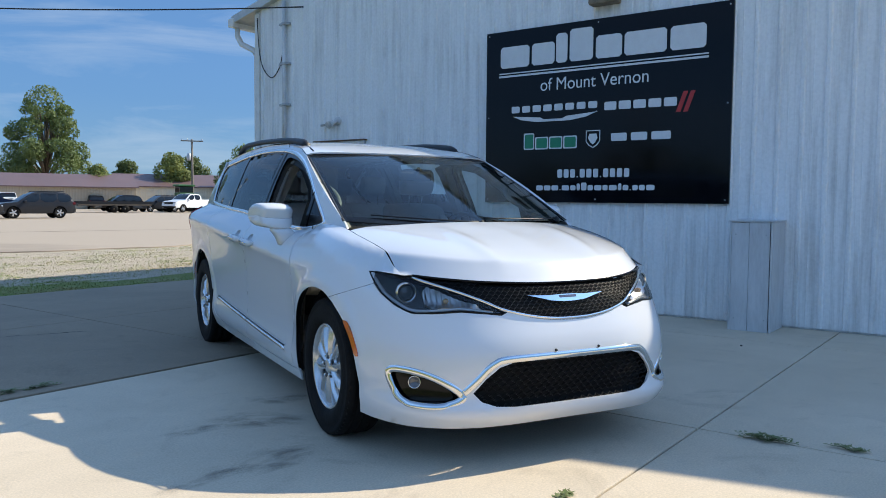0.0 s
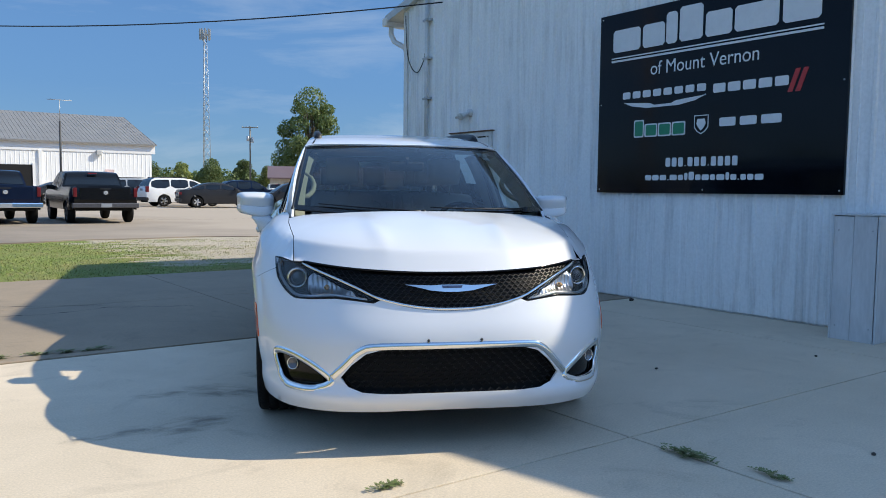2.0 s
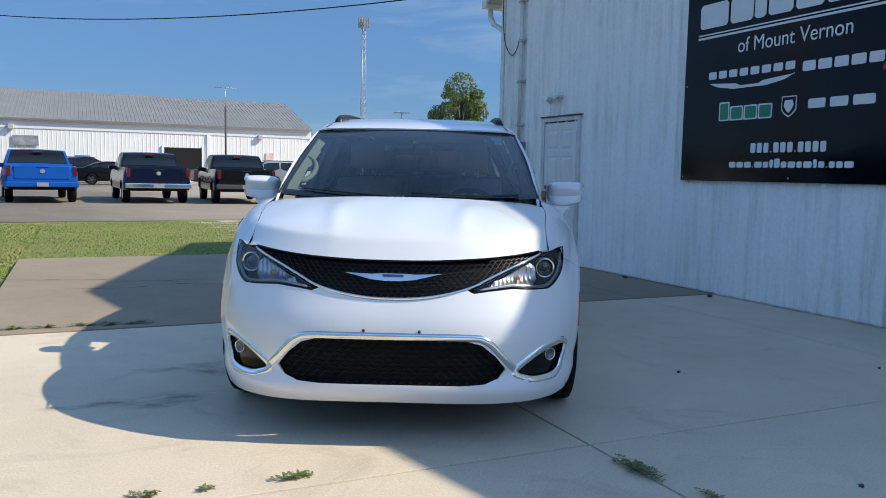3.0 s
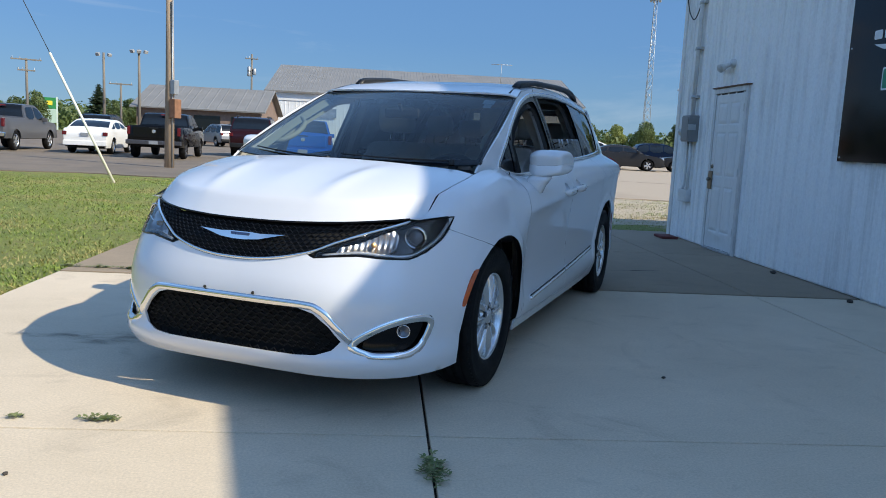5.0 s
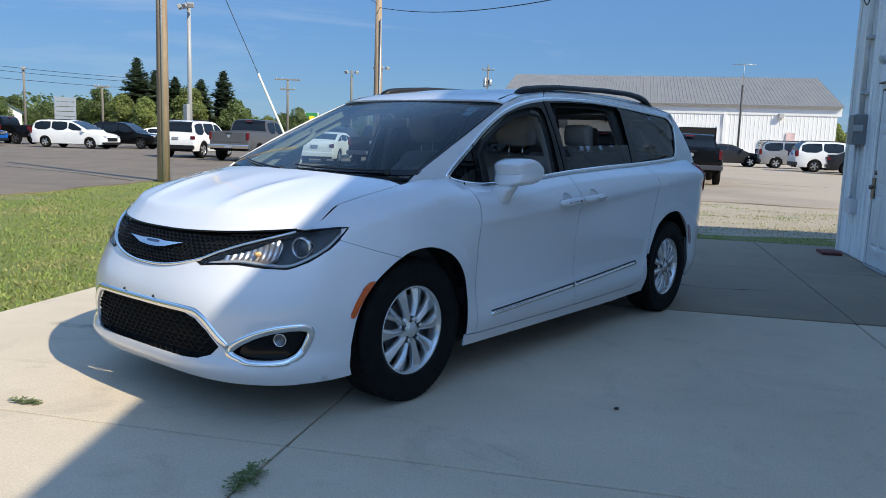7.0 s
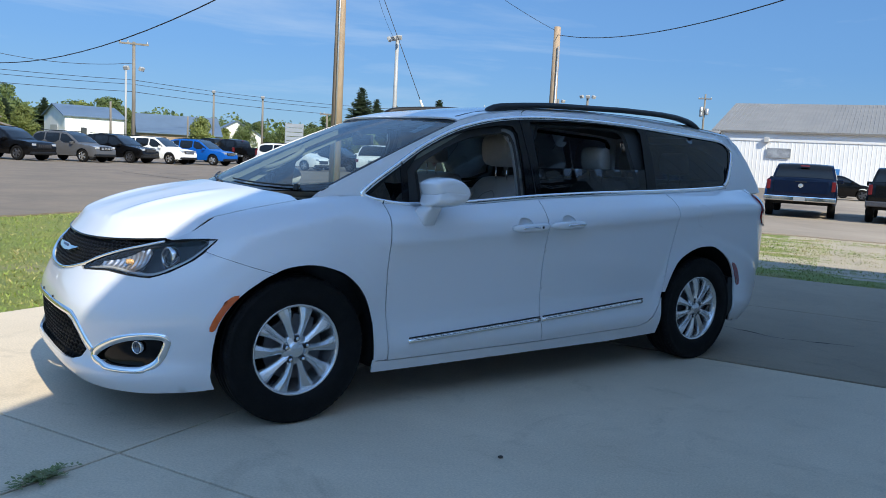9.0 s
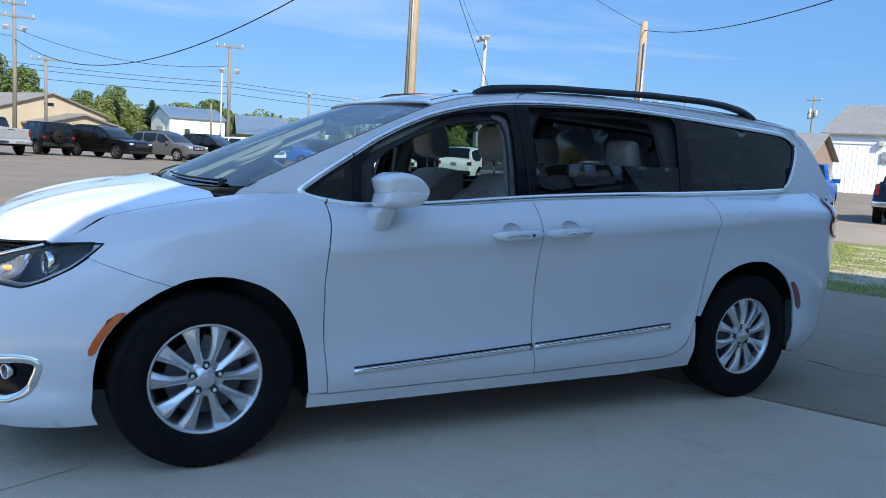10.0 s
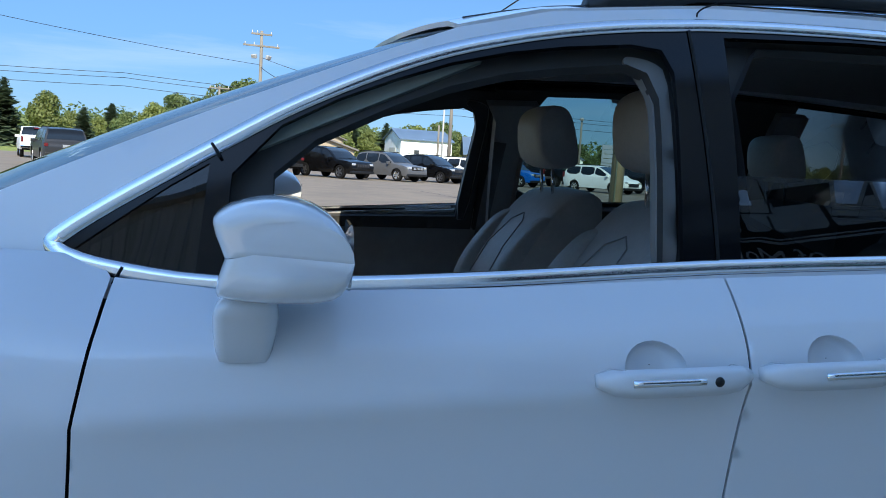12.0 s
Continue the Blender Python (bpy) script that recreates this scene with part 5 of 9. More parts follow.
def van_mirrors():
    # outlines seen from the side: an upper cap with a beaked front edge over a lower housing, split by a fine gap
    cap = [(-0.862, 1.139), (-0.880, 1.190), (-0.878, 1.203), (-0.850, 1.222), (-0.800, 1.234), (-0.755, 1.230), (-0.715, 1.210), (-0.694, 1.178), (-0.690, 1.1268)]
    low = [(-0.8619, 1.1378), (-0.869, 1.112), (-0.874, 1.086), (-0.868, 1.073), (-0.800, 1.070), (-0.720, 1.073), (-0.697, 1.090), (-0.690, 1.1255)]
    steps = ((0.893, 0.55), (0.903, 0.76), (0.925, 0.90), (0.96, 0.98), (1.01, 1.01), (1.055, 1.0), (1.088, 0.98), (1.110, 0.93), (1.125, 0.82), (1.133, 0.60))
    cz = 1.133

    def loft(outline):
        """An outline swept across the car, drawn in at both ends; the flat back keeps its plane."""
        bm = bmesh.new()
        pts = resample(rounded(outline, 1, False), 0.016, False)
        rings = []
        for x, e in steps:
            rings.append([bm.verts.new((x - 0.03 * max(0.0, -0.80 - y) / 0.08 * (x - 0.90) / 0.23, -0.690 + (y + 0.690) * (0.4 + 0.6 * e), cz + (z - cz) * e + (1 - e) * 0.03 + 0.17 * max(0.0, x - 0.99) * max(0.0, 1.18 - z) / 0.11)) for y, z in pts])
        n = len(pts)
        for a, b in zip(rings, rings[1:]):
            for j in range(n):
                bm.faces.new((a[j], a[(j + 1) % n], b[(j + 1) % n], b[j]))
        bm.faces.new(rings[0])
        bm.faces.new(rings[-1])
        bmesh.ops.recalc_face_normals(bm, faces=bm.faces)
        for e in bm.edges:
            if len(e.link_faces) == 2 and e.calc_face_angle() > 0.9:
                e.smooth = False
        return bm

    shells = both("door_mirror", loft(cap), "car_white", None, "white door mirror with a two-part shell")
    for k, sh in enumerate(shells):
        bm = loft(low)
        if k:
            bm = mirrored(bm)
        part("mirror_housing", bm, "car_white", sh)
        # dark core that shows in the gap and round the glass
        bm = bmesh.new()
        box_bm(bm, 0.93, 1.06, -0.80, -0.6925, 1.10, 1.175, 0.02)
        if k:
            bm = mirrored(bm)
        part("mirror_core", bm, TRIM_BLACK, sh, "", False)
        # foot that stands off the door
        bm = bmesh.new()
        prev = None
        for z, x0, x1, y0, y1 in ((0.972, 0.885, 0.955, -0.868, -0.800), (0.978, 0.88, 0.985, -0.874, -0.793), (1.02, 0.88, 1.00, -0.880, -0.785), (1.05, 0.89, 1.02, -0.880, -0.783), (1.066, 0.90, 1.035, -0.876, -0.785), (1.082, 0.92, 1.03, -0.86, -0.79)):
            ring = []
            for j in range(20):
                t = 2 * math.pi * j / 20
                ux, uy = math.cos(t), math.sin(t)
                ring.append(bm.verts.new(((x0 + x1) / 2 + (x1 - x0) / 2 * math.copysign(abs(ux) ** 0.45, ux), (y0 + y1) / 2 + (y1 - y0) / 2 * math.copysign(abs(uy) ** 0.45, uy), z)))
            if prev:
                for j in range(20):
                    bm.faces.new((prev[j], prev[(j + 1) % 20], ring[(j + 1) % 20], ring[j]))
            else:
                bm.faces.new(ring[::-1])
            prev = ring
        bm.faces.new(prev)
        bmesh.ops.recalc_face_normals(bm, faces=bm.faces)
        if k:
            bm = mirrored(bm)
        part("mirror_foot", bm, "car_white", sh)
        bm = bmesh.new()
        ring = [bm.verts.new((1.010 + 0.084 * math.copysign(abs(math.cos(t)) ** 0.6, math.cos(t)), -0.688, 1.150 + 0.050 * math.copysign(abs(math.sin(t)) ** 0.6, math.sin(t)))) for t in np.linspace(0, 2 * math.pi, 29)[:-1]]
        bm.faces.new(ring)
        if k:
            bm = mirrored(bm)
        part("mirror_glass", bm, mat("mirror", (0.8, 0.82, 0.84), 0.02, 1.0), sh, "mirror glass")


van_mirrors()


def van_wheel(y, name="wheel"):
    """Wheel on the car's left; the hub's face at x = 0."""
    bm = bmesh.new()
    R = 0.366
    prof = [(0.212, -0.185), (0.235, -0.205), (0.29, -0.215), (0.335, -0.205), (0.357, -0.185), (R, -0.165), (R, -0.145), (R - 0.007, -0.142), (R - 0.007, -0.134), (R + 0.001, -0.131), (R + 0.001, -0.093), (R - 0.007, -0.090), (R - 0.007, -0.082), (R + 0.001, -0.079), (R + 0.001, -0.041), (R - 0.007, -0.038), (R - 0.007, -0.030), (R, -0.027), (R, -0.005), (0.361, 0.008), (0.350, 0.020), (0.340, 0.024), (0.334, 0.021), (0.31, 0.026), (0.285, 0.028), (0.262, 0.026), (0.245, 0.020), (0.232, 0.010), (0.226, 0.0)]
    lathe(bm, prof, (0, 0, 0), 64)
    # shoulder blocks
    for j in range(64):
        t = 2 * math.pi * j / 64
        m = Matrix.Rotation(t, 4, "X")
        box_bm(bm, -0.010, 0.014, -0.012, 0.012, 0.350, 0.3605, 0, m @ Matrix.Rotation(0.0, 4, "Z"))
    bmesh.ops.recalc_face_normals(bm, faces=bm.faces)
    tyre = part(name, bm, RUBBER, van, "black tyre on a ten-spoke alloy wheel")
    bm = bmesh.new()
    lathe(bm, [(0.226, -0.005), (0.229, 0.006), (0.224, 0.010), (0.217, 0.004), (0.212, -0.004), (0.206, -0.03), (0.196, -0.08), (0.190, -0.17)], (0, 0, 0), 64)
    bmesh.ops.recalc_face_normals(bm, faces=bm.faces)
    rim = part("rim", bm, ALLOY, tyre, "silver alloy rim")
    bm = bmesh.new()
    for k in range(5):
        for o, tw in ((-0.275, -1), (0.275, 1)):
            a = 2 * math.pi * k / 5 + 0.31 + o
            d = Vector((0, math.cos(a), math.sin(a)))
            b = Vector((0, -math.sin(a), math.cos(a)))
            rings = []
            for r, w, x, sk in ((0.050, 0.021, -0.006, 0.0), (0.085, 0.018, -0.004, 0.003), (0.13, 0.021, -0.003, 0.005), (0.17, 0.029, -0.006, 0.004), (0.20, 0.037, -0.012, 0.002), (0.216, 0.041, -0.016, 0.0)):
                cc = d * r + b * (sk * tw)
                rings.append([bm.verts.new(cc + b * (q * w) + Vector((x + h, 0, 0))) for q, h in ((-1.0, -0.030), (-0.96, -0.010), (-0.80, -0.004), (-0.30 * tw, 0.007), (0.80, -0.004), (0.96, -0.010), (1.0, -0.030))])
            for r0, r1 in zip(rings, rings[1:]):
                for j in range(7):
                    bm.faces.new((r0[j], r0[(j + 1) % 7], r1[(j + 1) % 7], r1[j]))
    bmesh.ops.recalc_face_normals(bm, faces=bm.faces)
    for e in bm.edges:
        if len(e.link_faces) == 2 and e.calc_face_angle() > 0.75:
            e.smooth = False
    part("spokes", bm, ALLOY, tyre)
    bm = bmesh.new()
    lathe(bm, [(0.078, -0.035), (0.078, -0.014), (0.066, -0.006), (0.040, -0.003), (0.037, 0.004), (0.030, 0.007), (0.001, 0.009)], (0, 0, 0), 40)
    bmesh.ops.recalc_face_normals(bm, faces=bm.faces)
    part("hub_cap", bm, ALLOY, tyre)
    for k in range(5):
        a = 2 * math.pi * k / 5 + 0.31
        # raised black discs; the lug recesses' shade is put into their colour
        bm = bmesh.new()
        lathe(bm, [(0.0155, -0.010), (0.0155, -0.001), (0.001, -0.001)], (0.002, 0.057 * math.cos(a), 0.057 * math.sin(a)), 14)
        bmesh.ops.recalc_face_normals(bm, faces=bm.faces)
        part("lug_pocket", bm, TRIM_BLACK, tyre)
        bm = bmesh.new()
        lathe(bm, [(0.0095, -0.004), (0.0095, 0.008), (0.006, 0.011), (0.001, 0.011)], (0.002, 0.057 * math.cos(a), 0.057 * math.sin(a)), 6)
        bmesh.ops.recalc_face_normals(bm, faces=bm.faces)
        part("lug_nut", bm, CHROME, tyre, smooth=False)
    bm = bmesh.new()
    lathe(bm, [(0.06, -0.05), (0.155, -0.05), (0.155, -0.065), (0.06, -0.065)], (0, 0, 0), 40)
    box_bm(bm, -0.10, -0.028, 0.06, 0.17, -0.06, 0.06, 0.012)
    bmesh.ops.recalc_face_normals(bm, faces=bm.faces)
    part("brake", bm, ALLOY_DARK, tyre, "grey brake disc and caliper", False)
    bm = bmesh.new()
    lathe(bm, [(0.001, -0.13), (0.2, -0.13)], (0, 0, 0), 24)
    part("wheel_back", bm, DARK, tyre)
    return tyre


w0 = van_wheel(0)
w0.matrix_local = pose(0.926, -1.5445, 0.366, 73, 0, 0)
for mx, y, turn in ((1, 1.5445, 87), (-1, -1.5445, 10), (-1, 1.5445, 55)):
    m_ = pose((0.926 if y < 0 else 0.936) * mx, y, 0.366, turn, 0, 0 if mx > 0 else 180)
    c_ = copy_thing(w0, m_)
    c_.parent = van


def van_under():
    for y, r, x0, x1 in ((-1.540, 0.452, 0.50, 0.885), (1.54, 0.480, 0.50, 0.93)):
        bm = bmesh.new()
        pts = [(math.cos(t) * r, max(math.sin(t) * r, -0.12)) for t in np.linspace(-0.35, math.pi + 0.35, 30)]
        a = [bm.verts.new((x0, y + p[0], 0.36 + p[1])) for p in pts]
        b = [bm.verts.new((x1, y + p[0], 0.36 + p[1])) for p in pts]
        for k in range(len(pts) - 1):
            bm.faces.new((a[k], a[k + 1], b[k + 1], b[k]))
        bm.faces.new(a)
        both("wheel_well", bm, DARK, None)
    bm = bmesh.new()
    box_bm(bm, -0.84, 0.84, -1.08, 1.05, 0.20, 0.34, 0.02)
    box_bm(bm, -0.50, 0.50, -2.28, 2.40, 0.22, 0.45, 0.03)
    box_bm(bm, -0.70, 0.70, 2.02, 2.40, 0.26, 0.5, 0.03)
    box_bm(bm, -0.72, 0.72, -2.22, -2.0, 0.215, 0.6, 0.03)
    part("underbody", bm, DARK, van, "dark underbody", False)


van_under()


def cushion(bm, pts, x0, x1, bulge=0.02):
    """A padded form: a side outline (y, z) swept across from x0 to x1, its sides rounded."""
    rings = []
    cy = sum(p[0] for p in pts) / len(pts)
    cz = sum(p[1] for p in pts) / len(pts)
    for t in (0.0, 0.04, 0.16, 0.5, 0.84, 0.96, 1.0):
        e = {0.0: 0.80, 0.04: 0.93, 0.16: 1.0, 0.5: 1.0 + bulge, 0.84: 1.0, 0.96: 0.93, 1.0: 0.80}[t]
        rings.append([bm.verts.new((x0 + (x1 - x0) * t, cy + (y - cy) * e, cz + (z - cz) * (1 - (1 - e) * 0.5))) for y, z in pts])
    n = len(pts)
    for a, b in zip(rings, rings[1:]):
        for j in range(n):
            bm.faces.new((a[j], a[(j + 1) % n], b[(j + 1) % n], b[j]))
    bm.faces.new(rings[0])
    bm.faces.new(rings[-1])
    bmesh.ops.recalc_face_normals(bm, faces=bm.faces)


def van_seat(x, y, w=0.50, kind="seat"):
    """A leather seat, the base of its back at y."""
    x0, x1 = x - w / 2, x + w / 2
    bm = bmesh.new()
    cushion(bm, rounded([(y - 0.50, 0.60), (y - 0.48, 0.74), (y - 0.3, 0.78), (y + 0.02, 0.74), (y + 0.05, 0.58)], 2), x0, x1, 0.03)
    seat = part(kind, bm, LEATHER, van, "grey leather seat")
    bm = bmesh.new()
    cushion(bm, rounded([(y - 0.13, 0.70), (y - 0.10, 0.92), (y + 0.01, 1.10), (y + 0.115, 1.22), (y + 0.20, 1.235), (y + 0.25, 1.20), (y + 0.22, 1.0), (y + 0.12, 0.70)], 2), x0 + 0.01, x1 - 0.01, 0.05)
    part("backrest", bm, LEATHER, seat)
    bm = bmesh.new()
    f = 1.0 if w >= 0.5 else 0.82
    hr = [(y + 0.10 + (q - 0.10) * f, 1.30 + (z - 1.30) * f) for q, z in ((0.045, 1.30), (0.022, 1.44), (0.05, 1.495), (0.11, 1.505), (0.15, 1.47), (0.185, 1.34), (0.175, 1.295))]
    cushion(bm, rounded(hr, 2), x - 0.125 * f, x + 0.125 * f, 0.05)
    part("headrest", bm, LEATHER, seat)
    # side bolsters and a dark stitched line down the middle panel
    for sg in (-1, 1):
        bm = bmesh.new()
        xa = x + sg * (w / 2 - 0.05)
        cushion(bm, rounded([(y - 0.165, 0.74), (y - 0.14, 0.93), (y - 0.03, 1.09), (y + 0.05, 1.15), (y + 0.10, 1.12), (y + 0.05, 0.95), (y + 0.0, 0.74)], 2), xa - 0.035, xa + 0.035, 0.025)
        part("bolster", bm, LEATHER, seat)
        c = [(x + sg * 0.10, y - 0.135, 0.78), (x + sg * 0.10, y - 0.108, 0.92), (x + sg * 0.09, y - 0.05, 1.03), (x + sg * 0.06, y + 0.02, 1.115), (x, y + 0.045, 1.14)]
        tube("seam", [Vector(q) + Vector((0, -0.002, 0.002)) for q in c], 0.0022, mat("seam_dark", (0.24, 0.23, 0.215), 0.8), seat, "", None, 5)
    for dx in (-0.055, 0.055):
        tube("headrest_post", [(x + dx, y + 0.12, 1.18), (x + dx, y + 0.11, 1.32)], 0.006, CHROME, seat, "", None, 6)


def van_inside():
    trim = mat("cabin_trim", (0.36, 0.35, 0.335), 0.7, var=0.08, scale=30)
    box("cabin_floor", -0.80, 0.80, -1.05, 1.05, 0.32, 0.40, LEATHER_DARK, van, "dark cabin floor", 0.01)
    # dashboard
    bm = bmesh.new()
    prof = rounded([(-1.62, 1.06), (-1.35, 1.115), (-1.10, 1.11), (-0.98, 1.06), (-0.95, 0.95), (-1.02, 0.75), (-1.10, 0.45), (-1.62, 0.45)], 2)
    rings = []
    for x in (-0.80, -0.5, 0, 0.5, 0.80):
        d = 0.14 * (abs(x) / 0.8) ** 2
        rings.append([bm.verts.new((x, max(y, -1.60 + d * 1.6), z - 0.02 * abs(x))) for y, z in prof])
    for a, b in zip(rings, rings[1:]):
        for j in range(len(prof)):
            bm.faces.new((a[j], a[(j + 1) % len(prof)], b[(j + 1) % len(prof)], b[j]))
    bm.faces.new(rings[0])
    bm.faces.new(rings[-1])
    bmesh.ops.recalc_face_normals(bm, faces=bm.faces)
    part("dashboard", bm, LEATHER_DARK, van, "dark dashboard")
    # steering wheel
    bm = bmesh.new()
    pts = [(0.185 * math.cos(t), 0.185 * math.sin(t), 0) for t in np.linspace(0, 2 * math.pi, 33)[:-1]]
    rings = []
    for k, p in enumerate(pts):
        t = 2 * math.pi * k / 32
        d = Vector((math.cos(t), math.sin(t), 0))
        rings.append([bm.verts.new(Vector(p) + d * (0.017 * math.cos(a)) + Vector((0, 0, 0.017 * math.sin(a)))) for a in np.linspace(0, 2 * math.pi, 9)[:-1]])
    for k in range(32):
        for j in range(8):
            bm.faces.new((rings[k][j], rings[k][(j + 1) % 8], rings[(k + 1) % 32][(j + 1) % 8], rings[(k + 1) % 32][j]))
    box_bm(bm, -0.17, 0.17, -0.035, 0.03, -0.03, 0.0, 0.012)
    box_bm(bm, -0.03, 0.03, -0.17, 0.0, -0.03, 0.0, 0.012)
    lathe(bm, [(0.06, -0.05), (0.06, 0.0), (0.04, 0.015), (0.001, 0.018)], (0, 0, 0), 20, "z")
    tube_bm(bm, [(0, 0, -0.02), (0, 0, -0.25)], 0.04)
    bm.transform(pose(0.38, -0.80, 1.0, 0, 0, 0) @ pose(0, 0, 0, -62, 0, 180))
    bmesh.ops.recalc_face_normals(bm, faces=bm.faces)
    part("steering_wheel", bm, LEATHER_DARK, van, "black steering wheel")
    for x in (-0.40, 0.40):
        van_seat(x, 0.0)
        van_seat(x, 0.88, 0.46)
    for x in (-0.42, 0.0, 0.42):
        van_seat(x, 1.72, 0.40)
    # centre console, inner door panels, pillars, headliner
    box("console", -0.13, 0.13, -1.1, 0.1, 0.38, 0.82, LEATHER_DARK, van, "dark centre console", 0.03)
    lo = lambda y, z: Vector((half(y, min(z, 1.0)) - 0.07 - max(0, z - 1.0) * 0.6, y, z))
    dp = [(-1.03, 0.35), (1.04, 0.35), (1.06, 0.86), (1.9, 0.90), (1.9, 1.18), (1.2, 1.165), (0.6, 1.14), (0.0, 1.11), (-0.4, 1.085), (-0.67, 1.07), (-1.0, 1.07)]
    both("inner_door_panel", patch(dp, lo, 0.08, lip=0.0, out=(3, 0, 0.7)), trim, None, "grey inner door trim")
    o = lambda y, z: skin_g(y, z) - normal_of(skin_g, y, z) * 0.07
    both("inner_pillar", patch([(0.02, 1.05), (-0.02, 1.5), (-0.06, 1.56), (0.13, 1.57), (0.11, 1.5), (0.11, 1.05)], o, 0.04, lip=0.05, out=(0, 0.03, 1.3)), mat("pillar_trim", (0.33, 0.315, 0.29), 0.7, var=0.08, scale=30), None, "grey centre pillar trim")
    c = [Vector((half_g(0.02, z) - 0.085, 0.02 - (1.3 - z) * 0.06, z)) for z in (0.95, 1.1, 1.25, 1.38)]
    both("seat_belt", strip(c, [Vector((-1, 0, 0))] * 4, 0.048, 0.004), mat("belt_web", (0.16, 0.155, 0.15), 0.85, var=0.1, scale=60), None, "grey seat belt")
    both("inner_pillar", patch([(1.06, 1.1), (1.10, 1.6), (1.22, 1.6), (1.2, 1.1)], o, 0.06, lip=0.04, out=(0, 1.1, 1.3)), MATS["pillar_trim"], None)
    both("inner_pillar", patch([(-1.36, 1.10), (-0.9, 1.33), (-0.5, 1.52), (-0.42, 1.505), (-0.88, 1.285), (-1.2, 1.09)], lambda y, z: skin_g(y, z) - normal_of(skin_g, y, z) * 0.035, 0.04, lip=0.06, out=(0, -0.9, 1.2)), mat("a_pillar_trim", (0.23, 0.255, 0.225), 0.7, var=0.06, scale=30), None, "pale windscreen pillar trim")
    # added unseen block behind the grille that stops sun leaking through the nose
    box("engine", -0.32, 0.32, -2.355, -1.7, 0.24, 0.70, DARK, van, "", 0.04)
    # grab handles on the windscreen pillars
    for sg in (-1, 1):
        pts = []
        for k in range(9):
            t = k / 8
            y, z = -1.07 + 0.30 * t, 1.195 + 0.16 * t
            b = math.sin(math.pi * t) ** 0.5
            pts.append((sg * (half_g(y, z) - 0.065 - 0.085 * b), y + 0.01 * b, z - 0.01 * b))
        tube("grab_handle", pts, 0.017, MATS["a_pillar_trim"], van, "pale grab handle", None, 8)
    edge = [(half_g(y, ROOF_E(y)) - 0.05, y) for y in np.linspace(-0.5, 2.2, 20)]
    part("headliner", patch(mirror_loop([(0.0, -0.525), (0.35, -0.51)] + edge + [(0, 2.25)]), lambda x, y: roof_top(x, y) - Vector((0, 0, 0.055)), 0.10, lip=0.0, out=(0, 0.5, 3)), HEADLINER, van, "pale headliner")
    # rear-view mirror
    bm = bmesh.new()
    box_bm(bm, -0.12, 0.12, -0.71, -0.685, 1.385, 1.45, 0.015)
    tube_bm(bm, [(0, -0.70, 1.43), (0, -0.75, 1.470)], 0.012)
    bmesh.ops.recalc_face_normals(bm, faces=bm.faces)
    part("rear_view_mirror", bm, LEATHER_DARK, van, "dark rear-view mirror", False)
    for x in (-0.36, 0.36):
        bm = bmesh.new()
        box_bm(bm, x - 0.21, x + 0.21, -0.52, -0.34, 1.520, 1.538, 0.008)
        part("sun_visor", bm, HEADLINER, van, "pale sun visor", False)


van_inside()

# ---- parked vehicles ----
PAINT = {}


def paint(name, rgb, metal=0.0, rough=0.35):
    if name not in PAINT:
        PAINT[name] = mat("paint_" + name, rgb, rough, metal, var=0.06, scale=2.0, coat=0.22, spec=0.18)
    return PAINT[name]


paint("black", (0.004, 0.004, 0.0045), 0.0, 0.2)
paint("navy", (0.003, 0.007, 0.024), 0.0, 0.2)
paint("blue", (0.012, 0.10, 0.42), 0.2)
paint("grey", (0.13, 0.13, 0.135), 0.4)
paint("silver", (0.36, 0.36, 0.36), 0.5)
paint("white", (0.78, 0.78, 0.77))
paint("maroon", (0.022, 0.005, 0.007), 0.0, 0.25)
paint("charcoal", (0.035, 0.036, 0.040), 0.3)
CAR_GLASS = mat("parked_car_glass", (0.008, 0.009, 0.010), 0.06, var=0.2, scale=3)
HEADLAMP = mat("headlamp", (0.55, 0.57, 0.6), 0.12, 0.4, coat=1.0)
TAIL_RED = mat("tail_red", (0.11, 0.007, 0.009), 0.2, var=0.2, scale=30)
PLATE = mat("plate_grey", (0.26, 0.28, 0.31), 0.5, var=0.1, scale=30)

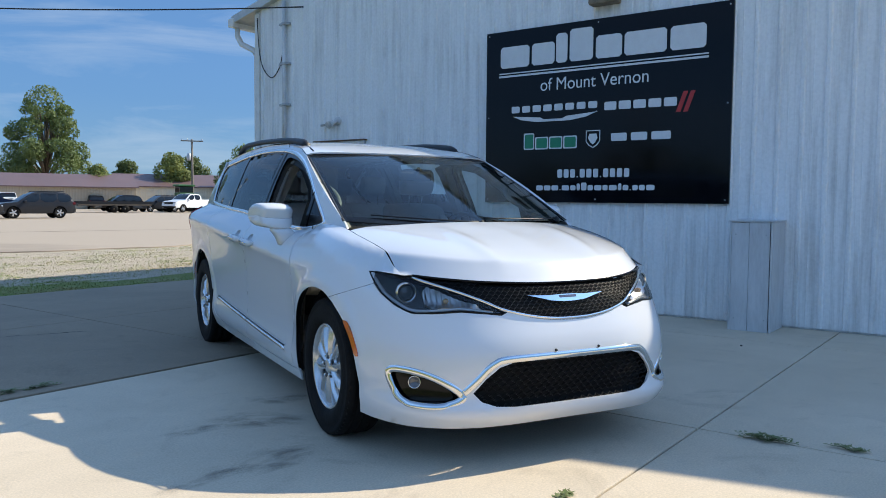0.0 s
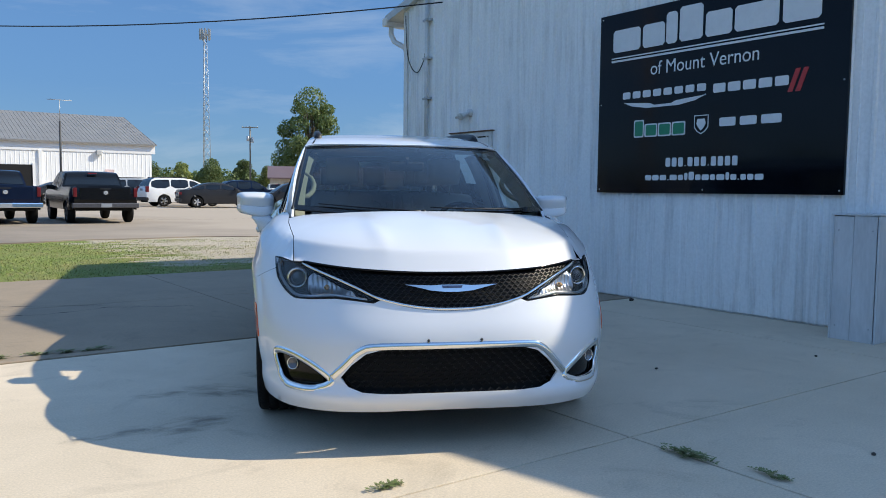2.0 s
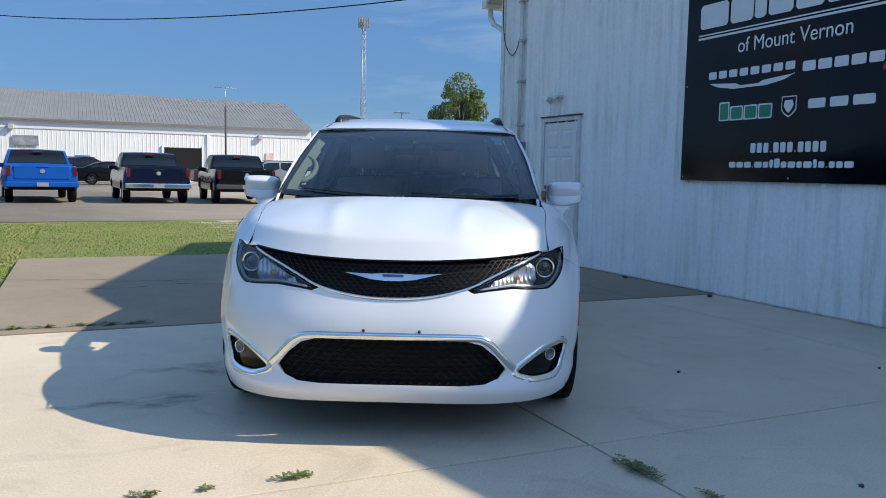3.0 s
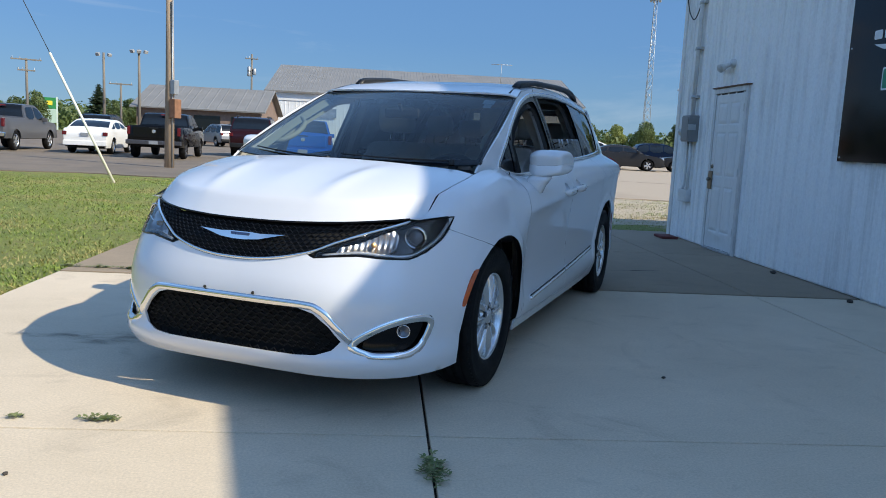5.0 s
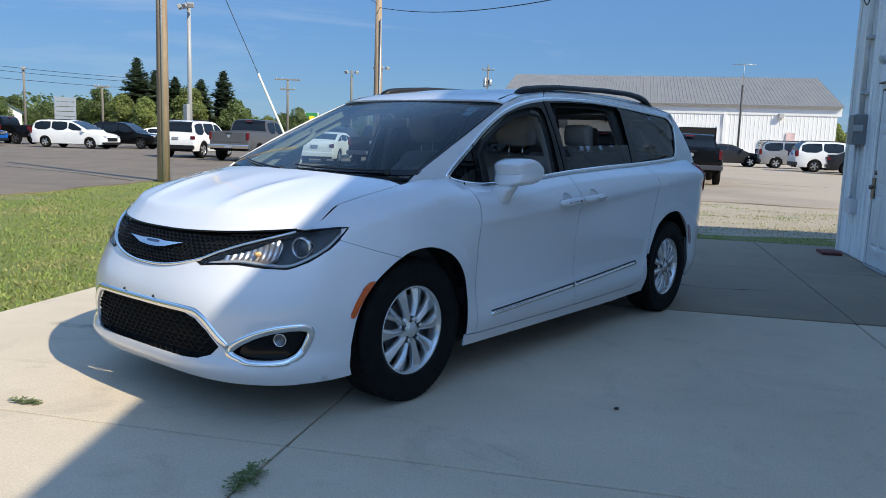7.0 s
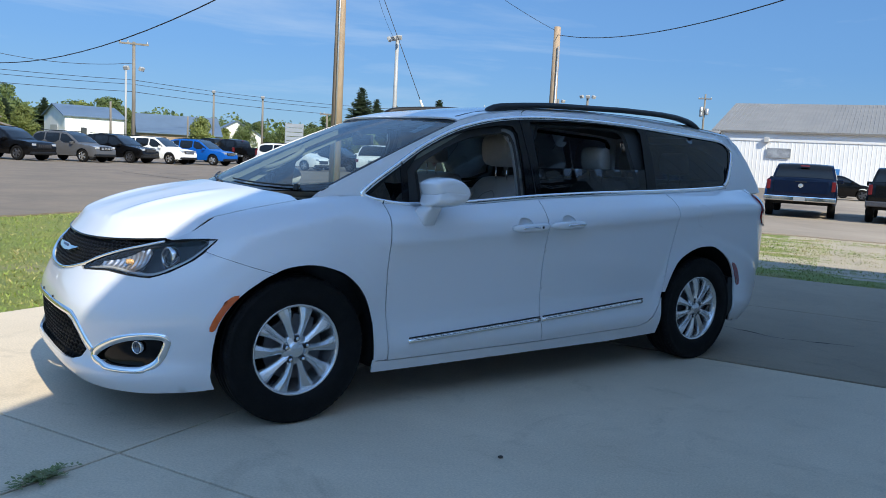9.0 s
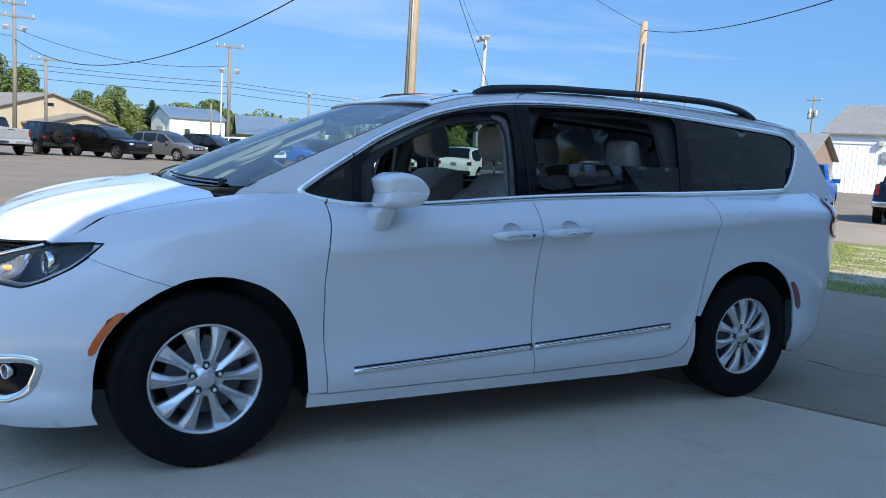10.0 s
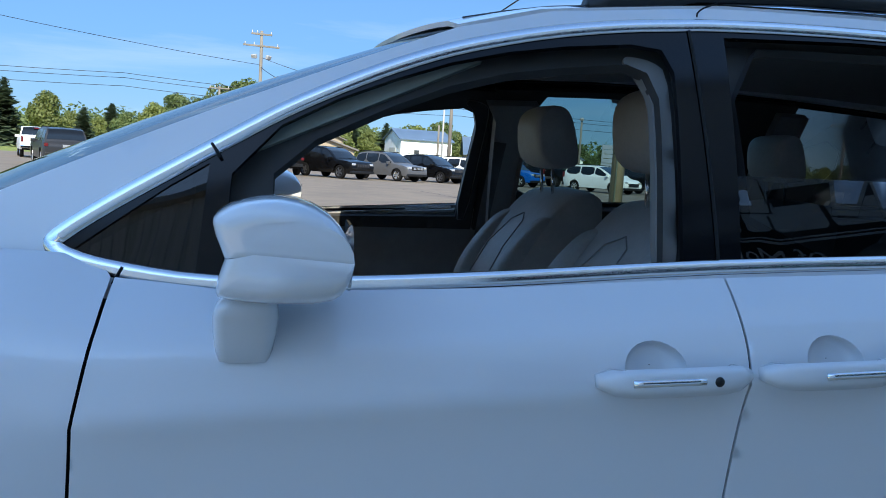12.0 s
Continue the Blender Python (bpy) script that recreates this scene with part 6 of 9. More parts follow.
# length, width, clearance, wheel radius, axle places, top outline of the lower body rear to front, cabin foot and roof
KINDS = {
    "suv": dict(L=4.7, W=1.9, gc=0.34, wr=0.37, ax=(-1.38, 1.38), low=[(-2.33, 0.50), (-2.35, 0.80), (-2.30, 1.06), (1.0, 1.06), (1.25, 1.04), (1.9, 0.98), (2.20, 0.88), (2.32, 0.70), (2.30, 0.45)], cab=[(-2.28, 1.03), (-2.02, 1.58), (-1.6, 1.70), (-0.3, 1.73), (0.25, 1.66), (1.15, 1.04)], posts=(-1.25, -0.2)),
    "big_suv": dict(L=5.0, W=1.98, gc=0.34, wr=0.40, ax=(-1.48, 1.50), low=[(-2.48, 0.50), (-2.50, 0.85), (-2.46, 1.12), (1.1, 1.12), (1.4, 1.10), (2.1, 1.05), (2.40, 0.96), (2.50, 0.72), (2.46, 0.45)], cab=[(-2.44, 1.08), (-2.30, 1.66), (-1.8, 1.78), (-0.3, 1.80), (0.35, 1.72), (1.2, 1.10)], posts=(-1.3, -0.15)),
    "pickup": dict(L=5.85, W=2.05, gc=0.50, wr=0.41, ax=(-1.85, 1.85), low=[(-2.90, 0.62), (-2.92, 1.0), (-2.88, 1.34), (-0.75, 1.34), (-0.7, 1.30), (1.2, 1.28), (1.6, 1.26), (2.5, 1.18), (2.80, 1.05), (2.90, 0.80), (2.88, 0.55)], cab=[(-0.85, 1.26), (-0.72, 1.80), (-0.45, 1.92), (0.35, 1.94), (0.75, 1.86), (1.55, 1.27)], posts=(0.22,)),
    "sedan": dict(L=4.85, W=1.86, gc=0.26, wr=0.335, ax=(-1.42, 1.42), low=[(-2.38, 0.45), (-2.42, 0.75), (-2.36, 1.02), (-1.75, 1.05), (0.9, 0.98), (1.2, 0.95), (1.9, 0.86), (2.25, 0.76), (2.40, 0.58), (2.36, 0.40)], cab=[(-1.95, 1.02), (-1.1, 1.38), (-0.6, 1.46), (0.05, 1.45), (0.4, 1.38), (1.25, 0.94)], posts=(-0.95, -0.05)),
    "minivan": dict(L=5.1, W=1.98, gc=0.28, wr=0.345, ax=(-1.5, 1.55), low=[(-2.50, 0.48), (-2.55, 0.85), (-2.50, 1.10), (1.2, 1.08), (1.45, 1.04), (2.1, 0.93), (2.42, 0.80), (2.52, 0.60), (2.48, 0.40)], cab=[(-2.46, 1.06), (-2.25, 1.60), (-1.9, 1.72), (-0.3, 1.74), (0.4, 1.64), (1.6, 1.02)], posts=(-1.1, 0.05)),
    "boxy": dict(L=4.3, W=1.88, gc=0.42, wr=0.41, ax=(-1.22, 1.30), low=[(-1.95, 0.60), (-1.98, 0.9), (-1.96, 1.12), (0.65, 1.12), (0.75, 1.10), (1.7, 1.06), (1.82, 0.98), (1.85, 0.62), (1.9, 0.58), (1.9, 0.48)], cab=[(-1.95, 1.10), (-1.90, 1.74), (-1.8, 1.82), (0.1, 1.84), (0.25, 1.80), (0.78, 1.11)], posts=(-0.95, -0.1)),
}


def parked(kind, colour, name, label, x, y, heading, rear_plate=True, group="", size=1.0):
    """A parked vehicle with body, cabin, panes, lamps and wheels; forward is local +y."""
    k = KINDS[kind]
    a, b = (BLD.inverted() @ Vector((x, y, 0)))[:2]
    z0 = land(a, b) + (0.016 if kind else 0)
    root = thing(name, label, "car" if kind in ("sedan",) else {"pickup": "pickup truck", "minivan": "minivan"}.get(kind, "suv"), pose(x, y, z0, 0, 0, heading - 90), group)
    pm = PAINT[colour]
    hw, gc, wr = k["W"] / 2, k["gc"], k["wr"]
    low = k["low"]
    yr, yf = low[0][0], low[-1][0]

    def hx(yy, z):
        e = max(0, abs(yy) - (k["L"] / 2 - 0.5)) / 0.5
        return hw - 0.05 * ((z - 0.75) / 0.5) ** 2 - 0.10 * e * e

    top = resample(low, 0.22, False)
    bottom = [(yf - 0.05, gc)]
    for ax in reversed(k["ax"]):
        r = wr + 0.065
        t0 = math.asin(max(min((gc - wr) / r, 0.9), -0.9))
        bottom += [(ax + r * math.cos(t), wr + r * math.sin(t)) for t in np.linspace(t0, math.pi - t0, 12)]
    bottom += [(yr + 0.05, gc)]
    outline = top + bottom
    bm = patch(outline, lambda yy, z: Vector((hx(yy, z), yy, z)), 0.16, lip=0.04, keep=True, out=(0, 0, 0.8))
    bm2 = mirrored(bm)
    me = bpy.data.meshes.new("t")
    bm2.to_mesh(me)
    bm2.free()
    bm.from_mesh(me)
    bpy.data.meshes.remove(me)
    skip = (lambda p, q: kind == "pickup" and p[1] > 1.33 and q[1] > 1.33)
    rows = []
    for yy, z in top:
        e = max(0, abs(yy) - (k["L"] / 2 - 0.35)) / 0.35
        w = hx(yy, z)
        rows.append([bm.verts.new((w * u, yy - math.copysign(0.10 * u ** 4 * 0, yy), z + 0.035 * (1 - u * u) * (1 if z > 0.9 else 0))) for u in (-1, -0.9, -0.5, 0, 0.5, 0.9, 1)])
    for p, q, r0, r1 in zip(top, top[1:], rows, rows[1:]):
        if skip(p, q):
            for sl in ((0, 1), (5, 6)):
                bm.faces.new((r0[sl[0]], r0[sl[1]], r1[sl[1]], r1[sl[0]]))
            continue
        for j in range(6):
            bm.faces.new((r0[j], r0[j + 1], r1[j + 1], r1[j]))
    if kind == "pickup":
        box_bm(bm, -hw + 0.12, hw - 0.12, -2.82, -0.75, 0.80, 0.86)
        for sx in (-1, 1):
            box_bm(bm, sx * (hw - 0.13) - 0.03, sx * (hw - 0.13) + 0.03, -2.82, -0.75, 0.80, 1.335)
        box_bm(bm, -hw + 0.10, hw - 0.10, -2.86, -2.80, 0.80, 1.335)
    bmesh.ops.recalc_face_normals(bm, faces=bm.faces)
    part("body", bm, pm, root)
    # cabin
    cab = k["cab"]
    zb, zt = cab[0][1], max(p[1] for p in cab)

    def cx(yy, z):
        return hw - 0.04 - 0.17 * max(0, (z - zb) / (zt - zb)) ** 1.2 - 0.05 * max(0, abs(yy - (cab[0][0] + cab[-1][0]) / 2) / (cab[-1][0] - cab[0][0]) * 2 - 0.6)

    ctop = resample(rounded(cab, 1, False), 0.14, False)
    bm = patch(ctop, lambda yy, z: Vector((cx(yy, z), yy, z)), 0.16, lip=0, keep=True, out=(0, 0, 1))
    bm2 = mirrored(bm)
    me = bpy.data.meshes.new("t")
    bm2.to_mesh(me)
    bm2.free()
    bm.from_mesh(me)
    bpy.data.meshes.remove(me)
    rows = []
    for yy, z in ctop:
        w = cx(yy, z)
        rows.append([bm.verts.new((w * u, yy, z + 0.03 * (1 - u * u))) for u in (-1, -0.92, -0.5, 0, 0.5, 0.92, 1)])
    for r0, r1 in zip(rows, rows[1:]):
        for j in range(6):
            bm.faces.new((r0[j], r0[j + 1], r1[j + 1], r1[j]))
    bmesh.ops.recalc_face_normals(bm, faces=bm.faces)
    part("cabin", bm, pm, root)
    # side panes, shrunk from the cabin's outline and split at the posts
    cyy = np.array([p[0] for p in cab])
    czz = np.array([p[1] for p in cab])
    edge = lambda yy: float(np.interp(yy, cyy, czz))
    cuts = [cab[0][0] + 0.22, *[c for p in k["posts"] for c in (p - 0.04, p + 0.04)], cab[-1][0] - 0.30]
    for j in range(0, len(cuts), 2):
        y0, y1 = cuts[j], cuts[j + 1]
        ys = np.linspace(y0, y1, 9)
        up = [(yy, max(edge(yy) - 0.10, zb + 0.06)) for yy in ys]
        poly = [(y1, zb + 0.05), (y0, zb + 0.05)] + up
        bm = patch(rounded(poly, 1), lambda yy, z: Vector((cx(yy, z) + 0.006, yy, z)), 0.2, lip=0.01, out=(0, 0, 1))
        b2 = mirrored(bm)
        part("window", bm, CAR_GLASS, root)
        part("window", b2, CAR_GLASS, root)
    for nm, sec, off in (("windscreen", ctop[::-1], 1), ("rear_window", ctop, -1)):
        run = []
        for yy, z in sec:
            run.append((yy, z))
            if z > zt - 0.10:
                break
        run = [p for p in run if p[1] > zb + 0.07]
        if len(run) < 2:
            run = [sec[1], sec[2]]
        bm = bmesh.new()
        rows = []
        for yy, z in run:
            w = cx(yy, z) - 0.07
            rows.append([bm.verts.new((w * u, yy + off * 0.012, z + 0.03 * (1 - u * u) + 0.008)) for u in (-1, -0.5, 0, 0.5, 1)])
        for r0, r1 in zip(rows, rows[1:]):
            for j in range(4):
                bm.faces.new((r0[j], r0[j + 1], r1[j + 1], r1[j]))
        bmesh.ops.recalc_face_normals(bm, faces=bm.faces)
        part(nm, bm, CAR_GLASS, root)
    # wheels
    for ax in k["ax"]:
        for sx in (-1, 1):
            bm = bmesh.new()
            lathe(bm, [(0.02, -0.22), (wr * 0.9, -0.22), (wr, -0.19), (wr, -0.03), (wr * 0.93, 0.0), (wr * 0.66, 0.0), (wr * 0.64, -0.03)], (0, 0, 0), 24)
            bmesh.ops.recalc_face_normals(bm, faces=bm.faces)
            tyre = part("wheel", bm, RUBBER, root)
            bm = bmesh.new()
            lathe(bm, [(wr * 0.65, -0.02), (wr * 0.62, -0.004), (wr * 0.58, -0.03)], (0, 0, 0), 24)
            for s_ in range(5):
                m_ = Matrix.Rotation(2 * math.pi * s_ / 5, 4, "X")
                box_bm(bm, -0.03, -0.008, -0.045, 0.045, 0.0, wr * 0.61, 0.008, m_)
            bmesh.ops.recalc_face_normals(bm, faces=bm.faces)
            part("rim", bm, ALLOY if colour not in ("black", "maroon") else MATS["brake_grey"], tyre, smooth=False)
            bm = bmesh.new()
            lathe(bm, [(0.01, -0.06), (wr * 0.62, -0.06)], (0, 0, 0), 16)
            part("brake", bm, DARK, tyre)
            tyre.matrix_local = pose(sx * (hw - 0.03), ax, wr, 17 * ax, 0, 0 if sx > 0 else 180)
    bm = bmesh.new()
    box_bm(bm, -hw + 0.22, hw - 0.22, yr + 0.15, yf - 0.15, gc - 0.03, gc + 0.35)
    part("underbody", bm, DARK, root, smooth=False)
    # lamps, bumpers, grille, plate
    zl = {"pickup": 1.14, "sedan": 0.84, "minivan": 1.05, "boxy": 0.98}.get(kind, 0.98)
    hl = 0.34 if kind in ("pickup", "minivan") else 0.16
    ry = min(p[0] for p in low)
    for sx in (-1, 1):
        lw = 0.055 if kind == "pickup" else 0.085
        box("tail_lamp", sx * (hw - 0.13) - lw, sx * (hw - 0.13) + lw, ry - 0.02, ry + 0.16, zl - hl / 2, zl + hl / 2, TAIL_RED, root, "", 0.02)
        fy = max(p[0] for p in low)
        zf = {"pickup": 1.02, "sedan": 0.68, "minivan": 0.74, "boxy": 0.86}.get(kind, 0.86)
        box("headlight", sx * (hw - 0.26) - 0.16, sx * (hw - 0.26) + 0.14, fy - 0.30, fy - 0.02 + (0.02 if kind == "boxy" else -0.02), zf - 0.06, zf + 0.08, HEADLAMP, root, "", 0.03)
    fy = max(p[0] for p in low)
    zf = {"pickup": 0.98, "sedan": 0.58, "minivan": 0.62, "boxy": 0.84}.get(kind, 0.82)
    box("grille", -hw * 0.55, hw * 0.55, fy - 0.12, fy + 0.012, zf - 0.12, zf + 0.10, TRIM_BLACK, root, "", 0.02)
    if kind in ("suv", "boxy", "big_suv"):
        for j in range(7):
            u = (j - 3) * hw * 0.14
            box("grille_slot", u - 0.035, u + 0.035, fy - 0.02, fy + 0.02, zf - 0.07, zf + 0.07, ALLOY_DARK if colour == "black" else ALLOY, root, "", 0.008)
    box("front_bumper", -hw * 0.93, hw * 0.93, fy - 0.22, fy + 0.02, gc + 0.02, gc + 0.16, TRIM_BLACK, root, "", 0.03)
    if kind == "pickup":
        box("rear_bumper", -hw * 0.97, hw * 0.97, ry - 0.10, ry + 0.08, 0.58, 0.76, (pm if colour == "blue" else CHROME) if colour != "black" else ALLOY_DARK, root, "chrome rear bumper" if colour != "black" else "dark rear bumper", 0.03)
        box("tailgate_panel", -hw + 0.27, hw - 0.27, ry - 0.012, ry + 0.03, 0.86, 1.32, pm, root, "", 0.02)
        bm = bmesh.new()
        lathe(bm, [(0.001, -0.03), (0.075, -0.028), (0.085, -0.015)], (0, ry - 0.0, 1.13), 6, "y")
        part("badge", bm, ALLOY, root, "plain bright badge", False)
        box("tailgate_handle", -0.16, 0.16, ry - 0.02, ry + 0.02, 1.25, 1.29, TRIM_BLACK, root)
        for sx in (-1, 1):
            box("brake_light", -0.14, 0.14, -0.80, -0.72, 1.84, 1.88, RED_LENS, root) if sx > 0 else None
        box("plate", -0.16, 0.16, ry - 0.115, ry - 0.095, 0.60, 0.74, PLATE, root, "pale blank plate")
    else:
        box("rear_bumper", -hw * 0.93, hw * 0.93, ry - 0.03, ry + 0.14, gc + 0.08, gc + 0.28, TRIM_BLACK if kind != "sedan" else pm, root, "", 0.03)
        box("plate", -0.16, 0.16, ry - 0.03, ry + 0.02, zl - 0.10, zl + 0.03, PLATE, root, "pale blank plate")
    for sx in (-1, 1):
        ym = cab[-1][0] - 0.45
        box("side_mirror", sx * (hw + 0.02) - 0.12, sx * (hw + 0.02) + 0.12, ym - 0.06, ym + 0.08, zb - 0.02, zb + 0.15, pm, root, "", 0.03)
        if kind in ("suv", "big_suv", "minivan"):
            rx = cx(-0.7, zt) - 0.10
            box("roof_rail", sx * rx - 0.02, sx * rx + 0.02, cab[1][0] + 0.3, 0.1, zt + 0.0, zt + 0.05, TRIM_BLACK, root, "", 0.01)
    root.scale = (size, size, 0.955 if kind == "pickup" and size > 1.05 else size)
    if kind == "boxy":
        bm = bmesh.new()
        lathe(bm, [(0.05, -0.23), (0.36, -0.23), (0.39, -0.19), (0.39, -0.06), (0.30, -0.02)], (-0.05, ry, 1.05), 24, "y")
        bmesh.ops.recalc_face_normals(bm, faces=bm.faces)
        part("spare_wheel", bm, RUBBER, root)
    return root


GR = "cars parked on the lot"
parked("pickup", "blue", "pickup_truck", "bright blue pickup truck parked with its tailgate to the lawn", -15.34, 23.29, 121, group=GR, size=1.12)
parked("pickup", "navy", "pickup_truck", "dark navy pickup truck with a chrome rear bumper", -11.83, 24.92, 118, group=GR, size=1.12)
parked("pickup", "black", "pickup_truck", "shiny black pickup truck parked on the asphalt", -8.73, 26.05, 114, group=GR, size=1.1)
parked("big_suv", "maroon", "suv", "dark maroon seven-seat suv seen from behind", -22.2, 29.9, 119, group=GR, size=1.10)
parked("pickup", "black", "pickup_truck", "black pickup truck with chrome bumper near a pole", -21.6, 22.5, 120, group=GR, size=1.06)
parked("sedan", "white", "sedan", "white four-door sedan parked on the asphalt", -25.1, 22.2, 119.6, group=GR, size=1.0)
parked("pickup", "grey", "pickup_truck", "metallic grey pickup truck with a dark bed", -28.15, 20.1, 118, group=GR, size=1.00)
parked("big_suv", "white", "suv", "white suv with dark windows behind a wooden pole", -32.0, 19.5, 120, group=GR, size=1.00)
parked("big_suv", "black", "suv", "black suv standing behind a white sedan", -33.5, 31.0, 121, group=GR, size=1.00)
parked("minivan", "silver", "minivan", "silver minivan parked before the white barn", -12.6, 56.4, 25.6, group=GR, size=1.11)
parked("minivan", "white", "minivan", "white minivan parked beside a silver one", -8.8, 51.2, 28, group=GR, size=1.11)
parked("sedan", "charcoal", "sedan", "dark grey sedan parked side-on across the lot", -6.1, 48.4, 16, group=GR, size=1.11)
parked("suv", "navy", "suv", "dark blue suv behind a grey sedan", -4.9, 62.3, 20, group=GR, size=1.11)
parked("suv", "charcoal", "suv", "dark grey suv with silver roof rails", -1.7, 51.2, 193, group=GR, size=0.97)
parked("pickup", "white", "pickup_truck", "white pickup truck far across the lot", -3.8, 93.0, 100, group=GR, size=0.95)
parked("suv", "black", "suv", "black suv far off before a tan shed", 6.7, 83.6, 195, group=GR, size=0.95)
parked("suv", "charcoal", "suv", "dark suv parked before a tan shed", 9.9, 78.8, 200, group=GR, size=0.95)
parked("pickup", "white", "pickup_truck", "white pickup truck facing the lawn", 12.5, 76.5, 215, group=GR, size=0.95)
parked("suv", "black", "suv", "dark suv far across the lot", 5.1, 97.7, 100, group=GR, size=0.95)
parked("sedan", "black", "sedan", "black sedan parked by the barn wall", -23.9, 49.9, 28, group=GR, size=1.11)
parked("suv", "maroon", "suv", "dark red suv by the barn wall", -27.7, 54.7, 28, group=GR, size=1.11)
parked("sedan", "charcoal", "sedan", "grey sedan near a blue barn door", -17.4, 55.2, 28, group=GR, size=1.11)
parked("suv", "silver", "suv", "pale suv standing before a brick shop", -37.8, 47.5, 150, group=GR, size=1.01)
parked("minivan", "white", "minivan", "white minivan with black wheels across the lot", -46.7, 20.4, 30, group=GR, size=1.00)
parked("suv", "black", "suv", "black suv beside a white minivan", -47.6, 24.4, 34, group=GR, size=1.00)
parked("sedan", "white", "sedan", "white sedan facing the road", -48.8, 28.0, 36, group=GR, size=1.00)
parked("sedan", "charcoal", "sedan", "dark sedan beside a white one", -50.3, 31.0, 36, group=GR, size=1.00)
parked("pickup", "black", "pickup_truck", "dark pickup truck at the end of the row", -57.5, 20.3, 210, group=GR, size=1.00)
parked("big_suv", "black", "suv", "black suv with chrome grille in a row", -45.89, 2.74, 40, group=GR, size=1.00)
parked("suv", "grey", "suv", "metallic grey suv with a slotted grille", -47.21, 6.37, 40, group=GR, size=1.00)
parked("suv", "black", "suv", "black suv with a slotted grille", -49.34, 9.52, 40, group=GR, size=1.00)
parked("suv", "white", "suv", "white suv with a slotted grille", -50.18, 12.24, 40, group=GR, size=1.00)
parked("suv", "blue", "suv", "blue suv with black trim", -51.11, 15.46, 40, group=GR, size=1.00)
parked("pickup", "black", "pickup_truck", "dark open pickup behind a blue suv", -58.5, 19.0, 205, group=GR, size=1.00)
parked("boxy", "black", "suv", "boxy black suv with a spare wheel", -46.83, -0.62, 203, group=GR, size=1.00)
parked("pickup", "silver", "pickup_truck", "silver pickup truck beside a boxy suv", -43.6, -3.4, 205, group=GR, size=1.00)
parked("suv", "charcoal", "suv", "dark grey suv seen from behind", -43.6, -6.3, 203, group=GR, size=1.00)
parked("suv", "black", "suv", "black suv parked nose to the trees", -41.8, -8.4, 204, group=GR, size=1.00)
parked("big_suv", "charcoal", "suv", "dark suv with wide tail lamps", -40.3, -11.2, 202, group=GR, size=1.00)
parked("pickup", "white", "pickup_truck", "white pickup truck on the lot's edge", -54.0, -15.9, 198, group=GR, size=1.00)
parked("suv", "grey", "suv", "grey suv parked near the lot's edge", -52.0, -10.8, 205, group=GR, size=1.00)
parked("suv", "black", "suv", "black suv parked beyond a grey one", -55.0, -6.0, 205, group=GR, size=1.00)

# ---- far buildings ----
def ribbed_wall(bm, x0, x1, y, z0, z1, pitch=0.32, proud=0.014):
    """A metal wall along x with upright ribs, its face towards -y."""
    n = max(1, int(abs(x1 - x0) / pitch))
    prev = None
    for j in range(n + 1):
        for dx, d in ((0.0, 0), (0.36, 0), (0.42, proud), (0.56, proud), (0.62, 0)):
            xx = x0 + (x1 - x0) * (j + dx) / n
            if j == n and dx > 0:
                break
            cur = (bm.verts.new((xx, y - d, z0)), bm.verts.new((xx, y - d, z1)))
            if prev:
                bm.faces.new((prev[0], cur[0], cur[1], prev[1]))
            prev = cur


def gable_house(name, label, m, L, W, eave, ridge, wall_mat, roof_mat, over=0.35, ribs=True, roof_ribs=0.0):
    """A house with its long side along local x, front at y = 0, ridge over y = W / 2."""
    root = thing(name, label, "building", m)
    bm = bmesh.new()
    if ribs:
        ribbed_wall(bm, 0, L, 0, -0.3, eave)
    else:
        box_bm(bm, 0, L, 0, 0.2, -0.3, eave)
    pts = [(0.02, -0.3), (W, -0.3), (W, eave), (W / 2, ridge), (0.02, eave)]
    a = [bm.verts.new((0, *p)) for p in pts]
    b = [bm.verts.new((L, *p)) for p in pts]
    bm.faces.new(a)
    bm.faces.new(b[::-1])
    bm.faces.new((a[1], a[2], b[2], b[1]))
    bm.faces.new((a[0], b[0], b[4], a[4]))
    part("wall", bm, wall_mat, root, smooth=False)
    for sgn in (0, 1):
        bm = bmesh.new()
        y0 = -over if sgn == 0 else W + over
        z0 = eave - over * (ridge - eave) / (W / 2)
        n = max(1, int(L / roof_ribs)) if roof_ribs else 1
        prev = None
        for j in range(n + 1):
            for dx, d in (((0.0, 0), (0.80, 0), (0.85, 0.02), (0.95, 0.02)) if roof_ribs else ((0.0, 0),)):
                if j == n and dx > 0:
                    break
                xx = -over + (L + 2 * over) * (j + dx) / n
                cur = (bm.verts.new((xx, y0, z0 + d)), bm.verts.new((xx, W / 2, ridge + d)))
                if prev:
                    bm.faces.new((prev[0], cur[0], cur[1], prev[1]))
                prev = cur
        o = [(-over, y0, z0 - 0.12), (L + over, y0, z0 - 0.12), (L + over, W / 2, ridge - 0.12), (-over, W / 2, ridge - 0.12)]
        vs = [bm.verts.new(p) for p in o]
        bm.faces.new(vs)
        tp = [bm.verts.new((p[0], p[1], p[2] + 0.119)) for p in o]
        for j in range(4):
            bm.faces.new((vs[j], vs[(j + 1) % 4], tp[(j + 1) % 4], tp[j]))
        part("roof", bm, roof_mat, root, smooth=False)
    return root


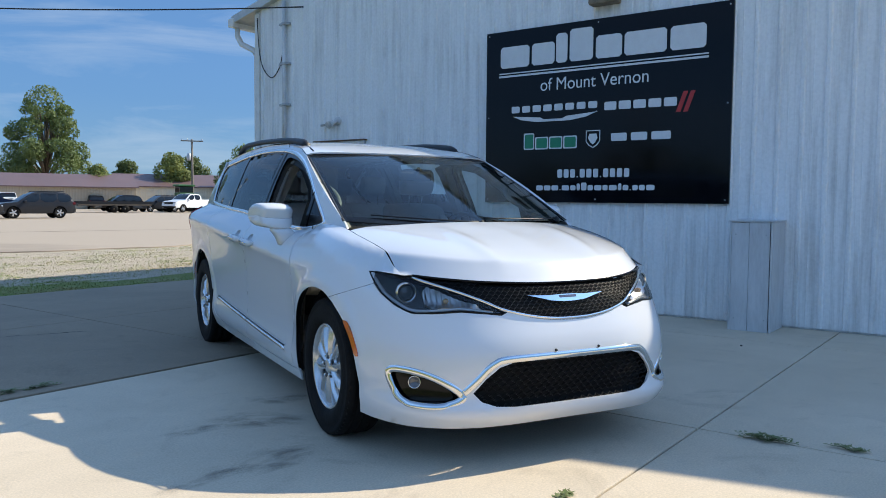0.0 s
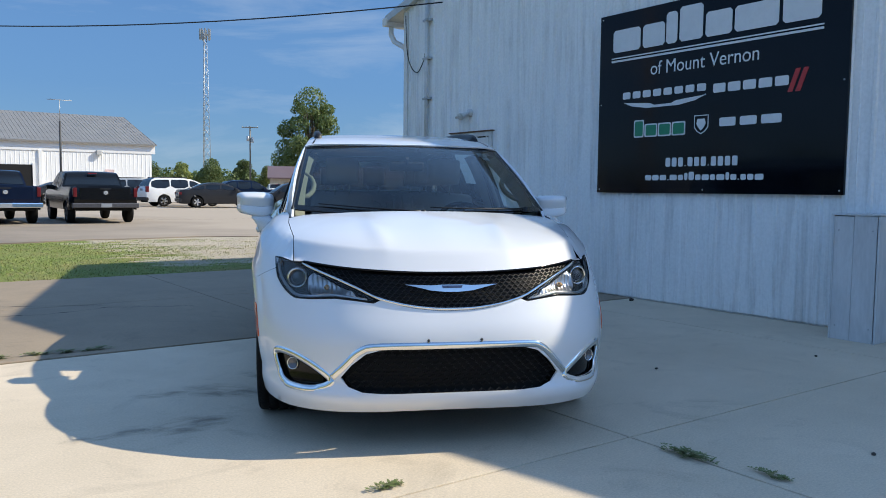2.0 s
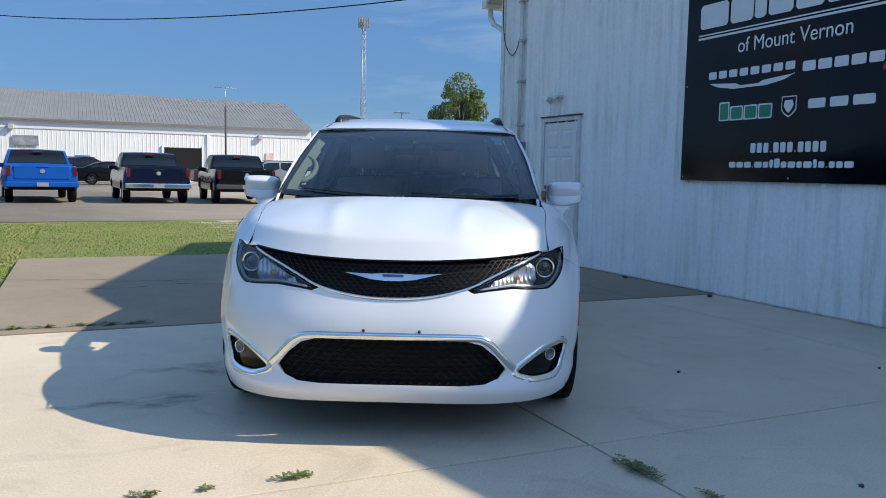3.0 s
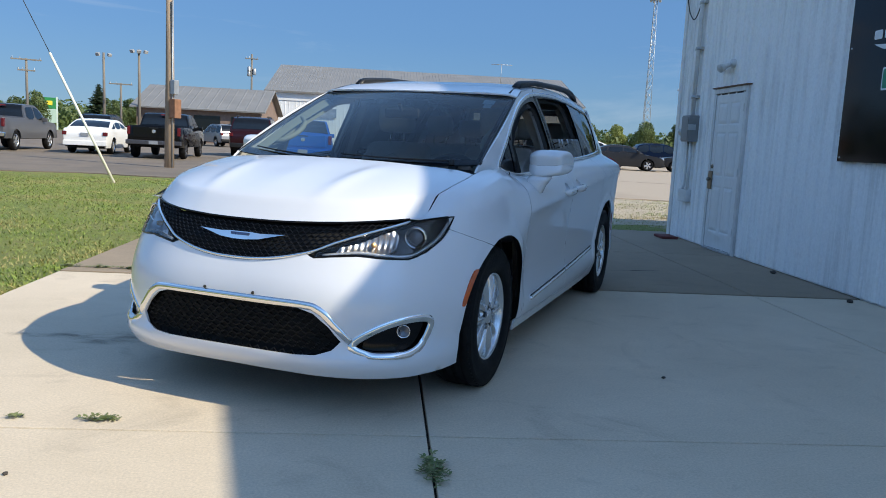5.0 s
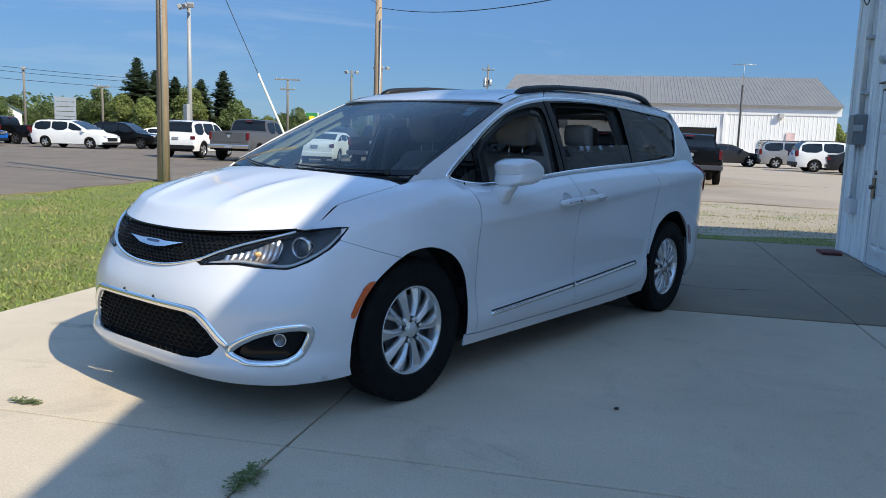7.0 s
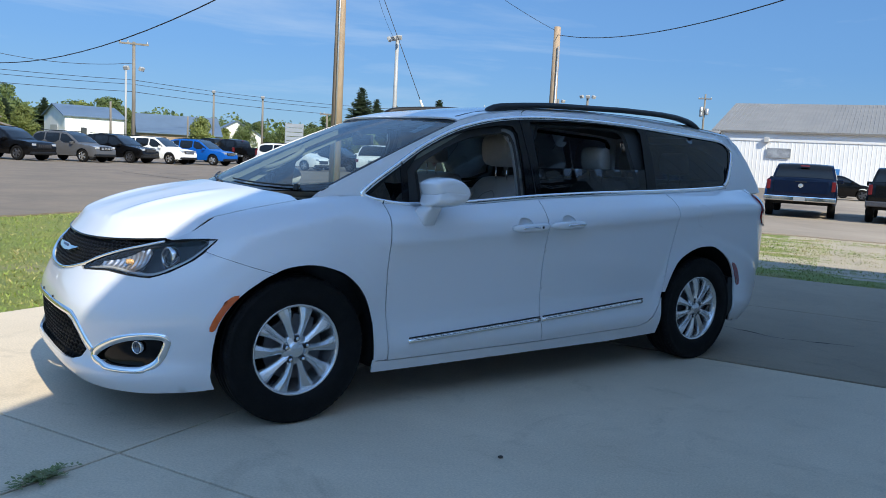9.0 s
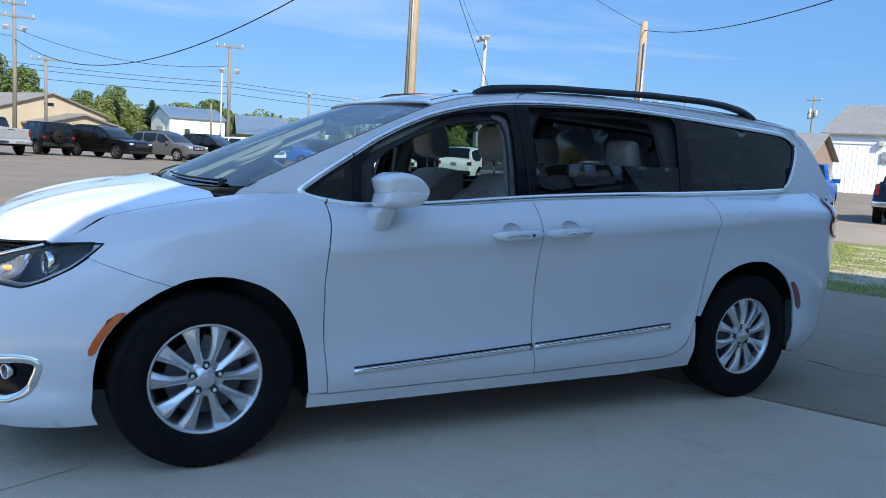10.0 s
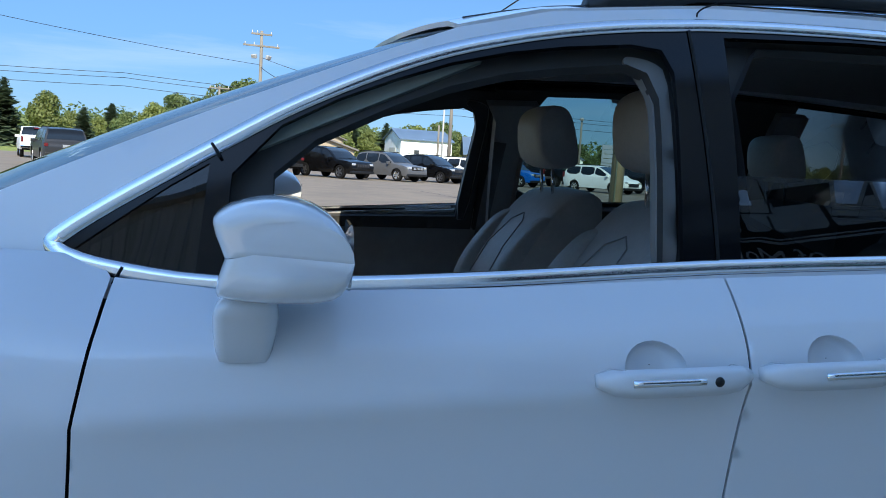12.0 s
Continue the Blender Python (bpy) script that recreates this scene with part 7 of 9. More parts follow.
WHITE_WALL = mat("white_barn_wall", (0.80, 0.80, 0.79), 0.6, var=0.06, scale=0.8)
GREY_ROOF = mat("grey_metal_roof", (0.21, 0.205, 0.195), 0.6, 0.0, var=0.15, scale=0.6)
BROWN_ROOF = mat("brown_metal_roof", (0.16, 0.105, 0.10), 0.5, 0.1, var=0.12, scale=0.5)
TAN_WALL = mat("tan_wall", (0.40, 0.33, 0.235), 0.7, var=0.08, scale=0.6)
BLUE_ROOF = mat("blue_roof", (0.10, 0.145, 0.215), 0.5, 0.0, var=0.12, scale=0.5)
BRICK = mat("brown_brick", (0.23, 0.165, 0.13), 0.85, var=0.25, scale=3)

barn = gable_house("barn", "long white metal barn with a grey ribbed roof", Matrix.Translation((-0.48, 1.65, -0.381)) @ Matrix.Scale(1.3, 4) @ BLD @ pose(-10.8, 65, 0.16), 27.6, 21, 4.85, 7.85, WHITE_WALL, GREY_ROOF, 0.35, True, 0.3)
box("fascia", -0.3, 27.9, -0.06, -0.02, 3.95, 4.8, mat("white_fascia", (0.74, 0.74, 0.74), 0.6, var=0.05, scale=1), barn, "white band under the eave")
# solid near-black block: the shade of the barn's inside is its colour
box("doorway", 15.3, 18.35, -0.10, 0.35, -0.1, 2.8, mat("doorway_shade", (0.006, 0.006, 0.007), 0.9), barn, "open doorway, its inner shade painted as a dark block")
for x0 in (15.12, 18.35):
    box("door_post", x0, x0 + 0.18, -0.16, 0.0, -0.1, 2.95, WHITE_WALL, barn)
box("side_door", 8.5, 9.6, -0.10, -0.03, -0.1, 1.95, mat("blue_door", (0.05, 0.20, 0.50), 0.5, var=0.1, scale=2), barn, "blue sliding door")
box("banner", 4.1, 5.9, -0.14, -0.08, 2.62, 3.4, mat("banner_grey", (0.25, 0.27, 0.30), 0.6, var=0.6, scale=1.2), barn, "grey printed banner")
for x0 in (21.8, 25.3):
    box("louvre", x0, x0 + 0.95, -0.10, -0.04, 1.3, 1.9, mat("louvre_dark", (0.09, 0.09, 0.09), 0.6, var=0.3, scale=6), barn, "dark louvred vent")
    for j in range(4):
        box("louvre_blade", x0 - 0.03, x0 + 0.98, -0.16, -0.09, 1.36 + j * 0.14, 1.41 + j * 0.14, WHITE_WALL, barn)
for x0, z0 in ((3.8, 3.85), (23.1, 3.72)):
    box("wall_lamp", x0, x0 + 0.42, -0.35, -0.05, z0, z0 + 0.4, mat("lamp_grey", (0.45, 0.45, 0.44), 0.5), barn, "grey wall lamp", 0.05)
box("pipe_cover", 18.8, 19.05, -0.14, -0.03, 0.0, 4.0, WHITE_WALL, barn)
box("notice", 23.8, 24.5, -0.09, -0.05, 1.9, 2.55, mat("faded_red_notice", (0.70, 0.52, 0.50), 0.7, var=0.3, scale=3), barn, "faded red notice")

shop = gable_house("shop", "low brown brick shop with a grey roof", BLD @ pose(-23.4, 70, 0.0), 11.3, 12, 3.25, 5.4, BRICK, GREY_ROOF, 0.5, False, 0.8)
for x0 in (2.0, 5.2, 8.6):
    box("shop_window", x0, x0 + 2.4, -0.06, 0.0, 0.6, 2.5, CAR_GLASS, shop, "dark shop window")

shed = gable_house("shed", "tan metal shed with a brown roof", pose(-4.6, 96, 0, 0, 0, 2), 14.5, 8.6, 2.75, 4.2, TAN_WALL, BROWN_ROOF, 0.3)
gable_house("shed", "pale metal shed with a brown roof", pose(8.2, 103, 0, 0, 0, -4), 24, 9, 3.0, 4.6, mat("cream_wall", (0.58, 0.55, 0.45), 0.7, var=0.06, scale=0.6), BROWN_ROOF, 0.3)
# the tan hall: its long roof and one gable end face the lot, with a low gabled porch before the gable
hall = gable_house("hall", "large tan hall with a long grey roof and a gabled porch", pose(-91.1, 7.1, 0, 0, 0, 206.6), 19.0, 12.4, 3.3, 5.25, TAN_WALL, mat("hall_roof", (0.20, 0.185, 0.17), 0.6, var=0.1, scale=0.4), 0.35, False, 0.6)


def hall_porch():
    """The porch stands before the gable wall; its ridge runs out from it."""
    D, y0, y1, ye, eave, top = -3.0, 0.3, 9.0, 4.5, 2.15, 3.15
    bm = bmesh.new()
    pp = [(y0, -0.2), (y1, -0.2), (y1, eave), (ye, top), (y0, eave)]
    a = [bm.verts.new((D, *q)) for q in pp]
    b = [bm.verts.new((-0.02, *q)) for q in pp]
    bm.faces.new(a)
    for j in range(5):
        bm.faces.new((a[j], b[j], b[(j + 1) % 5], a[(j + 1) % 5]))
    bmesh.ops.recalc_face_normals(bm, faces=bm.faces)
    part("porch", bm, TAN_WALL, hall, smooth=False)
    for ya, za in ((y0 - 0.4, eave - 0.06), (y1 + 0.4, eave - 0.06)):
        bm = bmesh.new()
        vs = [bm.verts.new(v) for v in ((D - 0.4, ya, za), (D - 0.4, ye, top + 0.14), (0, ye, top + 0.14), (0, ya, za))]
        lo = [bm.verts.new((v.co.x, v.co.y, v.co.z - 0.18)) for v in vs]
        bm.faces.new(vs)
        bm.faces.new(lo[::-1])
        for j in range(4):
            bm.faces.new((vs[j], vs[(j + 1) % 4], lo[(j + 1) % 4], lo[j]))
        bmesh.ops.recalc_face_normals(bm, faces=bm.faces)
        part("porch_roof", bm, MATS["hall_roof"], hall, smooth=False)
    for ya in (1.2, 2.3, 6.6):
        box("hall_window", D - 0.06, D, ya, ya + 0.9, 0.9, 1.7, CAR_GLASS, hall, "dark window")
    box("hall_door", D - 0.06, D, 3.9, 5.1, -0.1, 1.9, CAR_GLASS, hall, "dark glazed entrance")
    box("door_hood", D - 0.9, D - 0.07, 3.6, 5.4, 1.95, 2.1, MATS["hall_roof"], hall)
    box("gable_vent", -0.06, 0.0, 6.0, 7.0, 3.9, 4.2, TRIM_BLACK, hall, "dark gable vent")


hall_porch()
white_house = gable_house("white_workshop", "white workshop with a blue metal roof", pose(-103.7, 15.9, 0, 0, 0, 97), 7.3, 8.5, 4.2, 5.6, WHITE_WALL, BLUE_ROOF, 0.3)
box("workshop_door", -0.08, -0.02, 2.6, 5.6, 0.2, 2.9, mat("grey_door", (0.5, 0.5, 0.5), 0.6), white_house)
box("workshop_window", 1.9, 2.6, -0.08, -0.02, 1.7, 2.7, mat("dim_window", (0.05, 0.055, 0.06), 0.2), white_house)
gable_house("house", "brown house with a blue-grey roof", pose(-111.4, 26.8, 0, 0, 0, 80), 11.0, 9, 2.9, 5.4, mat("brown_siding", (0.30, 0.23, 0.17), 0.8, var=0.1, scale=0.7), BLUE_ROOF, 0.4, False)
gable_house("house", "white gabled house with a blue-grey roof", pose(-117.4, 47.6, 0, 0, 0, 165), 10.0, 8.2, 3.2, 5.5, WHITE_WALL, BLUE_ROOF, 0.3, False)

# ---- trees ----
LEAF = mat("leaf_green", (0.17, 0.215, 0.07), 0.6, var=0.5, scale=0.5, alt=(0.10, 0.145, 0.045), per_object=0.2)
LEAF_LIGHT = mat("leaf_light", (0.26, 0.29, 0.08), 0.6, var=0.5, scale=0.6, alt=(0.15, 0.19, 0.05), per_object=0.2)
NEEDLE = mat("needle_green", (0.13, 0.17, 0.10), 0.7, var=0.5, scale=0.6, alt=(0.085, 0.125, 0.07), per_object=0.2)
BARK = mat("bark", (0.12, 0.095, 0.07), 0.9, var=0.35, scale=4, bump=0.5, bscale=20)


def let_light_through(m):
    """Mixes a translucent share into a leaf material."""
    nt = m.node_tree
    b = nt.nodes["Principled BSDF"]
    tr = nt.nodes.new("ShaderNodeBsdfTranslucent")
    mx = nt.nodes.new("ShaderNodeMixShader")
    mx.inputs[0].default_value = 0.4
    nt.links.new(b.inputs["Base Color"].links[0].from_socket, tr.inputs["Color"])
    nt.links.new(b.outputs[0], mx.inputs[1])
    nt.links.new(tr.outputs[0], mx.inputs[2])
    nt.links.new(mx.outputs[0], nt.nodes["Material Output"].inputs[0])


for leafy in (LEAF, LEAF_LIGHT, NEEDLE):
    let_light_through(leafy)


def leaf_cloud(rng, blobs, count, size):
    """Small leaf clumps scattered over the shells of several blobs, with gaps."""
    bm_v, bm_f = [], []
    vol = np.array([b[3] ** 2 for b in blobs])
    pick = rng.choice(len(blobs), count, p=vol / vol.sum())
    for k in pick:
        bx, by, bz, r, sz = blobs[k]
        d = rng.normal(size=3)
        d /= np.linalg.norm(d)
        p = np.array((bx, by, bz)) + d * r * np.array((1, 1, sz)) * rng.uniform(0.55, 1.08) ** 0.6
        n = d + rng.normal(size=3) * 0.6
        n /= np.linalg.norm(n)
        u = np.cross(n, rng.normal(size=3))
        u /= np.linalg.norm(u)
        v = np.cross(n, u)
        s = size * rng.uniform(0.55, 1.3)
        i = len(bm_v)
        bm_v += [tuple(p - u * s - v * s * 0.4), tuple(p + u * s * 0.2 - v * s * 0.9), tuple(p + u * s + v * s * 0.2), tuple(p + u * s * 0.1 + v * s * 0.9)]
        bm_f.append((i, i + 1, i + 2, i + 3))
    me = bpy.data.meshes.new("crown")
    me.from_pydata(bm_v, [], bm_f)
    return me


def broadleaf(name, seed, h, r, trunk_h, count, size, material, label, lobes=11, spread=(0.35, 0.62)):
    rng = np.random.default_rng(seed)
    root = thing(name, label, "tree")
    bm = bmesh.new()
    tube_bm(bm, [(0, 0, -0.2), (0.05 * h * 0.1, 0, trunk_h), (0.0, 0.1, h * 0.75)], h * 0.022, h * 0.006, 8)
    blobs = []
    for k in range(lobes):
        a = rng.uniform(0, 2 * math.pi)
        z = trunk_h + (h - trunk_h) * rng.uniform(0.12, 0.88)
        t = (z - trunk_h) / (h - trunk_h)
        rad = r * (0.55 + 0.45 * math.sin(math.pi * min(t + 0.18, 1)))
        rr = rad * rng.uniform(*spread)
        q = (math.cos(a) * (rad - rr) * rng.uniform(0.6, 1.1), math.sin(a) * (rad - rr) * rng.uniform(0.6, 1.1), z, rr, rng.uniform(0.7, 1.1))
        blobs.append(q)
        tube_bm(bm, [(0, 0, trunk_h * 0.8 + (z - trunk_h) * 0.4), (q[0] * 0.5, q[1] * 0.5, z - rr * 0.4), (q[0], q[1], z)], h * 0.009, h * 0.002, 5)
    blobs.append((0, 0, h - r * 0.42, r * 0.42, 1.0))
    part("trunk", bm, BARK, root)
    me = leaf_cloud(rng, blobs, count, size)
    me.materials.append(material)
    o = new("crown", me)
    o.parent = root
    return root


def conifer(name, seed, h, r, material, label):
    rng = np.random.default_rng(seed)
    root = thing(name, label, "tree")
    bm = bmesh.new()
    tube_bm(bm, [(0, 0, -0.2), (0, 0, h)], h * 0.016, 0.02, 7)
    part("trunk", bm, BARK, root)
    vs, fs = [], []
    z = h * 0.10
    while z < h * 0.985:
        t = (z / h - 0.10) / 0.9
        rad = r * (1 - t) ** 0.72 * rng.uniform(0.72, 1.1) + 0.16
        n = int(18 * (1 - t) + 22)
        for j in range(n):
            a = rng.uniform(0, 2 * math.pi)
            l = rad * rng.uniform(0.45, 1.05)
            d = np.array((math.cos(a), math.sin(a), -0.26 + 0.75 * t + rng.uniform(-0.15, 0.15)))
            s = np.array((-math.sin(a), math.cos(a), 0))
            for q in range(4):
                f = (q + 0.6) / 4.2
                p = np.array((0, 0, z)) + d * l * f
                w = l * 0.36 * (1.2 - 0.6 * f) + 0.10
                tip = p + d * l * 0.34 + np.array((0, 0, -0.04 * l))
                i = len(vs)
                up = np.array((0, 0, rng.uniform(-0.12, 0.12) * l))
                vs += [tuple(p - s * w + up), tuple(p + s * w - up), tuple(tip)]
                fs.append((i, i + 1, i + 2))
        z += h * 0.019
    me = bpy.data.meshes.new("crown")
    me.from_pydata(vs, [], fs)
    me.materials.append(material)
    o = new("crown", me)
    o.parent = root
    return root


def at_cam(az, dist, ox=0.0, oy=-5.0):
    """A place far off in a direction from the apron's front."""
    return ox + dist * math.cos(radians(az)), oy + dist * math.sin(radians(az))


big_tree = broadleaf("tree", 3, 17.4, 6.2, 2.2, 19000, 0.15, LEAF, "tall broadleaf tree with an airy clumped crown", 40, (0.17, 0.32))
bx, by = at_cam(88.6, 128, -2.3, -5.5)
big_tree.matrix_world = pose(bx, by, 0)
proto = [broadleaf("tree", 11, 9.0, 4.0, 1.6, 7000, 0.17, LEAF, "round broadleaf tree in full leaf"),
         broadleaf("tree", 12, 8.0, 3.2, 1.2, 6200, 0.165, LEAF_LIGHT, "light green broadleaf tree in leaf"),
         broadleaf("tree", 13, 11.0, 4.6, 1.8, 8200, 0.19, LEAF, "spreading broadleaf tree with an uneven crown"),
         conifer("conifer", 21, 12.0, 3.5, NEEDLE, "tall dark conifer with drooping limbs"),
         conifer("conifer", 22, 10.0, 3.1, NEEDLE, "dark pointed spruce behind the lot")]
first = [True] * 5
TREES = [(2, 85.9, 118, 0.62, 0), (1, 83.2, 110, 0.95, 0), (0, 81.7, 118, 0.85, 40), (0, 78.4, 105, 0.95, 10), (1, 88.0, 105, 0.7, 70),
         (0, 97.5, 150, 0.75, 0), (2, 95.2, 155, 0.62, 30), (1, 93.6, 150, 0.7, 60), (0, 92.2, 145, 0.82, 20), (2, 91.0, 150, 0.6, 90), (1, 99.5, 150, 0.75, 10),
         (0, 101.3, 160, 0.7, 120), (1, 102.6, 150, 0.8, 50), (2, 104.0, 165, 0.65, 80),
         (3, 150.0, 118, 0.92, 0), (3, 148.9, 120, 0.80, 60), (4, 147.6, 122, 0.90, 20), (3, 144.4, 120, 0.84, 120), (4, 145.9, 118, 0.86, 50), (1, 146.7, 114, 0.92, 30), (0, 143.6, 116, 0.66, 75), (1, 151.0, 116, 0.75, 15),
         (2, 152.2, 120, 0.62, 0), (0, 153.6, 125, 0.62, 40), (2, 147.0, 124, 0.66, 70), (0, 143.0, 130, 0.58, 20), (1, 141.4, 125, 0.5, 10), (0, 155.6, 128, 0.55, 90), (2, 157.2, 135, 0.52, 30), (1, 149.6, 112, 0.7, 0),
         (3, 135.5, 120, 0.56, 10), (0, 140.4, 125, 0.5, 0), (0, 139.3, 118, 0.58, 60), (2, 133.5, 118, 0.45, 20), (0, 134.6, 112, 0.5, 80), (1, 131.8, 116, 0.5, 0),
         (1, 161.0, 90.5, 0.56, 0), (0, 163.4, 142, 0.66, 15), (2, 164.7, 142, 0.58, 55), (1, 165.9, 138, 0.78, 0), (0, 162.2, 150, 0.62, 35), (2, 160.4, 150, 0.5, 0), (0, 166.9, 124, 0.84, 0), (1, 168.8, 130, 0.88, 20), (3, 170.9, 122, 0.56, 0), (0, 173.3, 126, 0.95, 0), (1, 172.1, 112, 0.66, 0), (1, 173.9, 106, 0.72, 40), (0, 171.6, 130, 0.62, 0), (0, 169.4, 135, 0.80, 30), (2, 167.2, 140, 0.75, 0), (1, 170.8, 130, 0.7, 60), (0, 166.2, 142, 0.78, 90), (4, 173.2, 120, 0.62, 0), (0, 175.2, 118, 0.8, 0), (1, 174.2, 110, 0.62, 70), (0, 176.5, 125, 0.7, 10),
         (1, 159.6, 130, 0.55, 0), (0, 158.2, 130, 0.6, 30), (0, 172.2, 140, 0.66, 45),
         (2, 180.5, 120, 1.05, 0), (0, 182.4, 118, 1.15, 40), (2, 178.6, 122, 0.9, 80), (0, 184.0, 115, 0.9, 20), (1, 186.6, 112, 0.85, 0), (2, 185.2, 122, 0.8, 60), (0, 188.4, 118, 0.62, 0), (1, 190.0, 110, 0.55, 30), (4, 189.3, 120, 0.66, 0),
         (1, 193.0, 105, 0.85, 0), (3, 195.4, 108, 0.68, 0), (0, 197.2, 112, 0.7, 30), (2, 199.0, 118, 0.6, 0), (1, 191.6, 112, 0.6, 90), (0, 201.5, 112, 0.7, 0), (2, 204.0, 118, 0.6, 20), (1, 206.5, 112, 0.8, 40),
         (4, 176.9, 108, 0.55, 0), (4, 190.8, 104, 0.52, 40)]
for k, az, dist, sc, spin in TREES:
    x, y = at_cam(az, dist, 2.5, -3.5)
    m_ = pose(x, y, 0, 0, 0, spin) @ Matrix.Diagonal((sc, sc, sc, 1))
    if first[k]:
        proto[k].matrix_world = m_
        first[k] = False
    else:
        c_ = copy_thing(proto[k], pose(x, y, 0, 0, 0, spin))
        c_.scale = (sc, sc, sc)


def far_woods():
    """One long uneven belt of far bushes and woods behind the lots."""
    rng = np.random.default_rng(5)
    blobs = []
    for az in np.arange(84, 212, 0.42):
        for _ in range(3):
            d = rng.uniform(150, 185)
            x, y = at_cam(az + rng.uniform(-0.3, 0.3), d, 2, -3)
            r = rng.uniform(1.6, 3.0) * (1.55 if 150 < az < 212 else 1.1)
            blobs.append((x, y, r * rng.uniform(0.4, 0.9), r, 0.9))
    me = leaf_cloud(rng, blobs, 110000, 0.36)
    me.materials.append(LEAF)
    ob = new("far_woods", me)
    tagged(ob, "far belt of green bushes and woods", "woods", kind="stuff")


far_woods()

# ---- poles, wires, tower, signs ----
WOOD = mat("pole_wood", (0.38, 0.285, 0.195), 0.85, var=0.35, scale=3, stretch=(1, 1, 0.12), bump=0.4, bscale=18)
WOOD_GREY = mat("pole_grey", (0.20, 0.18, 0.15), 0.85, var=0.3, scale=3, stretch=(1, 1, 0.12), bump=0.3, bscale=18)
STEEL = mat("galvanised", (0.45, 0.46, 0.46), 0.45, 0.6, var=0.15, scale=3)
CABLE = mat("cable_black", (0.015, 0.015, 0.016), 0.6)
LAMP_WHITE = mat("lamp_white", (0.36, 0.36, 0.35), 0.4, var=0.08, scale=4)


def pole(x, y, h, r0=0.15, material=None, label="weathered wooden utility pole", arms=(), floods=0, cans=0, turn=0.0, name="utility_pole"):
    root = thing(name, label, "pole", pose(x, y, 0, 0, 0, turn))
    bm = bmesh.new()
    tube_bm(bm, [(0, 0, -0.3), (0.02, 0, h * 0.5), (0, 0, h)], r0, r0 * 0.68, 12)
    part("shaft", bm, material or WOOD, root)
    for z, w in arms:
        box("crossarm", -w / 2, w / 2, -0.14, -0.03, z - 0.07, z + 0.06, WOOD_GREY, root, "", 0.01)
        for u in (-0.45, -0.2, 0.45):
            bm = bmesh.new()
            lathe(bm, [(0.05, 0.0), (0.06, 0.05), (0.03, 0.1), (0.05, 0.14), (0.01, 0.2)], (u * w, -0.08, z + 0.05), 8, "z")
            part("insulator", bm, STEEL, root)
    for j in range(floods):
        a = (j - (floods - 1) / 2) * (2.4 if floods == 2 else 1.3)
        bm = bmesh.new()
        box_bm(bm, -0.20, 0.20, -0.11, 0.11, -0.15, 0.15, 0.05)
        bm.transform(pose(0.55 * math.sin(a) if floods == 2 else 0.6 * math.sin(a), -0.25, h - (0.2 if not arms else 1.9), 25, 0, math.degrees(a) * 0.6))
        part("floodlight", bm, LAMP_WHITE, root, "white floodlight", False)
    for j in range(cans):
        bm = bmesh.new()
        lathe(bm, [(0.01, -0.4), (0.2, -0.4), (0.22, -0.3), (0.22, 0.35), (0.15, 0.42), (0.01, 0.44)], (0.34 * (1 if j % 2 else -1), -0.1, h - 2.0 - 0.2 * j), 12, "z")
        part("transformer", bm, STEEL, root, "grey transformer can")
    return root


def wire(pts, sag, r=0.012, label="thin black overhead cable between poles"):
    a, b = Vector(pts[0]), Vector(pts[1])
    run = [a.lerp(b, k / 24) - Vector((0, 0, sag * 4 * (k / 24) * (1 - k / 24))) for k in range(25)]
    o = tube("cable", run, r, CABLE, None, "", None, 5)
    tagged(o, label, "cable")
    return o


PA, PB, PC_, PT = (-15.45, 15.3), (-15.5, 7.25), (-40.1, 24.35), (-58.5, -1.95)
pa = pole(*PA, 5.85, 0.16, label="brown wooden pole with a meter box")
box("meter_box", 0.13, 0.36, -0.17, 0.14, 1.55, 2.15, mat("rusty_box", (0.26, 0.13, 0.07), 0.8, var=0.3, scale=6), pa, "rusty meter box", 0.02)
box("switch_box", 0.13, 0.30, -0.12, 0.10, 2.3, 2.75, STEEL, pa, "grey switch box", 0.02)
tube("conduit", [(0.17, -0.06, 0), (0.17, -0.06, 5.2)], 0.028, STEEL, pa)
pb = pole(*PB, 9.4, 0.165, label="tall brown wooden pole by the lawn")
tube("conduit", [(0.15, -0.10, 0), (0.15, -0.10, 9.0)], 0.022, STEEL, pb)
pc = pole(*PC_, 9.0, 0.16, LAMP_WHITE, "tall pale light pole with floodlights", floods=3, name="light_pole")
box("control_box", -0.2, 0.2, -0.35, -0.1, 1.8, 2.9, LAMP_WHITE, pc, "", 0.03)
pole(*PT, 10.0, 0.16, WOOD_GREY, "grey utility pole with two crossarms and floodlights", arms=((9.75, 1.5), (8.9, 2.6)), floods=2, turn=97)
tube("guy_sleeve", [(-11.26, 8.56, -0.05), (-12.66, 8.13, 2.76)], 0.03, mat("sleeve_yellow", (0.78, 0.74, 0.60), 0.6), None)
tagged(bpy.data.objects["guy_sleeve"], "pale plastic sleeve on a guy wire", "guy wire")
wire([(-12.66, 8.13, 2.76), (PB[0], PB[1], 8.35)], 0.0, 0.009, "thin steel guy wire")
E1 = BLD @ Vector((WALL_X - 0.05, 4.9, 4.15))
wire([(PA[0], PA[1], 5.6), tuple(E1)], 0.55, 0.011)
wire([(PB[0], PB[1], 9.0), (PA[0], PA[1], 5.7)], 0.35, 0.008)
wire([(PT[0], PT[1], 7.4), (PB[0], PB[1], 7.35)], 2.65, 0.022)
wire([(PT[0], PT[1], 7.55), (-31.3, -31.2, 9.0)], 0.5, 0.016)
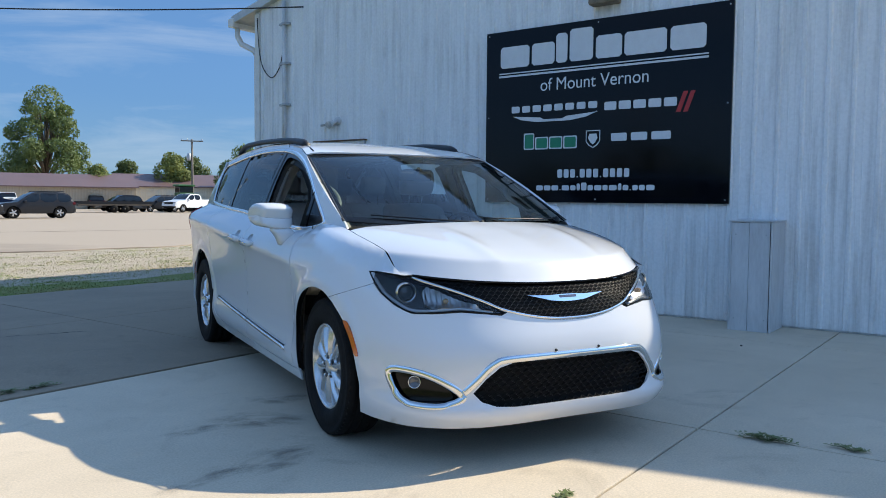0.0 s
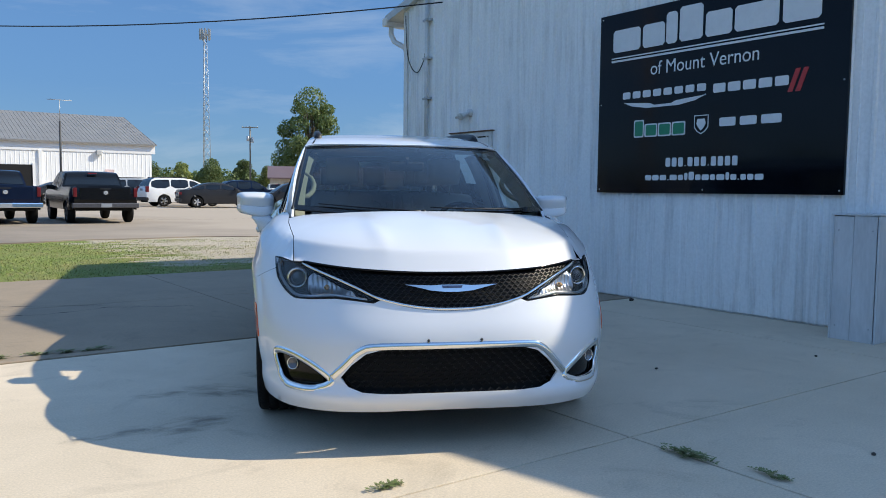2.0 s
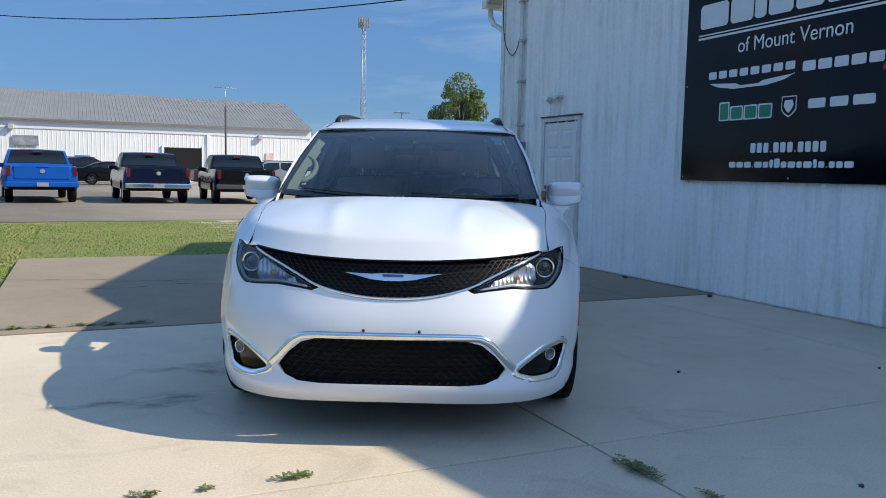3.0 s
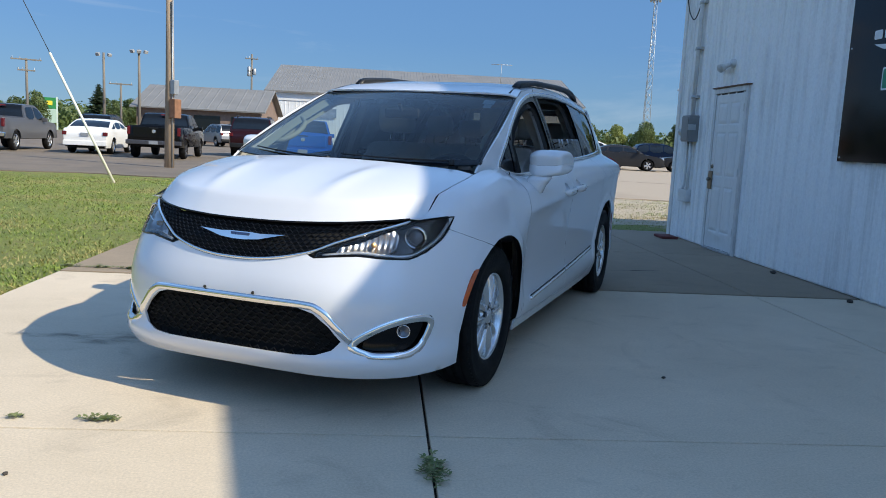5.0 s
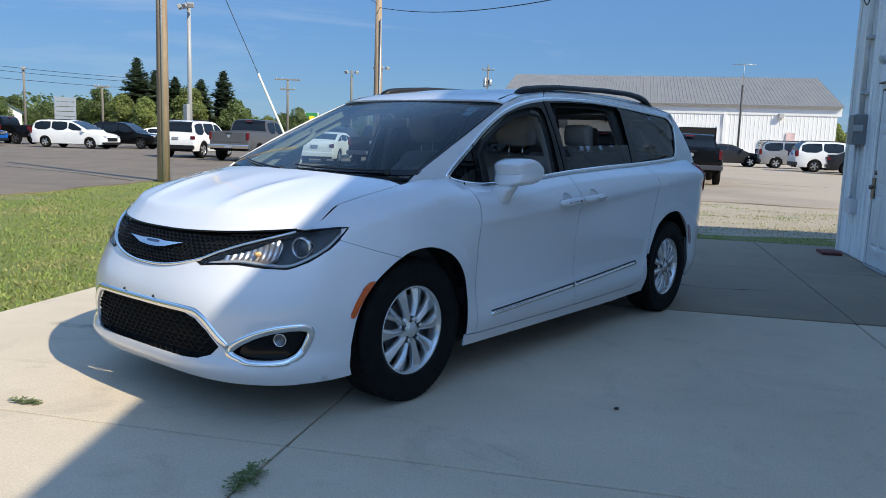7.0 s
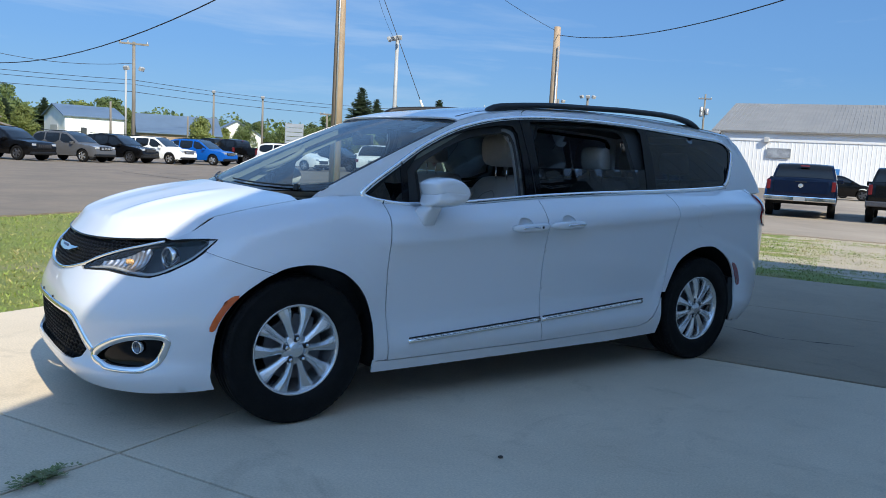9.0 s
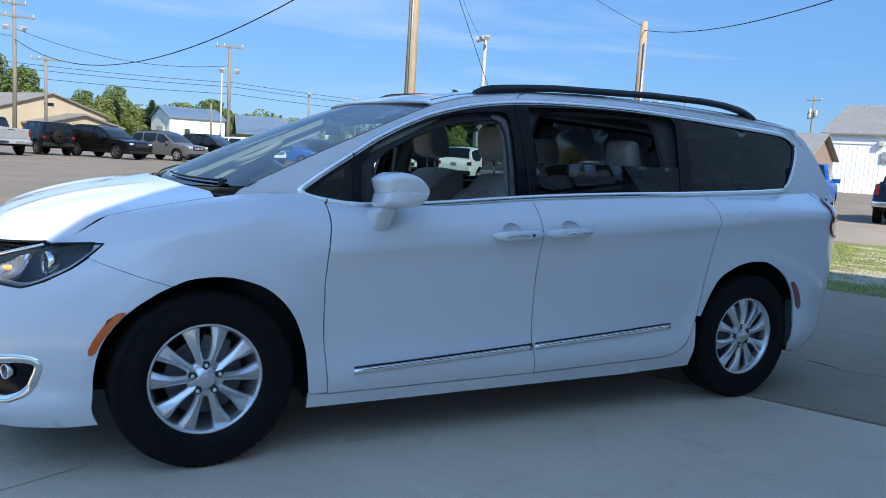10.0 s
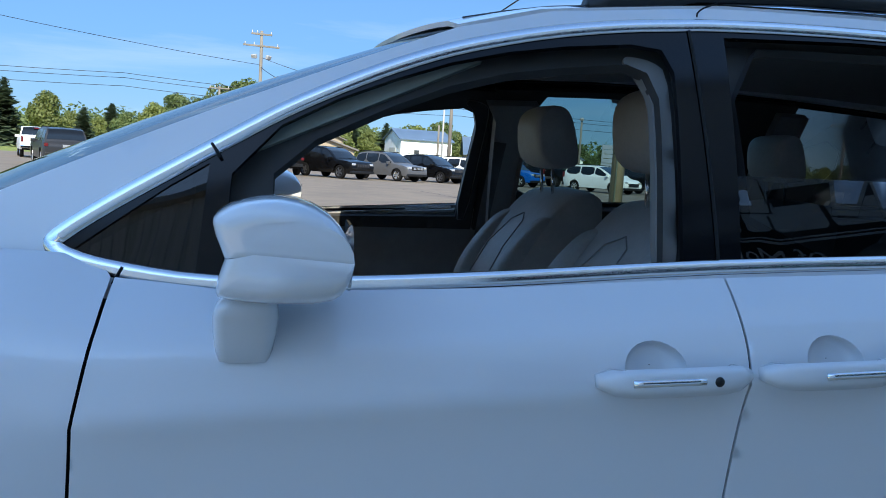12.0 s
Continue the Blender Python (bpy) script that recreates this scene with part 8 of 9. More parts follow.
wire([(PC_[0], PC_[1], 8.6), (PB[0], PB[1], 9.0)], 0.8, 0.008)
wire([(PT[0], PT[1], 8.1), (-55.9, 12.0, 6.9)], 0.9, 0.018)
far = [((-92, -62), 9.4), ((-97, -18), 9.3), ((-104, 24), 9.2), ((-112, 70), 9.2)]
for (p, z0), (q, z1) in zip(far, far[1:]):
    for dz in (0.0, -0.55, -1.5):
        wire([(*p, z0 + dz), (*q, z1 + dz)], 0.5, 0.03)
pole(-55.9, 12.0, 8.4, 0.15, WOOD_GREY, "grey utility pole with a crossarm and lamps", arms=((8.25, 2.0),), floods=2, turn=80)
tube("flag_pole", [(-55.6, 11.4, -0.1), (-55.6, 11.4, 6.3)], 0.07, LAMP_WHITE, None)
tagged(bpy.data.objects["flag_pole"], "slim white painted flag pole", "pole")
for az, d, h, arms, fl, cans, lab in ((82.2, 92, 8.0, ((7.8, 2.4),), 0, 1, "grey utility pole with a transformer"), (94.85, 130, 11.2, ((11.0, 2.6),), 0, 2, "grey utility pole with transformers"), (92.4, 160, 7.0, (), 0, 0, "slim grey wooden pole far off"),
                                      (139.4, 85, 7.0, ((6.9, 2.6), (5.9, 1.5)), 0, 0, "grey utility pole with two crossarms"), (134.9, 82, 7.9, (), 2, 0, "light pole with two lamps"), (132.75, 78, 8.1, (), 3, 0, "light pole with three lamps"), (133.8, 95, 5.8, ((5.7, 2.4),), 0, 0, "grey utility pole with a crossarm"), (125.3, 105, 11.0, ((10.4, 1.6),), 0, 3, "utility pole with transformer cans"),
                                      (156.2, 95, 7.4, (), 1, 0, "slim grey lamp pole"), (151.6, 90, 5.6, ((5.5, 1.6),), 0, 0, "slim pole with a short crossarm"), (159.6, 100, 8.0, (), 1, 0, "slim grey lamp pole far off"), (161.4, 110, 5.0, (), 0, 0, "short grey wooden pole far off"),
                                      (181.3, 85.3, 7.6, ((7.4, 2.0),), 0, 2, "utility pole with transformers"), (176.2, 74.7, 7.5, ((7.3, 2.4),), 0, 0, "grey pole with a crossarm"), (166.2, 95, 5.6, (), 0, 0, "short grey wooden pole far off")):
    x, y = at_cam(az, d, 2.2, -4.5)
    pole(x, y, h, 0.15, WOOD_GREY, lab, arms, fl, cans, az - 90)


def lattice_tower():
    x, y = at_cam(96.35, 205, -1.16, -6.06)
    root = thing("radio_tower", "tall steel lattice radio tower with antennas", "tower", pose(x, y, 0))
    H, w0, w1 = 39.0, 1.25, 0.42
    legs = [(math.cos(a), math.sin(a)) for a in (0.3, 0.3 + 2.094, 0.3 + 4.189)]
    for c, s in legs:
        tube("leg", [(c * w0, s * w0, -0.3), (c * w1, s * w1, H)], 0.07, STEEL, root, "", 0.05, 6)
    n = 22
    for j in range(n):
        bm = bmesh.new()
        for k in range(3):
            t0, t1 = j / n, (j + 1) / n
            r0, r1 = w0 + (w1 - w0) * t0, w0 + (w1 - w0) * t1
            a, b = legs[k], legs[(k + 1) % 3]
            tube_bm(bm, [(a[0] * r0, a[1] * r0, H * t0), (b[0] * r1, b[1] * r1, H * t1)], 0.035, None, 4)
            tube_bm(bm, [(b[0] * r0, b[1] * r0, H * t0), (a[0] * r1, a[1] * r1, H * t1)], 0.035, None, 4)
        part("brace", bm, STEEL, root)
    for k in range(9):
        a = 2 * math.pi * k / 9
        box("antenna_panel", 1.2 * math.cos(a) - 0.16, 1.2 * math.cos(a) + 0.16, 1.2 * math.sin(a) - 0.16, 1.2 * math.sin(a) + 0.16, H - 1.6, H + 1.0, LAMP_WHITE, root, "", 0.03)
    tube("ring", [(1.1 * math.cos(t), 1.1 * math.sin(t), H - 0.4) for t in np.linspace(0, 2 * math.pi, 20)], 0.07, STEEL, root)


lattice_tower()
tvm = thing("tv_antenna", "tall thin aerial mast before the barn", "antenna", pose(-23.6, 76.0, -0.05, 0, 0, 25))
tube("mast", [(0, 0, 0), (0, 0, 7.6)], 0.10, mat("mast_dark", (0.05, 0.05, 0.05), 0.6), tvm, "dark mast")
tube("mast_top", [(0, 0, 7.6), (0, 0, 9.6)], 0.03, STEEL, tvm)
tube("boom", [(-1.1, 0, 9.6), (1.1, 0, 9.6)], 0.03, STEEL, tvm)
for u in (-0.8, -0.4, 0.0, 0.4, 0.8):
    tube("element", [(u, -0.4, 9.63), (u, 0.4, 9.63)], 0.015, STEEL, tvm)


def pylon_signs():
    x, y = at_cam(154.2, 88, 3.5, -4.5)
    r = thing("pylon_sign", "grey slatted pylon sign", "sign", pose(x, y, 0, 0, 0, 60))
    for j in range(7):
        box("slat", -0.95, 0.95, -0.10, 0.10, 0.9 + j * 0.47, 1.32 + j * 0.47, mat("slat_grey", (0.27, 0.30, 0.34), 0.5, var=0.1, scale=2), r, "", 0.02)
    for sx in (-0.9, 0.9):
        box("post", sx - 0.08, sx + 0.08, -0.06, 0.06, -0.2, 4.2, STEEL, r)
    x, y = at_cam(137.65, 146, 2.1, -5.4)
    r = thing("pylon_sign", "green sign panel with a plain yellow shape", "sign", pose(x, y, 0, 0, 0, 48) @ Matrix.Scale(1.28, 4))
    for sx in (-0.9, 0.9):
        box("post", sx - 0.10, sx + 0.10, -0.08, 0.08, -0.2, 4.1, mat("post_pale", (0.55, 0.62, 0.58), 0.5), r)
    box("panel", -0.82, 0.82, -0.07, 0.07, 2.6, 4.0, mat("sign_green", (0.03, 0.22, 0.06), 0.5, var=0.1, scale=2), r, "green panel", 0.02)
    box("panel_lower", -0.82, 0.82, -0.06, 0.06, 0.8, 2.55, mat("sign_pale", (0.40, 0.52, 0.45), 0.5, var=0.1, scale=2), r, "pale lower panel", 0.02)
    box("emblem", -0.38, 0.38, -0.10, -0.06, 3.05, 3.6, mat("sign_yellow", (0.75, 0.62, 0.04), 0.5), r, "plain yellow shape", 0.05)


pylon_signs()

# ---- things on and by the wall ----
SIGN_BLACK = mat("sign_black", (0.0035, 0.0045, 0.007), 0.10, var=0.25, scale=4, spec=0.22)
SIGN_WHITE = mat("sign_white", (0.72, 0.72, 0.72), 0.4, var=0.06, scale=9)
SIGN_RED = mat("sign_red", (0.45, 0.03, 0.03), 0.4, var=0.06, scale=9)
SIGN_GREEN = mat("sign_leaf_green", (0.02, 0.22, 0.11), 0.4, var=0.06, scale=9)
ON_SIGN = -0.052                               # how far the print stands before the wall's face


def plate_bm(bm, outline, x0, x1):
    """A flat cut-out: points (s, z) on the wall, from depth x0 out to x1."""
    a = [bm.verts.new((WALL_X + x0, SIGN_Y + s, z)) for s, z in outline]
    b = [bm.verts.new((WALL_X + x1, SIGN_Y + s, z)) for s, z in outline]
    n = len(outline)
    bm.faces.new(b)
    for k in range(n):
        bm.faces.new((a[k], a[(k + 1) % n], b[(k + 1) % n], b[k]))


def mark(name, outlines, material, root, label="", proud=0.0):
    for o in outlines:
        bm = bmesh.new()
        plate_bm(bm, o, ON_SIGN + 0.004, ON_SIGN - 0.002 - proud)
        bmesh.ops.recalc_face_normals(bm, faces=bm.faces)
        part(name, bm, material, root, label, False)


def bar(s0, s1, z0, z1, cut=0.012):
    return [(s0 - cut, z0), (s1 + cut, z0), (s1, z0 + cut), (s1, z1 - cut), (s1 + cut, z1), (s0 - cut, z1), (s0, z1 - cut), (s0, z0 + cut)]


def bars(s0, s1, z0, z1, widths, gap):
    """A row of plain bars of given relative widths, filling s0 to s1 (s falls to the right); (width, rise) may lift one."""
    total = sum(w for w, _ in widths)
    unit = (abs(s1 - s0) - gap * (len(widths) - 1)) / total
    out, s = [], s0
    for w, rise in widths:
        out.append(bar(s, s - w * unit, z0, z1 + rise))
        s -= w * unit + gap
    return out


def dealer_sign():
    root = thing("wall_sign", "large glossy black dealer sign with white print on the wall", "sign", BLD)
    W, z0, z1 = 3.05, 1.25, 3.36
    bm = bmesh.new()
    box_bm(bm, WALL_X - 0.050, WALL_X - 0.017, SIGN_Y - W, SIGN_Y, z0, z1, 0.004)
    part("board", bm, SIGN_BLACK, root, "glossy black board", False)
    for s in (-0.04, -W / 2, -W + 0.04):
        for z in (z0 + 0.04, (z0 + z1) / 2, z1 - 0.04):
            bm = bmesh.new()
            lathe(bm, [(0.001, -0.0565), (0.007, -0.055), (0.010, -0.049)], (WALL_X, SIGN_Y + s, z), 10, "x")
            part("screw", bm, STEEL, root)
    # the dealer's word mark as plain blocks
    big = [((-0.21, -0.62), 0, 2), ((-0.655, -0.965), 0, 1), ((-0.985, -1.135), 0.085, 0), ((-1.165, -1.465), 0.115, 1), ((-1.50, -1.82), 0, 1), ((-1.85, -2.34), 0, 2), ((-2.38, -2.77), 0, 1)]
    for (a, b), rise, _ in big:
        zz = 2.905
        top = 3.165 + rise
        shapes = [bar(a, b, zz, top, 0.03)]
        mark("block", shapes, SIGN_WHITE, root)
    mark("rule", [bar(-0.19, -2.80, 2.832, 2.846, 0.002)], SIGN_WHITE, root)
    mark("rule", [bar(-0.19, -2.80, 2.792, 2.815, 0.002)], SIGN_WHITE, root)
    # place name
    cu = bpy.data.curves.new("words", "FONT")
    cu.body = "of Mount Vernon"
    cu.align_x, cu.align_y = "CENTER", "CENTER"
    cu.extrude = 0.001
    cu.size = 0.215
    tmp = new("words", cu)
    bpy.context.view_layer.update()
    wide = tmp.dimensions.x
    me = bpy.data.meshes.new_from_object(tmp.evaluated_get(bpy.context.evaluated_depsgraph_get()))
    bpy.data.objects.remove(tmp)
    me.materials.clear()
    me.materials.append(SIGN_WHITE)
    k = 1.36 / wide
    turn = Matrix(((0, 0, -1, WALL_X + ON_SIGN - 0.002), (-1, 0, 0, SIGN_Y - 1.465), (0, 1, 0, 2.655), (0, 0, 0, 1)))
    me.transform(turn @ Matrix.Diagonal((k, k * 1.08, 1, 1)))
    words = new("lettering", me)
    words.parent = root
    # four maker's marks as plain shapes
    mark("mark_bar", bars(-0.38, -1.53, 2.345, 2.425, [(1, 0)] * 8, 0.035), SIGN_WHITE, root)
    wing = [(-0.39, 2.305), (-0.78, 2.275), (-0.84, 2.25), (-1.08, 2.25), (-1.14, 2.275), (-1.53, 2.305), (-1.40, 2.255), (-1.18, 2.222), (-0.74, 2.222), (-0.52, 2.255)]
    mark("wing_shape", [wing], SIGN_WHITE, root)
    mark("mark_bar", bars(-1.62, -2.47, 2.31, 2.405, [(1, 0)] * 5, 0.03), SIGN_WHITE, root)
    mark("slash", [[(-2.46, 2.24), (-2.51, 2.24), (-2.59, 2.46), (-2.54, 2.46)]], SIGN_RED, root, "red slash", 0.001)
    mark("slash", [[(-2.54, 2.24), (-2.59, 2.24), (-2.67, 2.46), (-2.62, 2.46)]], SIGN_RED, root, "red slash", 0.001)
    mark("mark_outline", bars(-0.56, -1.28, 1.89, 2.06, [(0.8, 0.03), (1, -0.02), (1, -0.02), (1, -0.02)], 0.012), SIGN_WHITE, root)
    mark("mark_bar", bars(-0.575, -1.265, 1.905, 2.045, [(0.8, 0.03), (1, -0.02), (1, -0.02), (1, -0.02)], 0.044), SIGN_GREEN, root, "green bar", 0.0015)
    mark("shield", [[(-1.395, 2.09), (-1.575, 2.09), (-1.575, 1.96), (-1.54, 1.915), (-1.485, 1.885), (-1.43, 1.915), (-1.395, 1.96)]], SIGN_WHITE, root, "shield shape")
    mark("shield_field", [[(-1.405, 2.08), (-1.565, 2.08), (-1.565, 1.965), (-1.53, 1.925), (-1.485, 1.898), (-1.44, 1.925), (-1.405, 1.965)]], SIGN_BLACK, root, "dark field", 0.0015)
    mark("shield_core", [[(-1.44, 2.05), (-1.53, 2.05), (-1.545, 2.0), (-1.515, 1.95), (-1.485, 1.925), (-1.455, 1.95), (-1.425, 2.0)]], SIGN_WHITE, root, "plain core", 0.003)
    mark("mark_bar", bars(-1.71, -2.41, 1.955, 2.045, [(1, 0), (1, 0), (1.15, 0)], 0.05), SIGN_WHITE, root)
    mark("number_bar", bars(-1.03, -1.94, 1.545, 1.645, [(1, 0)] * 3 + [(0.3, -0.08)] + [(1, 0)] * 3 + [(0.3, -0.08)] + [(1, 0)] * 4, 0.022), SIGN_WHITE, root)
    mark("address_bar", bars(-0.745, -2.24, 1.395, 1.455, [(1.3, 0), (1.3, 0), (1.3, 0), (0.25, -0.045), (1.4, 0), (1, 0), (0.6, 0.02), (1, 0.03), (1, 0), (1.3, 0), (0.9, 0), (1.4, 0), (0.6, 0.02), (1, 0), (0.25, -0.045), (0.9, 0), (1, 0), (1.4, 0)], 0.016), SIGN_WHITE, root)
    return root


dealer_sign()

DOOR_WHITE = mat("door_white", (0.70, 0.70, 0.69), 0.45, var=0.10, scale=5, stretch=(1, 1, 0.3), bump=0.08, bscale=60)
FRAME_WHITE = mat("frame_white", (0.62, 0.615, 0.60), 0.5, var=0.22, scale=7, stretch=(1, 1, 0.3))
CONDUIT = mat("painted_conduit", (0.66, 0.655, 0.64), 0.5, var=0.15, scale=6)
RUST = mat("rust_stain", (0.16, 0.09, 0.055), 0.8, var=0.4, scale=20)


def panel_door():
    """White steel door with six raised panels, dented at its foot."""
    root = thing("door_1", "white panelled steel door with a dented foot", "door", BLD @ pose(WALL_X, SIGN_Y, 0), kind="structure")
    y0, y1, h = 2.16, 3.00, 2.04
    box("door_frame", -0.035, 0.03, y0 - 0.07, y0 - 0.004, 0, h + 0.075, FRAME_WHITE, root, "", 0.004)
    box("door_frame", -0.035, 0.03, y1 + 0.004, y1 + 0.07, 0, h + 0.075, FRAME_WHITE, root, "", 0.004)
    box("door_head", -0.04, 0.03, y0 - 0.004, y1 + 0.004, h + 0.012, h + 0.075, FRAME_WHITE, root, "", 0.004)
    box("drip_cap", -0.06, 0.02, y0 - 0.10, y1 + 0.10, h + 0.078, h + 0.094, RUST, root, "rusty drip cap", 0.002)
    box("threshold", -0.06, 0.02, y0 - 0.004, y1 + 0.004, 0.007, 0.03, STEEL, root, "", 0.004)
    box("reveal", -0.012, 0.02, y0 - 0.004, y1 + 0.004, 0.03, h + 0.012, mat("reveal_dark", (0.06, 0.055, 0.05), 0.8), root, "dark gap round the leaf")
    # leaf: grid with raised panels and a dent
    cols = [(0.11, 0.37), (0.47, 0.73)]
    rows = [(0.22, 0.80), (0.95, 1.50), (1.62, 1.88)]
    ny, nz = 85, 200
    vs, fs = [], []
    for i in range(ny):
        u = (y1 - y0 - 0.012) * i / (ny - 1)
        for j in range(nz):
            z = (h - 0.045) * j / (nz - 1)
            d = 0.0
            for a, b in cols:
                for c, e in rows:
                    q = min(u - a, b - u, z - c, e - z)
                    if q > -0.012:
                        d = max(d, -0.008 * smooth01((q + 0.012) / 0.012) + 0.013 * smooth01((q - 0.012) / 0.03))
                        if q < 0.012:
                            d = -0.008 * smooth01((q + 0.012) / 0.012)
            k = math.exp(-((u - 0.30) / 0.22) ** 2 - ((z - 0.02) / 0.13) ** 2)
            d += -0.011 * k + 0.016 * math.exp(-((u - 0.45) / 0.12) ** 2 - ((z - 0.18) / 0.05) ** 2)
            vs.append((-0.028 - d, y0 + 0.006 + u, 0.036 + z))
    for i in range(ny - 1):
        for j in range(nz - 1):
            a = i * nz + j
            fs.append((a, a + 1, a + nz + 1, a + nz))
    me = bpy.data.meshes.new("leaf")
    me.from_pydata(vs, [], fs)
    me.shade_smooth()
    me.materials.append(DOOR_WHITE)
    leaf = new("leaf", me)
    leaf.parent = root
    bm = bmesh.new()
    lathe(bm, [(0.001, -0.095), (0.022, -0.092), (0.029, -0.075), (0.022, -0.058), (0.012, -0.05), (0.012, -0.04), (0.032, -0.038), (0.034, -0.028)], (0, 2.935, 0.93), 20, "x")
    part("knob", bm, mat("worn_brass", (0.20, 0.17, 0.13), 0.35, 0.9, var=0.2, scale=30), leaf, "dull metal knob")
    bm = bmesh.new()
    lathe(bm, [(0.001, -0.05), (0.02, -0.048), (0.026, -0.04), (0.028, -0.028)], (0, 2.935, 1.10), 20, "x")
    part("deadbolt", bm, MATS["worn_brass"], leaf, "dull metal lock")
    box("latch_guard", -0.046, -0.03, 2.905, 3.02, 0.80, 1.04, MATS["worn_brass"], leaf, "dark latch guard plate", 0.004)
    for z in (0.25, 1.0, 1.8):
        box("hinge", -0.042, -0.026, 2.145, 2.165, z, z + 0.10, FRAME_WHITE, root, "", 0.003)


panel_door()


def electrics():
    at = BLD @ pose(WALL_X, SIGN_Y, 0)
    pipe = thing("wall_conduit", "white painted conduit clamped to the siding", "conduit", at)
    tube("pipe", [(-0.055, 3.73, 1.74), (-0.055, 3.73, 4.30)], 0.030, CONDUIT, pipe, "", None, 14)
    for z in (2.05, 2.72, 3.35, 3.95):
        box("clamp", -0.06, 0.0, 3.62, 3.84, z - 0.018, z + 0.018, STEEL, pipe, "", 0.004)
        bm = bmesh.new()
        lathe(bm, [(0.031, -0.022), (0.037, -0.02), (0.037, 0.02), (0.031, 0.022)], (-0.055, 3.73, z), 14, "z")
        part("ring", bm, STEEL, pipe)
    tube("lower_pipe", [(-0.05, 3.70, 1.46), (-0.05, 3.70, 0.66)], 0.021, CONDUIT, pipe, "", None, 12)
    tube("lower_pipe", [(-0.045, 3.83, 1.46), (-0.045, 3.83, 0.80), (-0.045, 3.90, 0.74)], 0.018, CONDUIT, pipe, "", None, 12)
    bm = bmesh.new()
    box_bm(bm, -0.09, 0.0, 3.66, 3.94, 0.56, 0.74, 0.014)
    part("junction_box", bm, CONDUIT, pipe, "small white junction box", False)
    bx = thing("electrical_box", "grey metal electrical box on the wall", "box", at)
    bm = bmesh.new()
    box_bm(bm, -0.15, 0.0, 3.58, 3.86, 1.42, 1.79, 0.012)
    part("body", bm, mat("box_grey", (0.22, 0.225, 0.225), 0.5, 0.2, var=0.15, scale=8), bx, "", False)
    box("cover", -0.162, -0.15, 3.60, 3.84, 1.44, 1.77, MATS["box_grey"], bx, "", 0.004)
    box("handle", -0.17, -0.06, 3.555, 3.578, 1.58, 1.66, STEEL, bx, "", 0.006)
    bm = bmesh.new()
    lathe(bm, [(0.05, 0.0), (0.062, 0.02), (0.062, 0.10), (0.03, 0.13), (0.001, 0.13)], (-0.06, 3.96, 1.56), 16, "y")
    part("meter_hub", bm, STEEL, bx)
    lamp = thing("wall_lamp", "small twin floodlight above the door", "lamp", at)
    bm = bmesh.new()
    lathe(bm, [(0.001, -0.05), (0.05, -0.045), (0.056, 0.0)], (0, 2.62, 2.42), 18, "x")
    part("base", bm, CONDUIT, lamp)
    for dy in (-0.05, 0.16):
        bm = bmesh.new()
        lathe(bm, [(0.022, 0.0), (0.025, 0.05), (0.042, 0.09), (0.055, 0.15), (0.050, 0.155), (0.001, 0.13)], (0, 0, 0), 18, "x")
        bm.transform(pose(-0.045, 2.64 + dy * 0.4, 2.41, 0, 25, 200 if dy > 0 else 150))
        part("lamp_head", bm, FRAME_WHITE, lamp, "", True)
    tube("arm", [(-0.03, 2.62, 2.42), (-0.06, 2.76, 2.37), (-0.06, 2.92, 2.36)], 0.018, STEEL, lamp)
    over = thing("wall_lamp", "rust-streaked light fixture above the sign", "lamp", at)
    box("body", -0.16, 0.0, -1.78, -1.44, 3.50, 3.60, mat("fixture_brown", (0.20, 0.16, 0.11), 0.6, var=0.35, scale=10), over, "", 0.02)
    tube("arm", [(0.0, -1.6, 3.62), (-0.10, -1.6, 3.66), (-0.14, -1.6, 3.60)], 0.016, RUST, over)
    # loose cable from the eave down the siding
    run = spline([(-0.05, 4.35, 4.12), (-0.07, 4.28, 3.60), (-0.06, 4.20, 3.32), (-0.045, 4.02, 3.16), (-0.04, 3.85, 3.30), (-0.03, 3.78, 3.55)], 8)
    o = tube("loose_cable", run, 0.008, CABLE, None, "", None, 6)
    o.matrix_world = at
    tagged(o, "thin black cable looped down from the eave", "cable")


electrics()


